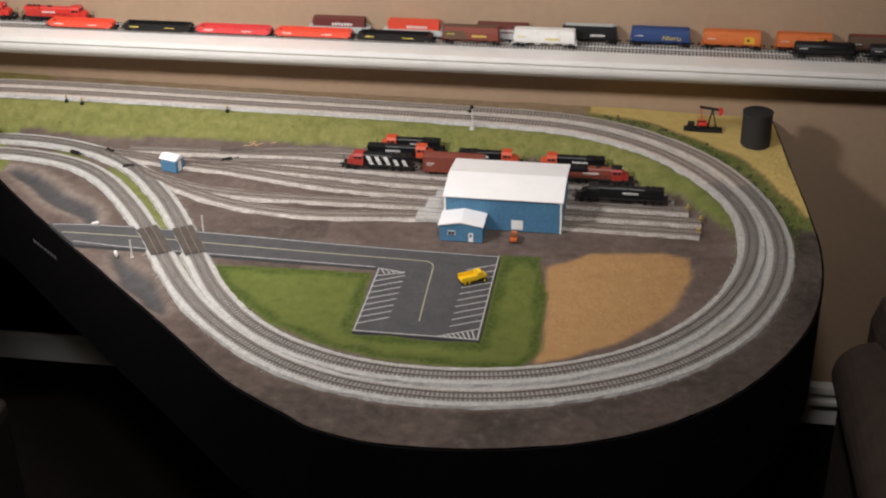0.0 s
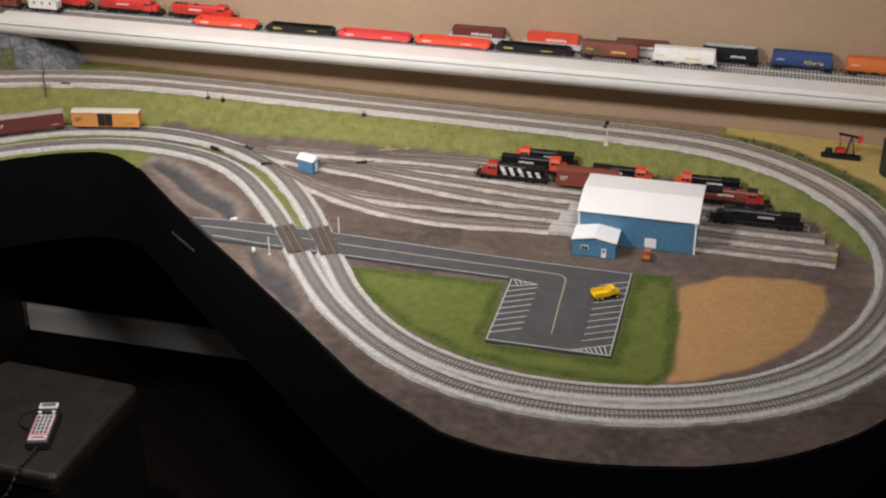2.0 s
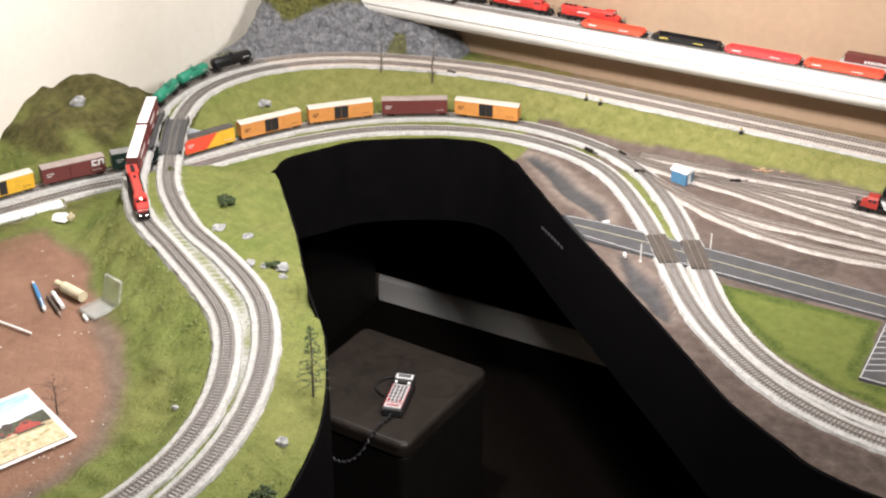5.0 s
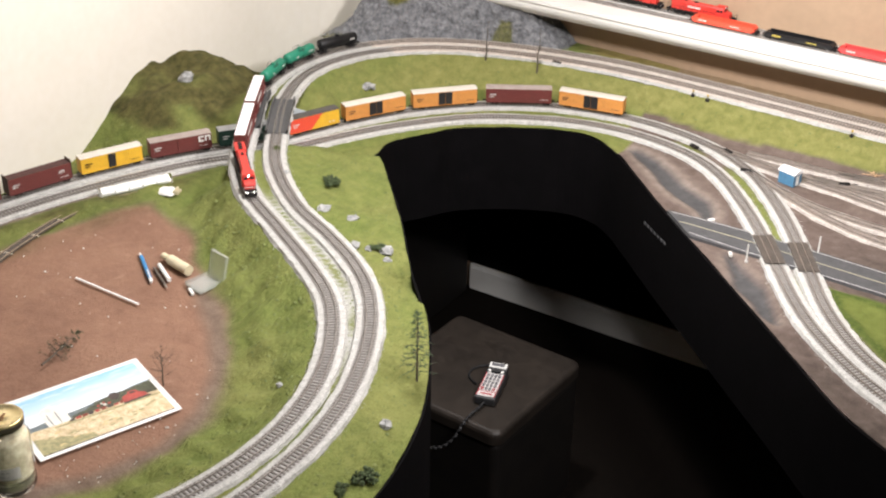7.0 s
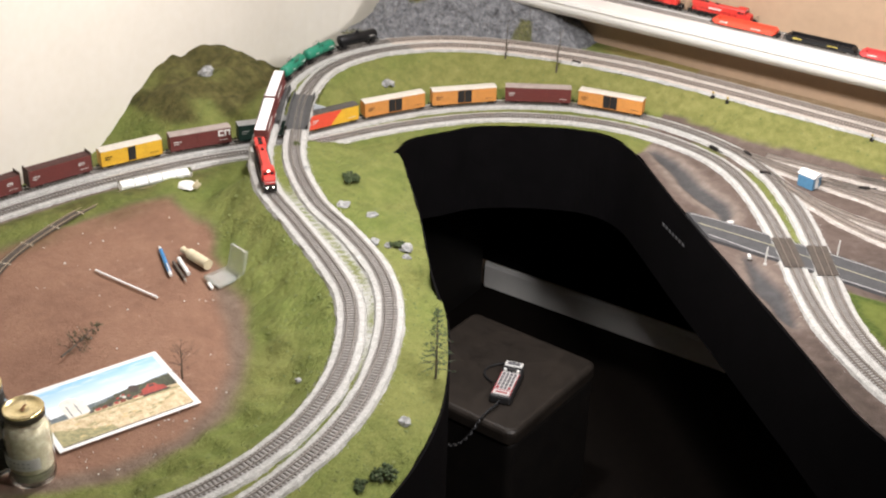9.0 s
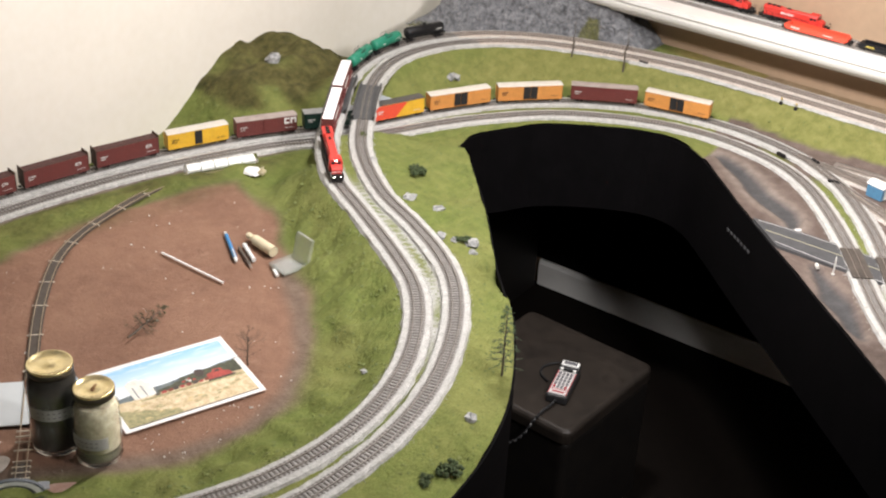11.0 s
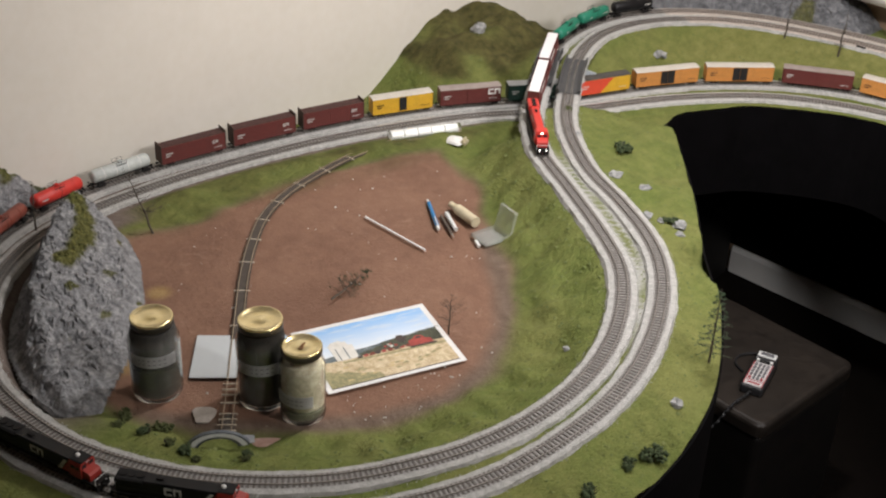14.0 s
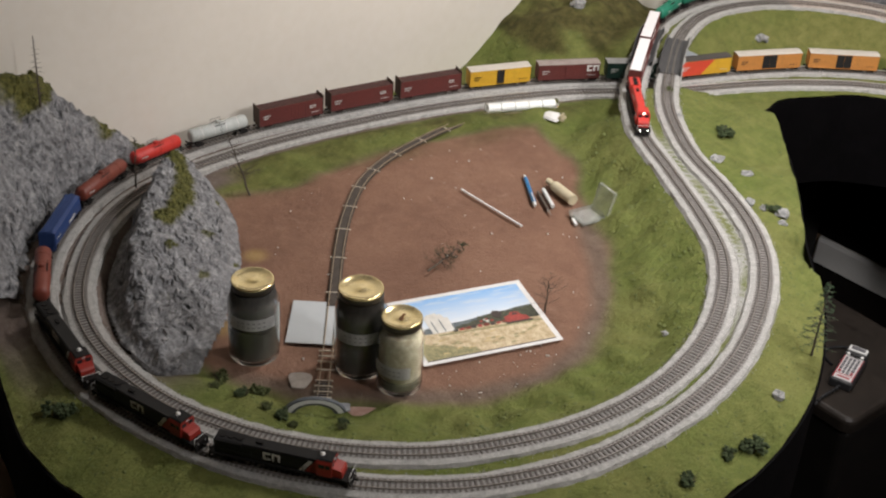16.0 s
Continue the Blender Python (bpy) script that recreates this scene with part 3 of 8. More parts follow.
def ground_material():
    m = bpy.data.materials.new("scenery_ground")
    m.use_nodes = True
    nt = m.node_tree
    bsdf = nt.nodes["Principled BSDF"]
    tc = nt.nodes.new("ShaderNodeTexCoord")

    def noise_of(scale, detail=6.0, rough=0.6):
        n = node(nt, "ShaderNodeTexNoise", Scale=scale, Detail=detail, Roughness=rough)
        nt.links.new(tc.outputs["Object"], n.inputs["Vector"])
        return n.outputs["Fac"]

    def ramp_of(fac, stops):
        r = nt.nodes.new("ShaderNodeValToRGB")
        r.color_ramp.elements[0].position, r.color_ramp.elements[0].color = stops[0][0], rgb(stops[0][1])
        r.color_ramp.elements[1].position, r.color_ramp.elements[1].color = stops[-1][0], rgb(stops[-1][1])
        for p, c in stops[1:-1]:
            e = r.color_ramp.elements.new(p)
            e.color = rgb(c)
        nt.links.new(fac, r.inputs["Fac"])
        return r.outputs["Color"]

    def blend(a, b, fac, kind="MIX"):
        x = nt.nodes.new("ShaderNodeMix")
        x.data_type, x.blend_type = "RGBA", kind
        if isinstance(fac, float):
            x.inputs[0].default_value = fac
        else:
            nt.links.new(fac, x.inputs[0])
        nt.links.new(a, x.inputs[6])
        nt.links.new(b, x.inputs[7])
        return x.outputs[2]

    def attr(name):
        a = nt.nodes.new("ShaderNodeAttribute")
        a.attribute_name = name
        return a.outputs["Fac"]

    broad, mid, fine = noise_of(5), noise_of(38), noise_of(420, 4.0)
    soil = ramp_of(mid, [(0.3, (0.092, 0.065, 0.054)), (0.52, (0.136, 0.100, 0.085)), (0.72, (0.180, 0.140, 0.120))])
    soil = blend(soil, ramp_of(broad, [(0.4, (0.075, 0.058, 0.050)), (0.6, (0.17, 0.135, 0.115))]), 0.4)
    grass = ramp_of(mid, [(0.28, (0.092, 0.112, 0.028)), (0.5, (0.142, 0.167, 0.042)), (0.75, (0.205, 0.221, 0.066))])
    grass = blend(grass, ramp_of(broad, [(0.35, (0.110, 0.155, 0.038)), (0.65, (0.235, 0.222, 0.084))]), 0.35)
    red = ramp_of(mid, [(0.3, (0.215, 0.112, 0.070)), (0.55, (0.275, 0.149, 0.096)), (0.75, (0.355, 0.212, 0.150))])
    red = blend(red, ramp_of(broad, [(0.38, (0.19, 0.098, 0.064)), (0.62, (0.35, 0.200, 0.132))]), 0.45)
    scuff = node(nt, "ShaderNodeTexNoise", Scale=13.0, Detail=7.0, Roughness=0.7, Distortion=1.6)
    nt.links.new(tc.outputs["Object"], scuff.inputs["Vector"])
    red = blend(red, ramp_of(scuff.outputs["Fac"], [(0.60, (0.15, 0.085, 0.062)), (0.72, (0.36, 0.26, 0.21))]), 0.30)
    sand = ramp_of(mid, [(0.25, (0.36, 0.205, 0.085)), (0.75, (0.43, 0.262, 0.118))])
    ply = ramp_of(mid, [(0.3, (0.55, 0.40, 0.13)), (0.7, (0.66, 0.50, 0.19))])
    ditch = ramp_of(mid, [(0.3, (0.055, 0.054, 0.056)), (0.7, (0.085, 0.083, 0.083))])
    col = soil
    rim = ramp_of(mid, [(0.3, (0.125, 0.085, 0.062)), (0.7, (0.20, 0.145, 0.110))])
    silt = ramp_of(mid, [(0.3, (0.17, 0.135, 0.115)), (0.7, (0.26, 0.215, 0.185))])
    lawn = ramp_of(mid, [(0.3, (0.095, 0.118, 0.025)), (0.7, (0.138, 0.160, 0.040))])
    hedge = ramp_of(noise_of(90), [(0.3, (0.035, 0.055, 0.012)), (0.7, (0.095, 0.125, 0.026))])
    loam = ramp_of(mid, [(0.3, (0.034, 0.027, 0.023)), (0.55, (0.062, 0.050, 0.042)), (0.75, (0.115, 0.095, 0.08))])
    moor = ramp_of(mid, [(0.3, (0.042, 0.042, 0.014)), (0.55, (0.090, 0.080, 0.028)), (0.75, (0.13, 0.125, 0.042))])
    tan_patch = ramp_of(mid, [(0.3, (0.34, 0.22, 0.08)), (0.7, (0.44, 0.30, 0.13))])
    meadow = ramp_of(mid, [(0.28, (0.150, 0.152, 0.044)), (0.5, (0.200, 0.198, 0.064)), (0.75, (0.262, 0.250, 0.090))])
    pebble = ramp_of(noise_of(300, 4.0), [(0.35, (0.29, 0.286, 0.271)), (0.65, (0.50, 0.495, 0.472))])
    for c, a in ((loam, "loam"), (silt, "silt"), (ditch, "ditch"), (sand, "sand"), (red, "red"), (rim, "rim"), (grass, "grass"), (meadow, "bank"), (moor, "hill"), (lawn, "lawn"), (hedge, "hedge"), (tan_patch, "tan"), (ply, "ply"), (pebble, "stone")):
        col = blend(col, c, attr(a))
    col = blend(col, fine, 0.35, "OVERLAY")
    nt.links.new(col, bsdf.inputs["Base Color"])
    gloss = node(nt, "ShaderNodeMapRange", To_Min=0.95, To_Max=0.62)
    nt.links.new(attr("red"), gloss.inputs["Value"])
    nt.links.new(gloss.outputs["Result"], bsdf.inputs["Roughness"])
    bsdf.inputs["Specular IOR Level"].default_value = 0.2
    b1 = node(nt, "ShaderNodeBump", Strength=0.8, Distance=0.003)
    nt.links.new(fine, b1.inputs["Height"])
    b2 = node(nt, "ShaderNodeBump", Strength=0.6, Distance=0.006)
    nt.links.new(noise_of(120), b2.inputs["Height"])
    nt.links.new(b1.outputs["Normal"], b2.inputs["Normal"])
    b3 = node(nt, "ShaderNodeBump", Strength=0.5, Distance=0.015)
    swell = node(nt, "ShaderNodeTexNoise", Scale=34.0, Detail=4.0, Roughness=0.55, Distortion=1.2)
    along = nt.nodes.new("ShaderNodeMapping")
    along.inputs["Rotation"].default_value = (0, 0, 0.15)
    along.inputs["Scale"].default_value = (1.25, 0.50, 1.0)
    nt.links.new(tc.outputs["Object"], along.inputs["Vector"])
    nt.links.new(along.outputs["Vector"], swell.inputs["Vector"])
    fold = nt.nodes.new("ShaderNodeMath")
    fold.operation = "MULTIPLY"
    nt.links.new(swell.outputs["Fac"], fold.inputs[0])
    nt.links.new(attr("grass"), fold.inputs[1])
    rough_turf = nt.nodes.new("ShaderNodeMath")
    rough_turf.operation = "MULTIPLY_ADD"
    nt.links.new(attr("lawn"), rough_turf.inputs[0])
    rough_turf.inputs[1].default_value, rough_turf.inputs[2].default_value = -0.9, 1.0
    uneven = nt.nodes.new("ShaderNodeMath")
    uneven.operation = "MULTIPLY"
    nt.links.new(fold.outputs[0], uneven.inputs[0])
    nt.links.new(rough_turf.outputs[0], uneven.inputs[1])
    nt.links.new(uneven.outputs[0], b3.inputs["Height"])
    nt.links.new(b2.outputs["Normal"], b3.inputs["Normal"])
    nt.links.new(b3.outputs["Normal"], bsdf.inputs["Normal"])
    return m


ground = raw("ground", np.c_[gxy, gzz], quads, ground_material(), smooth=True)
for nm, val in (("grass", m_grass), ("red", m_red), ("sand", m_sand), ("ply", m_ply), ("ditch", m_ditch), ("rim", m_rim), ("silt", m_silt), ("lawn", m_lawn), ("hedge", m_hedge), ("tan", m_tan), ("hill", m_hill), ("stone", np.clip(m_stone, 0, 1)), ("bank", m_bank * (0.75 + 0.25 * wob(gxy, 12, 93)).clip(0, 1) * (1 - m_ply) * smooth01(-2.35, -2.15, gxy[:, 0]) * smooth01(0.35, 0.1, gxy[:, 0])), ("loam", np.clip(m_loam_and_shade, 0, 1))):
    at = ground.data.attributes.new(nm, "FLOAT", "POINT")
    at.data.foreach_set("value", val.astype(np.float32))
tagged(ground, "sculpted scenery of the layout with green turf, brown soil and red earth", "ground", kind="structure")


def height_at(x, y):
    return float(height_of(np.array([(x, y)], float))[0])


# ---- black fascia round the table ----
def fascia(name, line, drop, label):
    d = np.gradient(line, axis=0)
    nrm = np.stack([d[:, 1], -d[:, 0]], 1)
    nrm /= np.linalg.norm(nrm, axis=1)[:, None]
    z = height_of(line - nrm * SIDE * 0.006)
    z = np.convolve(np.pad(z, 5, mode="edge"), np.ones(11) / 11, "valid") - 0.003
    n = len(line)
    out = line + nrm * SIDE * 0.005
    v = np.concatenate([np.c_[line, z], np.c_[out, z], np.c_[out, np.full(n, drop)], np.c_[line, np.full(n, drop)]])
    fcs = []
    for i in range(n - 1):
        for a, b in ((0, 1), (1, 2), (2, 3), (3, 0)):
            fcs.append((a * n + i, a * n + i + 1, b * n + i + 1, b * n + i))
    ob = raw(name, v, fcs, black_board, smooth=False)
    return tagged(ob, label, "fascia", kind="structure")


SIDE = -1.0
whole_edge = np.concatenate([edge_a, edge_b])
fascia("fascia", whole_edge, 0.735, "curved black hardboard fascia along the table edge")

# ---- shelf on the back wall ----
SHELF_Z = 1.236
SHELF_Y = WALL_Y - 0.150
shelf = thing("wall_shelf", "long white painted wooden shelf along the brown wall", "shelf")
part("shelf_board", box(-2.31, 3.1, SHELF_Y + 0.003, WALL_Y - 0.001, SHELF_Z - 0.018, SHELF_Z, 0.002), white_paint, shelf)
cove = [(SHELF_Y - 0.006, SHELF_Z + 0.001), (SHELF_Y + 0.002, SHELF_Z + 0.001), (SHELF_Y + 0.044, SHELF_Z - 0.018), (SHELF_Y + 0.044, SHELF_Z - 0.060), (SHELF_Y + 0.034, SHELF_Z - 0.062), (SHELF_Y + 0.033, SHELF_Z - 0.056)]
cove += [(SHELF_Y + 0.033 - 0.034 * math.sin(u), SHELF_Z - 0.055 + 0.037 * (1 - math.cos(u))) for u in np.linspace(0.15, math.pi / 2, 8)]
cove += [(SHELF_Y - 0.003, SHELF_Z - 0.016), (SHELF_Y - 0.006, SHELF_Z - 0.012)]
part("shelf_moulding", prism(cove, -2.31, 3.1, "x"), white_paint, shelf, "crown moulding along the front edge")

# ---- tracks ----
rail_steel = mat("rail_steel", (0.26, 0.235, 0.21), (0.38, 0.355, 0.33), 90, 0.32, metal=0.75, fine=0.2)
tie_plastic = mat("brown_ties", (0.105, 0.092, 0.083), (0.165, 0.147, 0.133), 70, 0.85, fine=0.4)
ballast_mat = mat("grey_ballast", (0.36, 0.355, 0.336), (0.52, 0.514, 0.490), 90, 0.95, bump=1.0, bscale=800, fine=0.8)
bed_mat = mat("grey_brown_track_bed", (0.25, 0.240, 0.225), (0.365, 0.353, 0.334), 60, 0.95, bump=1.0, bscale=800, fine=0.8)
warm_ballast = mat("tan_grey_ballast", (0.47, 0.415, 0.365), (0.60, 0.54, 0.485), 60, 0.95, bump=1.0, bscale=800, fine=0.8)
warm_bed = mat("brown_grey_track_bed", (0.41, 0.345, 0.300), (0.53, 0.462, 0.410), 60, 0.95, bump=1.0, bscale=800, fine=0.8)
pale_ties = mat("weathered_pale_ties", (0.20, 0.165, 0.142), (0.28, 0.236, 0.205), 70, 0.85, fine=0.4)
yard_ballast = mat("brown_grey_yard_ballast", (0.34, 0.305, 0.275), (0.47, 0.43, 0.39), 30, 0.95, bump=1.0, bscale=700, fine=0.7)
yard_bed = mat("brown_yard_bed", (0.21, 0.180, 0.158), (0.31, 0.270, 0.240), 30, 0.95, bump=1.0, bscale=700, fine=0.7)


def frames_of(line):
    d = np.gradient(line, axis=0)
    d[:, 2] = 0
    d /= np.linalg.norm(d, axis=1)[:, None]
    return d, np.stack([-d[:, 1], d[:, 0], np.zeros(len(d))], 1)


def sweep_verts(line, profile, lift=0.0, rag=None):
    """Sweep an open or closed outline (across, up) along a line."""
    _, side = frames_of(line)
    rows = []
    for k, (a, h) in enumerate(profile):
        r = 0.0 if rag is None else rag[k]
        rows.append(line + side * (a + r if np.isscalar(r) else (a + r)[:, None]) + np.array([0, 0, h + lift]))
    return np.stack(rows, 1)


def sweep(name, line, profile, material, parent, lift=0.0, closed_profile=True, rag=None, label="", smooth=False):
    v = sweep_verts(line, profile, lift, rag)
    n, k, _ = v.shape
    fcs = []
    for i in range(n - 1):
        for j in range(k if closed_profile else k - 1):
            a, b = i * k + j, i * k + (j + 1) % k
            fcs.append((a, a + k, b + k, b))
    ob = raw(name, v.reshape(-1, 3), fcs, material, parent, smooth)
    if label:
        tagged(ob, label)
    return ob


BED = 0.004
rail_out = [(-0.0009, 0.0), (0.0009, 0.0), (0.0007, 0.0022), (-0.0007, 0.0022)]


def gravel_on(parent, line, w, material, rng):
    """Loose ballast grains along both shoulders of a bed."""
    _, side = frames_of(line)
    count = int(len(line) * 13)
    at = rng.uniform(0, len(line) - 1.001, count)
    i = at.astype(int)
    f = (at - i)[:, None]
    sgn = rng.choice([-1.0, 1.0], count)
    off = w - 0.0035 + np.abs(rng.normal(0, 0.0042, count)) - 0.004 * rng.rand(count)
    c = line[i] * (1 - f) + line[i + 1] * f + side[i] * (sgn * off)[:, None]
    c[:, 2] += np.interp(off, [w - 0.012, w - 0.004, w, w + 0.006], [0.0035, 0.0022, -0.0025, -0.0032])
    r = rng.uniform(0.0006, 0.0015, count)
    turn = rng.uniform(0, 6.283, count)
    pts = []
    for k in range(4):
        q = turn + k * math.pi / 2
        pts.append(c + np.stack([np.cos(q), np.sin(q), np.zeros(count)], 1) * (r * rng.uniform(0.7, 1.3, count))[:, None])
    pts.append(c + np.stack([0.3 * r * np.cos(turn), 0.3 * r * np.sin(turn), r * rng.uniform(0.8, 1.5, count)], 1))
    v = np.stack(pts, 1).reshape(-1, 3)
    b = np.arange(count)[:, None] * 5
    tri = np.concatenate([np.concatenate([b + k, b + (k + 1) % 4, b + 4], 1) for k in range(4)])
    tagged(raw("ballast_grains", v, tri.tolist(), material, parent), "loose pale ballast grains", kind="stuff")


def track(name, line, label, ballast=0.0320, group="", loose=0, single=None, stone=None):
    """Ballast bed, ties and two rails of 16.5 mm gauge."""
    stone = stone or (ballast_mat, bed_mat, warm_ballast, warm_bed)
    t = thing(name, label, "railway track", group=group, kind="structure")
    rng = np.random.RandomState(len(line))
    n = len(line)

    def ragged(amount):
        r = rng.normal(0, amount, n)
        return np.convolve(r, [0.25, 0.5, 0.25], "same")

    w = ballast
    prof = [(-w, -0.006), (-w + 0.004, 0.0025), (-0.0175, BED), (0.0175, BED), (w - 0.004, 0.0025), (w, -0.006)]
    bal = sweep("ballast", line, prof, stone, t, closed_profile=False, rag=[ragged(0.0022), ragged(0.0017), ragged(0.0006), ragged(0.0006), ragged(0.0017), ragged(0.0022)])
    slot = np.tile(np.array([0, 0, 1, 0, 0]), (n - 1, 1))
    if len(stone) > 2:
        slot[(line[:-1, 1] > 3.02) & (line[:-1, 2] > 1.03)] = (0, 2, 3, 2, 0)
    bal.data.polygons.foreach_set("material_index", slot.ravel())
    if loose:
        gravel_on(t, line, w, stone[0], rng)
    d, side = frames_of(line)
    s = np.r_[0, np.cumsum(np.linalg.norm(np.diff(line, axis=0), axis=1))]
    u = np.arange(0.004, s[-1], 0.0092)
    c = np.stack([np.interp(u, s, line[:, j]) for j in range(3)], 1)
    dd = np.stack([np.interp(u, s, d[:, j]) for j in range(3)], 1)
    sd = np.stack([np.interp(u, s, side[:, j]) for j in range(3)], 1)
    verts, fcs = [], []
    count, tie_mesh = 0, None
    for i in range(len(u)):
        if single is not None and count < 300 and single[0] < c[i][0] < single[1] and c[i][1] < single[2]:
            if tie_mesh is None:
                tie_mesh = mesh_of(box(-0.0018, 0.0018, -0.0150, 0.0150, BED - 0.001, BED + 0.0016), "tie", tie_plastic)
            ob = new("tie", tie_mesh)
            ob.parent = t
            ob.matrix_local = pose(c[i][0], c[i][1], c[i][2], 0, 0, math.degrees(math.atan2(dd[i][1], dd[i][0])))
            count += 1
            continue
        base = len(verts)
        for h in (BED - 0.001, BED + 0.0016):
            for a, b in ((-0.0150, -0.0018), (0.0150, -0.0018), (0.0150, 0.0018), (-0.0150, 0.0018)):
                verts.append(c[i] + sd[i] * a + dd[i] * b + np.array([0, 0, h]))
        fcs += [tuple(base + q for q in f) for f in ((4, 5, 6, 7), (0, 1, 5, 4), (1, 2, 6, 5), (2, 3, 7, 6), (3, 0, 4, 7))]
    ties = tagged(raw("ties", verts, fcs, [tie_plastic, pale_ties], t), "dark brown ties", kind="stuff")
    ties.data.polygons.foreach_set("material_index", [1 if len(stone) < 4 or (verts[f[0]][1] > 3.02 and verts[f[0]][2] > 1.03) else 0 for f in fcs])
    for sgn in (-1, 1):
        sweep("rail", line, [(sgn * 0.00875 + a, h) for a, h in rail_out], rail_steel, t, lift=BED + 0.0016)
    return t


track("main_track", line_a, "double main line track in grey ballast, inner curve", group="main line", loose=1, single=(-2.35, -1.0, 1.72))
track("main_track", line_b, "double main line track in grey ballast, outer curve", group="main line", loose=1, single=(-1.75, -1.0, 1.75))
for key, ln in yard_lines.items():
    track("yard_track", ln + np.array([0, 0, -0.001]), "yard track in grey ballast beside the engine shed", ballast=0.025, group="yard tracks", stone=(yard_ballast, yard_bed))

# ---- road and parking lot ----
asphalt = mat("asphalt", (0.048, 0.048, 0.051), (0.066, 0.066, 0.068), 30, 0.9, bump=0.4, bscale=800, fine=0.5)
line_paint = mat("white_line_paint", (0.47, 0.47, 0.46), (0.36, 0.36, 0.35), 150, 0.8)
yellow_paint = mat("yellow_line_paint", (0.38, 0.365, 0.25), (0.27, 0.26, 0.18), 150, 0.8)
RZ = 1.003


def slab(name, poly, z0, z1, material, parent=None, label=""):
    return part(name, prism(poly, z0, z1, "z"), material, parent, label)


road = thing("road", "grey asphalt road leading into a marked parking lot", "road", kind="structure")
slab("surface", [(-1.238, 2.680), (-1.150, 2.601), (-1.135, 2.588), (-0.82, 2.583), (-0.406, 2.574), (-0.403, 2.310), (-0.137, 2.311), (-0.141, 2.664), (-0.40, 2.670), (-0.85, 2.690), (-1.06, 2.692), (-1.225, 2.684)],
     0.99, RZ, asphalt, road)

# ---- line marks and crossings on the road ----
def strip(name, pts, width, z, material, parent, label=""):
    """A painted line, two millimetres thick at most, along a run of points."""
    ln = np.array([(x, y, z) for x, y in pts], float)
    if len(pts) > 2:
        ln = spline([(x, y, z) for x, y in pts], step=0.008)
    return sweep(name, ln, [(-width / 2, -0.0004), (width / 2, -0.0004), (width / 2, 0.0006), (-width / 2, 0.0006)], material, parent, label=label)


LX0, LX1, LY0, LY1 = -0.403, -0.139, 2.312, 2.664
for pts in ([(LX0 + 0.002, LY0 + 0.262), (LX0 + 0.002, LY0 + 0.002)], [(LX0, LY0 + 0.002), (LX1, LY0 + 0.002)], [(LX1 - 0.002, LY0), (LX1 - 0.002, LY1)]):
    strip("edge_line", pts, 0.0024, RZ, line_paint, road, "white painted edge line")
strip("edge_line", [(-1.145, 2.603), (-1.07, 2.597), (-1.0, 2.592), (-0.82, 2.587), (-0.6, 2.582), (-0.41, 2.578)], 0.0016, RZ, line_paint, road, "faded white edge line")
strip("edge_line", [(-1.225, 2.677), (-1.1, 2.686), (-0.85, 2.684), (-0.5, 2.668), (-0.3, 2.663), (-0.142, 2.660)], 0.0016, RZ, line_paint, road, "faded white edge line")
strip("centre_line", [(-1.188, 2.642), (-1.0, 2.643), (-0.8, 2.635), (-0.56, 2.626), (-0.33, 2.620), (-0.298, 2.617), (-0.283, 2.603), (-0.280, 2.57), (-0.277, 2.48), (-0.272, 2.367)], 0.0024, RZ, yellow_paint, road, "yellow painted centre line")
for k in range(8):
    y = LY0 + 0.040 + k * 0.0250
    strip("bay_line", [(LX0 + 0.003, y - 0.010), (LX0 + 0.066, y + 0.022)], 0.002, RZ, line_paint, road, "white painted bay line")
for k in range(10):
    y = LY0 + 0.056 + k * 0.0262
    strip("bay_line", [(LX1 - 0.003, y + 0.020), (LX1 - 0.066, y - 0.012)], 0.002, RZ, line_paint, road, "white painted bay line")
strip("bay_line", [(LX0 + 0.002, LY0 + 0.262), (LX0 + 0.064, LY0 + 0.250)], 0.002, RZ, line_paint, road)
strip("bay_line", [(LX0 + 0.002, LY0 + 0.228), (LX0 + 0.064, LY0 + 0.250)], 0.002, RZ, line_paint, road)
for k in range(4):
    x = LX0 + 0.008 + k * 0.011
    strip("hatch_line", [(x, LY0 + 0.262 - (x - LX0) * 0.19), (x + 0.012, LY0 + 0.231 + (x + 0.012 - LX0) * 0.35)], 0.0024, RZ, line_paint, road, "white hatching")
strip("bay_line", [(LX1 - 0.002, LY0 + 0.043), (LX1 - 0.086, LY0 + 0.003)], 0.002, RZ, line_paint, road)
for k in range(8):
    x = LX1 - 0.008 - k * 0.0095
    strip("hatch_line", [(x, LY0 + 0.003), (x - 0.010 if k < 7 else x, max(LY0 + 0.008, LY0 + 0.043 - (LX1 - x + 0.010) * 0.47))], 0.0026, RZ, line_paint, road, "white hatching")

timber = mat("weathered_timber", (0.050, 0.041, 0.034), (0.082, 0.067, 0.055), 60, 0.9, bump=0.4, fine=0.5)


def nearest(line, x, y):
    return int(np.hypot(line[:, 0] - x, line[:, 1] - y).argmin())


for ln, (cx, cy) in ((line_a, (-0.953, 2.632)), (line_b, (-0.868, 2.635))):
    k = nearest(ln, cx, cy)
    seg = ln[k - 7 : k + 8]
    deck = thing("road_crossing", "weathered timber planks between rails where the road crosses", "level crossing", group="crossings")
    for off in (-0.0215, -0.0165, -0.0115, -0.0055, 0.0, 0.0055, 0.0115, 0.0165, 0.0215):
        sweep("plank", seg, [(off - 0.0023, 0.0), (off + 0.0023, 0.0), (off + 0.0023, 0.0076), (off - 0.0023, 0.0076)], timber, deck)

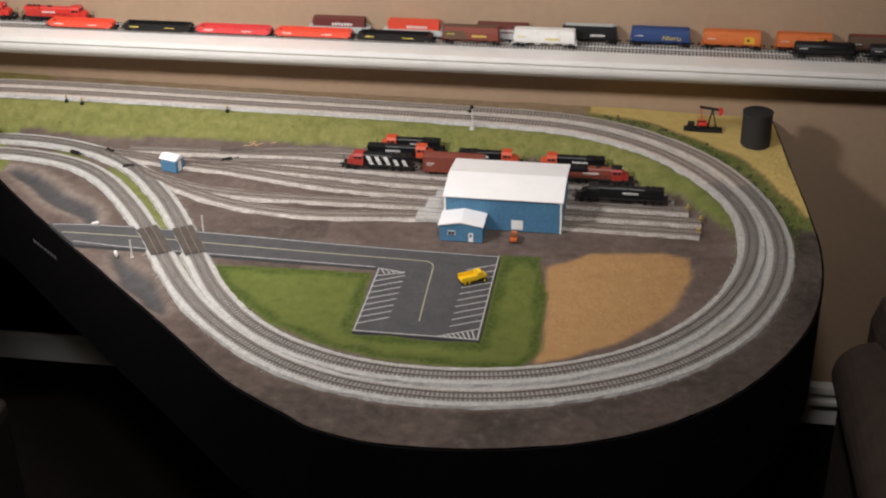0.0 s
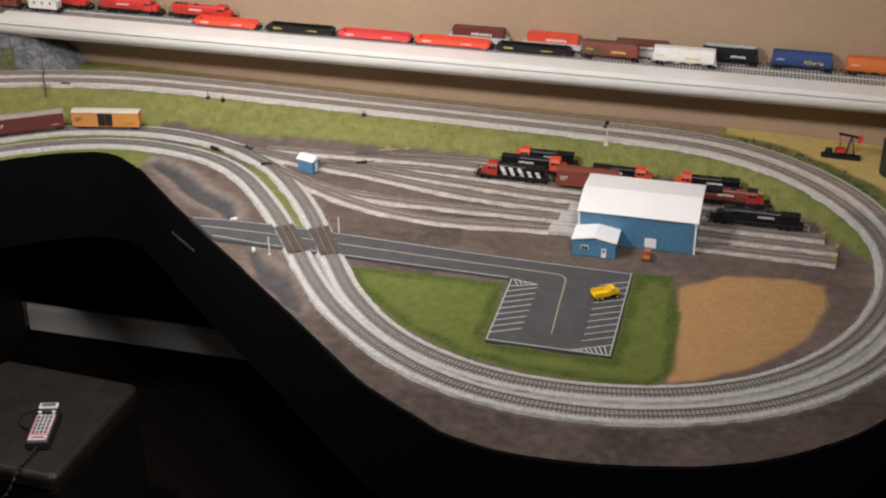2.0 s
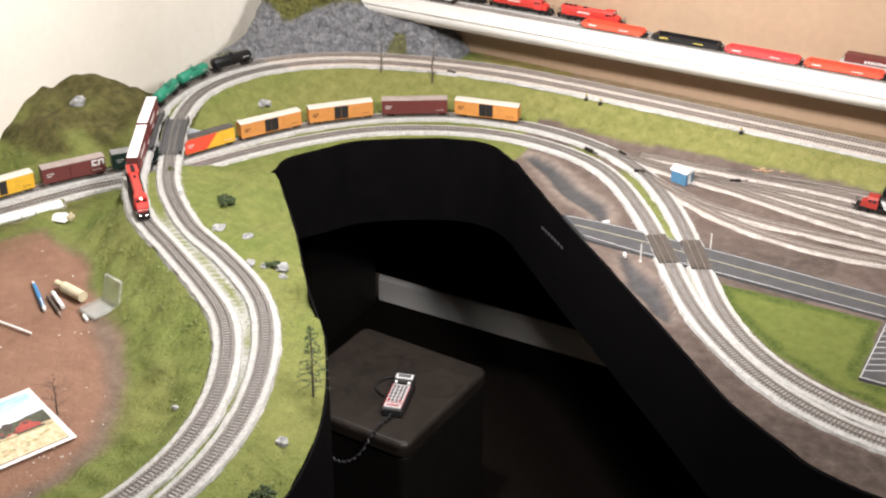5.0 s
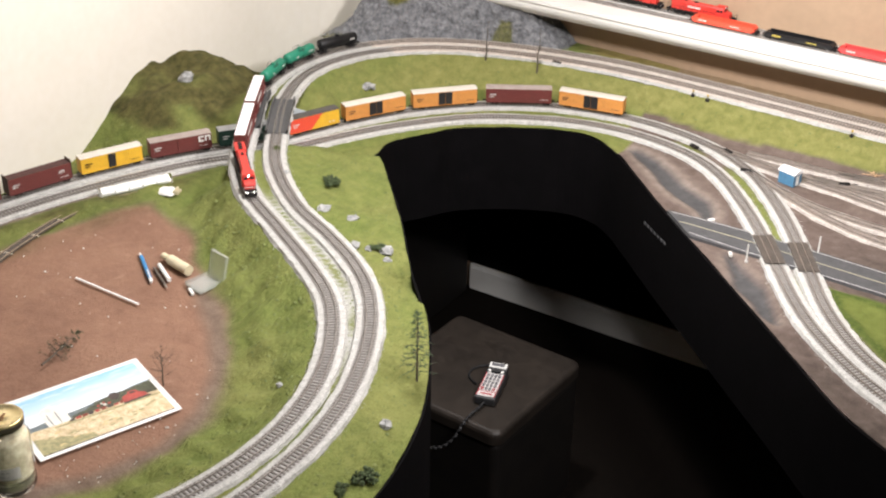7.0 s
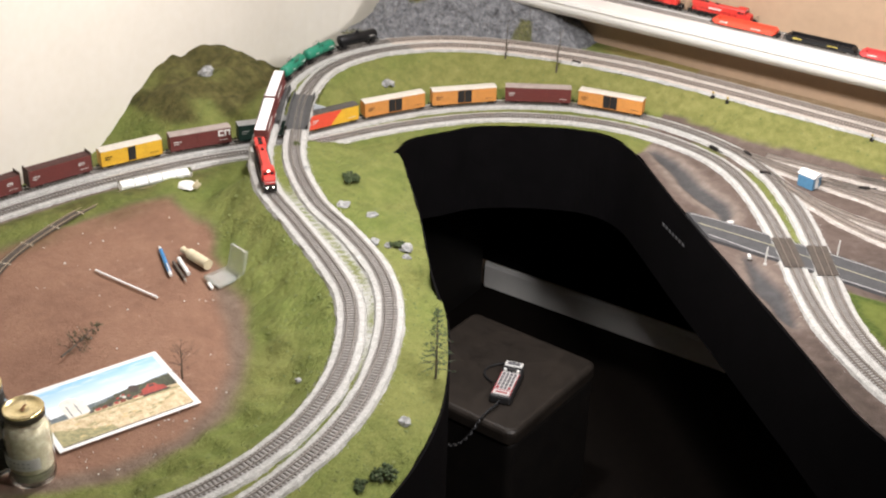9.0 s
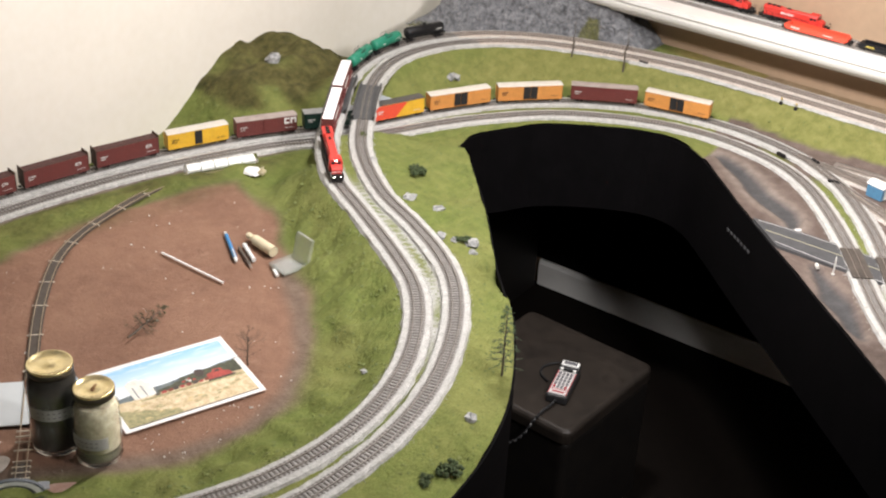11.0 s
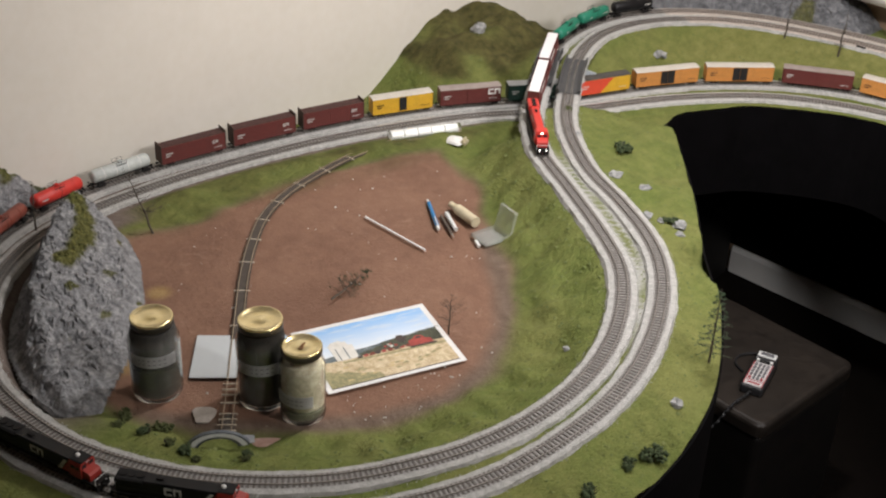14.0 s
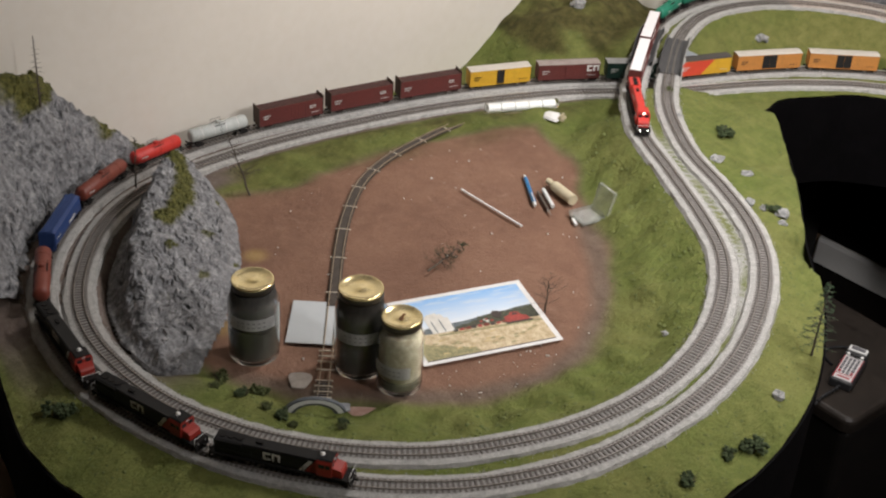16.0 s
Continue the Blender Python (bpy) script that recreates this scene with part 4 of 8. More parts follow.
# ---- buildings ----
blue_metal = mat("blue_metal_siding", (0.070, 0.185, 0.30), (0.062, 0.168, 0.28), 20, 0.5, bump=0.05)
white_metal = mat("white_metal_roof", (0.80, 0.80, 0.80), (0.75, 0.75, 0.76), 14, 0.5, bump=0.05, fine=0.1)
white_plain = mat("white_plastic", (0.72, 0.72, 0.70), (0.66, 0.66, 0.64), 40, 0.5)
dark_glass = mat("dark_window", (0.02, 0.025, 0.03), (0.015, 0.018, 0.02), 30, 0.1)
concrete = mat("pale_concrete", (0.36, 0.35, 0.33), (0.46, 0.45, 0.43), 40, 0.9, bump=0.3, fine=0.4)


def siding(x0, x1, z0, z1, y, face=-1, step=0.004):
    """Upright ribbed metal siding across x at one y."""
    n = int((x1 - x0) / step)
    out = [(x0, y - face * 0.003), (x0, y)]
    for k in range(n):
        x = x0 + (k + 0.5) * (x1 - x0) / n
        out += [(x - 0.0008, y), (x - 0.0005, y + face * 0.0007), (x + 0.0005, y + face * 0.0007), (x + 0.0008, y)]
    return prism(out + [(x1, y), (x1, y - face * 0.003)], z0, z1, "z")


SX0, SX1, SY0, SY1, SH, SR = -0.286, -0.012, 2.797, 2.992, 1.082, 1.097
shed = thing("engine_shed", "blue metal-sided engine shed with a broad white roof", "shed")
part("front_wall", siding(SX0, SX1, 0.998, SH, SY0), blue_metal, shed)
part("back_wall", siding(SX0, SX1, 0.998, SH, SY1, 1), blue_metal, shed)
ym = (SY0 + SY1) / 2
for x, nm in ((SX0, "left_end_wall"), (SX1, "right_end_wall")):
    bm = bmesh.new()
    for y0, y1 in ((SY0, SY0 + 0.012), (SY0 + 0.068, SY0 + 0.074), (SY0 + 0.128, SY0 + 0.134), (SY1 - 0.012, SY1)):
        add_box(bm, x - 0.0015, x + 0.0015, y0, y1, 0.998, SH)
    bm2 = prism([(SY0, SH - 0.014), (SY1, SH - 0.014), (SY1, SH), (ym, SR - 0.002), (SY0, SH)], x - 0.0017, x + 0.0017, "x")
    me = mesh_of(bm2, "g", blue_metal)
    bm.from_mesh(me)
    part(nm, bm, blue_metal, shed)
part("roof", prism([(SY0 - 0.006, SH - 0.001), (SY0 - 0.006, SH + 0.0015), (ym, SR + 0.002), (SY1 + 0.006, SH + 0.0015), (SY1 + 0.006, SH - 0.001), (ym, SR - 0.001)], SX0 - 0.005, SX1 + 0.005, "x"), white_metal, shed, "white metal roof")
for x in (SX0, SX1):
    part("corner_trim", box(x - 0.002, x + 0.002, SY0 - 0.002, SY0 + 0.002, 0.998, SH), white_plain, shed, "white corner trim")
    part("gable_trim", prism([(SY0 - 0.006, SH - 0.003), (ym, SR - 0.003), (SY1 + 0.006, SH - 0.003), (SY1 + 0.006, SH - 0.0008), (ym, SR - 0.0008), (SY0 - 0.006, SH - 0.0008)], x - 0.0055, x - 0.0035 if x == SX0 else x + 0.0055, "x"), white_plain, shed)
part("service_door", box(-0.128, -0.101, SY0 - 0.0022, SY0 - 0.0008, 1.003, 1.027), white_plain, shed, "white roller door")
office = thing("site_office", "small blue metal-sided office with a white gable roof", "office hut")
OX0, OX1, OY0, OY1, OH, OR = -0.289, -0.188, 2.729, 2.795, 1.040, 1.049
xm = (OX0 + OX1) / 2
part("front_wall", prism([(OX0, 0.998), (OX1, 0.998), (OX1, OH), (xm, OR), (OX0, OH)], OY0, OY0 + 0.003, "y"), blue_metal, office)
part("side_wall", box(OX0, OX0 + 0.003, OY0 + 0.003, OY1, 0.998, OH), blue_metal, office)
part("side_wall", box(OX1 - 0.003, OX1, OY0 + 0.003, OY1, 0.998, OH), blue_metal, office)
part("roof", prism([(OX0 - 0.003, OH - 0.001), (xm, OR - 0.0002), (OX1 + 0.003, OH - 0.001), (OX1 + 0.003, OH + 0.0016), (xm, OR + 0.0025), (OX0 - 0.003, OH + 0.0016)], OY0 - 0.004, OY1 + 0.001, "y"), white_metal, office, "white metal roof")
win = part("window_frame", box(-0.269, -0.252, OY0 - 0.0012, OY0 - 0.0004, 1.014, 1.026), white_plain, office)
for x in (-0.2675, -0.2600):
    part("pane", box(x, x + 0.0062, OY0 - 0.0018, OY0 - 0.0012, 1.0153, 1.0247), dark_glass, win)
door = part("door", box(-0.2205, -0.2095, OY0 - 0.0014, OY0 - 0.0004, 0.999, 1.022), white_plain, office)
part("pane", box(-0.2175, -0.2125, OY0 - 0.0019, OY0 - 0.0014, 1.012, 1.019), dark_glass, door)
for k, key in enumerate(("t1", "t2", "t3")):
    ln = yard_lines[key]
    i = nearest(ln, -0.33, ln[-1][1])
    y = ln[i][1]
    apron = thing("concrete_apron", "pale concrete apron before the shed's track door", "apron", group="shed aprons")
    part("slab", box(-0.362 + 0.014 * k, SX0 - 0.004, y - 0.026, y - 0.0105, 0.998, 1.0085, 0.0006), concrete, apron)
    part("slab", box(-0.362 + 0.014 * k, SX0 - 0.004, y - 0.0070, y + 0.0070, 0.998, 1.0078, 0.0006), concrete, apron)
    part("slab", box(-0.362 + 0.014 * k, SX0 - 0.004, y + 0.0105, y + 0.026, 0.998, 1.0085, 0.0006), concrete, apron)
hut = thing("track_hut", "tiny blue trackside hut with a white roof among the switches", "hut", pose(-1.043, 3.016, 0.998, 0, 0, -16) @ Matrix.Diagonal((1.12, 1.12, 1.34, 1.0)))
part("walls", box(-0.021, 0.021, -0.016, 0.016, 0, 0.026, 0.0004), blue_metal, hut)
part("roof", prism([(-0.0175, 0.025), (0.0175, 0.025), (0.0175, 0.0275), (0, 0.033), (-0.0175, 0.0275)], -0.0235, 0.0235, "x"), white_metal, hut, "white gable roof")
part("door", box(0.0205, 0.0218, -0.006, 0.005, 0.001, 0.021), white_plain, hut)

# ---- rolling stock ----
BLACK = mat("black_running_gear", (0.011, 0.010, 0.010), (0.020, 0.018, 0.017), 90, 0.75, fine=0.4, spec=0.2)
steel = mat("bright_wheel_rim", (0.42, 0.40, 0.38), (0.3, 0.29, 0.27), 60, 0.35, metal=0.9)


def paint(name, c, rough=0.5, spec=0.5):
    return mat("paint_" + name, c, tuple(min(1, v * 0.84 + 0.006) for v in c), 45, rough, bump=0.03, fine=0.3, spec=spec)


maroon = paint("boxcar_maroon", (0.135, 0.030, 0.026))
oxide = paint("oxide_red", (0.20, 0.045, 0.028))
bright_red = paint("bright_red", (0.60, 0.035, 0.025))
orange_red = paint("orange_red", (0.72, 0.075, 0.035))
orange = paint("orange", (0.60, 0.26, 0.065))
hopper_orange = paint("hopper_orange", (0.62, 0.155, 0.035))
yellow_c = paint("yellow", (0.72, 0.42, 0.030))
green_c = paint("tank_green", (0.012, 0.19, 0.115))
dark_green = paint("dark_green", (0.010, 0.040, 0.030))
blue_c = paint("deep_blue", (0.018, 0.050, 0.175))
black_c = paint("gloss_black", (0.006, 0.006, 0.007), 0.4, 0.3)
grey_c = paint("pale_grey", (0.50, 0.53, 0.51))
white_c = paint("off_white", (0.74, 0.73, 0.70))
tan_c = paint("roof_tan", (0.60, 0.56, 0.49))
brown_c = paint("hopper_brown", (0.10, 0.060, 0.035))
decal_white = mat("white_lettering", (0.70, 0.69, 0.66), (0.6, 0.59, 0.56), 80, 0.6)
decal_yellow = mat("yellow_lettering", (0.66, 0.52, 0.10), (0.56, 0.44, 0.08), 80, 0.6)
glow = bpy.data.materials.new("headlight_glow")
glow.use_nodes = True
glow.node_tree.nodes["Principled BSDF"].inputs["Emission Color"].default_value = (1, 0.93, 0.8, 1)
glow.node_tree.nodes["Principled BSDF"].inputs["Emission Strength"].default_value = 9.0
RAIL = BED + 0.0038
W2 = 0.0170


def truck(parent, x, wheelbase=0.022, axles=2):
    """A wheel truck: bolster, two side frames and the wheels."""
    bm = bmesh.new()
    half = wheelbase / 2 * (axles - 1)
    add_box(bm, x - 0.004, x + 0.004, -0.010, 0.010, 0.005, 0.0095)
    for s in (-1, 1):
        add_box(bm, x - half - 0.005, x + half + 0.005, s * 0.0118 - 0.0012, s * 0.0118 + 0.0012, 0.0052, 0.0085, 0.0007)
        add_box(bm, x - 0.0045, x + 0.0045, s * 0.0118 - 0.0015, s * 0.0118 + 0.0015, 0.0026, 0.0058)
    t = part("truck", bm, BLACK, parent)
    for k in range(axles):
        ax = x - half + k * wheelbase
        bm = bmesh.new()
        for s in (-1, 1):
            add_cyl(bm, (ax, s * 0.0075, 0.0052), (ax, s * 0.0097, 0.0052), 0.0052, seg=14)
        add_cyl(bm, (ax, -0.0075, 0.0052), (ax, 0.0075, 0.0052), 0.0012, seg=6)
        part("wheelset", bm, steel if k == 0 else BLACK, t)
    return t


def coupler(parent, x, s):
    part("coupler", add_box(box(min(x, x + s * 0.008), max(x, x + s * 0.008), -0.0014, 0.0014, 0.0080, 0.0105), x + s * 0.006, x + s * 0.009, -0.0022, 0.0022, 0.0075, 0.0115, 0.0003), BLACK, parent)


def bars(parent, name, y, x, z, w, h, n, material, slant=0.0):
    """Lettering too small to read, as short bars on a car's side."""
    bm = bmesh.new()
    s = 1 if y > 0 else -1
    step = w / n
    for k in range(n):
        a = x + k * step
        add_box(bm, a, a + step * 0.68, y - 0.0002, y + 0.0002, z, z + h * (1.0 if k % 3 else 0.85))
    return part(name, bm, material, parent)


def mark(parent, y, x, z, h, material):
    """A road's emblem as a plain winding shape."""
    bm = bmesh.new()
    t = h * 0.26
    y0, y1 = y - 0.00025, y + 0.00025
    add_box(bm, x, x + t, y0, y1, z, z + h)
    add_box(bm, x + t, x + h * 0.9, y0, y1, z, z + t)
    add_box(bm, x + t, x + h * 0.9, y0, y1, z + h - t, z + h)
    add_box(bm, x + h * 1.05, x + h * 1.05 + t, y0, y1, z, z + h)
    add_box(bm, x + h * 1.05 + t, x + h * 1.75, y0, y1, z + h - t, z + h)
    add_box(bm, x + h * 1.75, x + h * 1.75 + t, y0, y1, z, z + h)
    return part("emblem", bm, material, parent)


def boxcar(m, name, label, L, side, roof, door_mat=None, doors=1, letter=decal_white, emblem=None, group="", H=0.041, half=None, kind="boxcar", ends=0.0):
    """A boxcar: ribbed body, roof with its ribs, sliding doors, ladders, trucks, couplers and brake wheel."""
    t = thing(name, label, kind, m, group=group)
    h0, h1, a = 0.0105, 0.0105 + H, L / 2 - 0.007
    bm = box(-a, a, -W2 + 0.0006, W2 - 0.0006, h0, h1)
    n = int(L / 0.010)
    for k in range(n + 1):
        x = -a + 2 * a * k / n
        for s in (-1, 1):
            add_box(bm, max(-a, x - 0.0005), min(a, x + 0.0005), s * (W2 - 0.0006) - 0.0005, s * (W2 - 0.0006) + 0.0005, h0 + 0.001, h1 - 0.001)
    for s in (-1, 1):
        add_box(bm, -a, a, s * (W2 - 0.0006) - 0.0007, s * (W2 - 0.0006) + 0.0007, h0 - 0.0012, h0 + 0.0016)
        for z in (h0 + 0.008, h0 + 0.018, h0 + 0.028):
            add_box(bm, s * a - 0.0008, s * a + 0.0008, -W2 + 0.002, W2 - 0.002, z, z + 0.0022)
    part("body", bm, side, t)
    if ends:
        for s in (-1, 1):
            part("bulkhead", box(s * a - 0.0012, s * a + 0.0012, -W2, W2, h0, h1 + ends, 0.0003), mat("rusty_bulkhead", (0.05, 0.03, 0.025), (0.08, 0.045, 0.03), 60, 0.8), t)
        part("load", box(-a + 0.002, a - 0.002, -W2 + 0.002, W2 - 0.002, h1 - 0.002, h1 + 0.0006), mat("dark_load", (0.05, 0.022, 0.018), (0.075, 0.032, 0.026), 90, 0.95, bump=0.8), t)
    else:
        bm = prism([(-W2, h1 - 0.0004), (W2, h1 - 0.0004), (W2 - 0.0006, h1 + 0.0009), (0, h1 + 0.0032), (-W2 + 0.0006, h1 + 0.0009)], -a - 0.0006, a + 0.0006, "x")
        for k in range(1, n):
            x = -a + 2 * a * k / n
            add_box(bm, x - 0.0004, x + 0.0004, -W2 + 0.003, W2 - 0.003, h1 + 0.0012, h1 + 0.0028)
        part("roof", bm, roof, t, "weathered roof")
    for s in (-1, 1):
        y = s * (W2 + 0.0004)
        for d in range(doors):
            w = 0.020
            x = (d - (doors - 1) / 2) * (w + 0.001)
            bm = box(x - w / 2, x + w / 2, min(y, y + s * 0.0011), max(y, y + s * 0.0011), h0 + 0.0022, h1 - 0.0018)
            for z in np.linspace(h0 + 0.006, h1 - 0.006, 5):
                add_box(bm, x - w / 2 + 0.001, x + w / 2 - 0.001, min(y, y + s * 0.0016), max(y, y + s * 0.0016), z - 0.0007, z + 0.0007)
            part("door", bm, door_mat or side, t)
        if half is not None:
            part("side_panel", prism([(-a, h0), (-0.012, h0), (0.024, h1 - 0.001), (-a, h1 - 0.001)] if s < 0 else [(-a, h0), (-0.012, h0), (0.024, h1 - 0.001), (-a, h1 - 0.001)], y - 0.0001 * s, y + s * 0.0006, "y"), half, t)
        yy = y + s * 0.0010
        bars(t, "lettering", yy, -a + 0.010, h0 + 0.022, 0.020, 0.0035, 5, letter)
        bars(t, "lettering", yy, -a + 0.010, h0 + 0.016, 0.014, 0.0030, 5, letter)
        bars(t, "lettering", yy, a - 0.034, h0 + 0.009, 0.024, 0.0018, 8, letter)
        if emblem:
            mark(t, yy, a - 0.036, h0 + 0.021, emblem, letter)
        for e in (-1, 1):
            bm = bmesh.new()
            x = e * (a - 0.002)
            for z in np.linspace(h0, h1 - 0.003, 8):
                add_box(bm, x - 0.0022, x + 0.0022, y - 0.0003, y + 0.0003 + s * 0.0006, z, z + 0.0005)
            part("ladder", bm, side, t)
    part("underframe", add_box(box(-a, a, -0.004, 0.004, 0.0072, 0.0106), -0.020, 0.016, -0.010, 0.010, 0.0050, 0.0090), BLACK, t)
    for s in (-1, 1):
        truck(t, s * (a - 0.020))
        coupler(t, s * a, s)
    return t


def tank_car(m, name, label, L, body, group="", R=0.0158, band=None, letter=decal_white, mark_h=None):
    """A tank car: domed barrel with bands, top platform and valve housing, saddles, ladders and trucks."""
    t = thing(name, label, "tank car", m, group=group)
    a, zc = L / 2 - 0.009, 0.0125 + R
    prof = [(0.0, -a), (R * 0.55, -a + 0.0008), (R * 0.85, -a + 0.003), (R, -a + 0.007), (R, a - 0.007), (R * 0.85, a - 0.003), (R * 0.55, a - 0.0008), (0.0, a)]
    bm = lathe(prof, 24)
    bmesh.ops.transform(bm, matrix=Matrix.Translation((0, 0, zc)) @ Matrix.Rotation(math.pi / 2, 4, "Y"), verts=bm.verts)
    barrel = part("barrel", bm, body, t, smooth=True)
    for x in (-a * 0.62, -a * 0.2, a * 0.2, a * 0.62):
        part("band", cyl((x - 0.0007, 0, zc), (x + 0.0007, 0, zc), R + 0.0004, seg=24), band or body, t)
    part("valve_housing", add_cyl(cyl((0, 0, zc + R - 0.001), (0, 0, zc + R + 0.0045), 0.0052, seg=14), (0, 0, zc + R + 0.0045), (0, 0, zc + R + 0.0058), 0.0052, 0.0025, seg=14), body, t)
    bm = bmesh.new()
    for s in (-1, 1):
        add_box(bm, -0.013, 0.013, s * 0.0095 - 0.002, s * 0.0095 + 0.002, zc + R * 0.80, zc + R * 0.80 + 0.0006)
        for x in (-0.013, 0.0, 0.013):
            add_box(bm, x - 0.0003, x + 0.0003, s * 0.0112, s * 0.0118, zc + R * 0.8, zc + R * 0.8 + 0.009)
        add_box(bm, -0.013, 0.013, s * 0.0112, s * 0.0118, zc + R * 0.8 + 0.0085, zc + R * 0.8 + 0.0091)
        for z in np.linspace(0.010, zc + R * 0.75, 8):
            add_box(bm, -0.003, 0.003, s * (R + 0.0006), s * (R + 0.0011), z, z + 0.0005)
    part("platform", bm, BLACK, t)
    bm = box(-a - 0.002, a + 0.002, -0.0035, 0.0035, 0.0085, 0.0118)
    for s in (-1, 1):
        add_box(bm, s * (a - 0.017) - 0.006, s * (a - 0.017) + 0.006, -0.012, 0.012, 0.0095, 0.0165, 0.0008)
        add_box(bm, s * a - 0.001 + s * 0.001, s * a + 0.001 + s * 0.001, -0.016, 0.016, 0.0095, 0.0118)
    part("underframe", bm, BLACK, t)
    for s in (-1, 1):
        bars(t, "lettering", s * (R + 0.0003), -a + 0.014, zc, 0.020, 0.003, 6, letter)
        if mark_h:
            mark(t, s * (R + 0.0003), a - 0.04, zc - 0.002, mark_h, letter)
        truck(t, s * (a - 0.017))
        coupler(t, s * (a + 0.001), s)
    return t


def hopper(m, name, label, L, body, roof=None, group="", letter=decal_white, patch=None, half=None, word=""):
    """A curved-side covered hopper: barrel-sided body, roof walk and hatches, discharge bays, end ladders, trucks."""
    t = thing(name, label, "hopper car", m, group=group)
    a = L / 2 - 0.008
    sec = [(-0.0130, 0.0135), (-0.0168, 0.018), (-0.0178, 0.026), (-0.0174, 0.036), (-0.0155, 0.0455), (-0.0115, 0.0495), (0.0115, 0.0495), (0.0155, 0.0455), (0.0174, 0.036), (0.0178, 0.026), (0.0168, 0.018), (0.0130, 0.0135)]
    bm = prism(sec, -a + 0.006, a - 0.006, "x")
    part("body", bm, body, t)
    for s in (-1, 1):
        bm = bmesh.new()
        x = s * (a - 0.0055)
        add_box(bm, x - 0.0009, x + 0.0009, -0.0172, 0.0172, 0.0115, 0.047, 0.0004)
        add_box(bm, s * a - 0.001, s * a + 0.001, -0.016, 0.016, 0.0105, 0.016)
        for y in (-0.014, 0.014):
            add_cyl(bm, (s * (a - 0.0005), y, 0.012), (s * (a - 0.005), y, 0.044), 0.0006, seg=6)
        part("end_frame", bm, body, t)
    bm = bmesh.new()
    for k in range(4):
        x = -a * 0.66 + k * a * 0.44
        vs = bmesh.ops.create_cone(bm, cap_ends=True, segments=4, radius1=0.006, radius2=0.0165, depth=0.0085, matrix=Matrix.Translation((x, 0, 0.0098)) @ Matrix.Rotation(math.pi / 4, 4, "Z"))
    part("bays", bm, body, t)
    bm = box(-a + 0.004, a - 0.004, -0.0035, 0.0035, 0.0500, 0.0508)
    for s in (-1, 1):
        add_box(bm, -a + 0.012, a - 0.012, s * 0.0078 - 0.0022, s * 0.0078 + 0.0022, 0.0494, 0.0506, 0.0003)
    part("roof_walk", bm, roof or body, t)
    for s in (-1, 1):
        y = s * 0.0181
        if half is not None:
            part("side_panel", prism([(-a + 0.007, 0.018), (-0.004, 0.018), (-0.020, 0.040), (-a + 0.007, 0.040)], min(y - s * 0.0006, y), max(y - s * 0.0006, y), "y"), half, t)
        if patch:
            bm = box(a - 0.046, a - 0.020, y - 0.0003, y + 0.0003, 0.020, 0.039)
            p = part("panel", bm, patch, t, "yellow side panel")
            part("panel_mark", cyl((a - 0.036, y + s * 0.0001, 0.030), (a - 0.036, y + s * 0.0006, 0.030), 0.004, seg=12), brown_c, p)
        bars(t, "lettering", y, -a + 0.014, 0.030, 0.022, 0.0032, 5, letter)
        if word and s < 0:
            cu = bpy.data.curves.new("word", "FONT")
            cu.body, cu.size, cu.extrude = word, 0.017, 0.0002
            ob = new("word", cu)
            dg = bpy.context.evaluated_depsgraph_get()
            me = bpy.data.meshes.new_from_object(ob.evaluated_get(dg))
            bpy.data.objects.remove(ob)
            me.transform(Matrix.Translation((0.004, -0.0183, 0.0225)) @ Matrix.Rotation(math.pi / 2, 4, "X"))
            me.materials.clear()
            me.materials.append(decal_yellow)
            w = new("lettering", me)
            w.parent = t
        elif not patch:
            bars(t, "lettering", y, 0.004, 0.024, 0.040, 0.0065, 7, letter)
    part("sill", box(-a, a, -0.004, 0.004, 0.0072, 0.0106), BLACK, t)
    for s in (-1, 1):
        truck(t, s * (a - 0.016))
        coupler(t, s * a, s)
    return t


def well_car(m, name, label, L, body, letter=decal_white, group="", fill=None):
    """A low articulated well car, with a box inside where fill is given."""
    t = thing(name, label, "well car", m, group=group)
    a = L / 2 - 0.004
    bm = bmesh.new()
    for s in (-1, 1):
        add_box(bm, -a, a, s * W2 - 0.0009, s * W2 + 0.0009, 0.006, 0.0215, 0.0004)
        add_box(bm, -a, a, s * W2 - 0.0016, s * W2 + 0.0016, 0.0195, 0.0220)
        for x in np.linspace(-a * 0.9, a * 0.9, 9):
            add_box(bm, x - 0.0006, x + 0.0006, s * W2 - 0.0013, s * W2 + 0.0013, 0.006, 0.0195)
        add_box(bm, s * a - 0.006, s * a + 0.006, -W2, W2, 0.010, 0.0185, 0.0006)
    add_box(bm, -a, a, -W2, W2, 0.0060, 0.0072)
    part("body", bm, body, t)
    for s in (-1, 1):
        bars(t, "lettering", s * (W2 + 0.0018), -a + 0.016, 0.0125, 0.026, 0.0045, 6, letter)
        bars(t, "lettering", s * (W2 + 0.0018), a * 0.25, 0.0125, 0.030, 0.0030, 9, letter)
        truck(t, s * (a + 0.000))
        coupler(t, s * (a + 0.006), s)
    return t


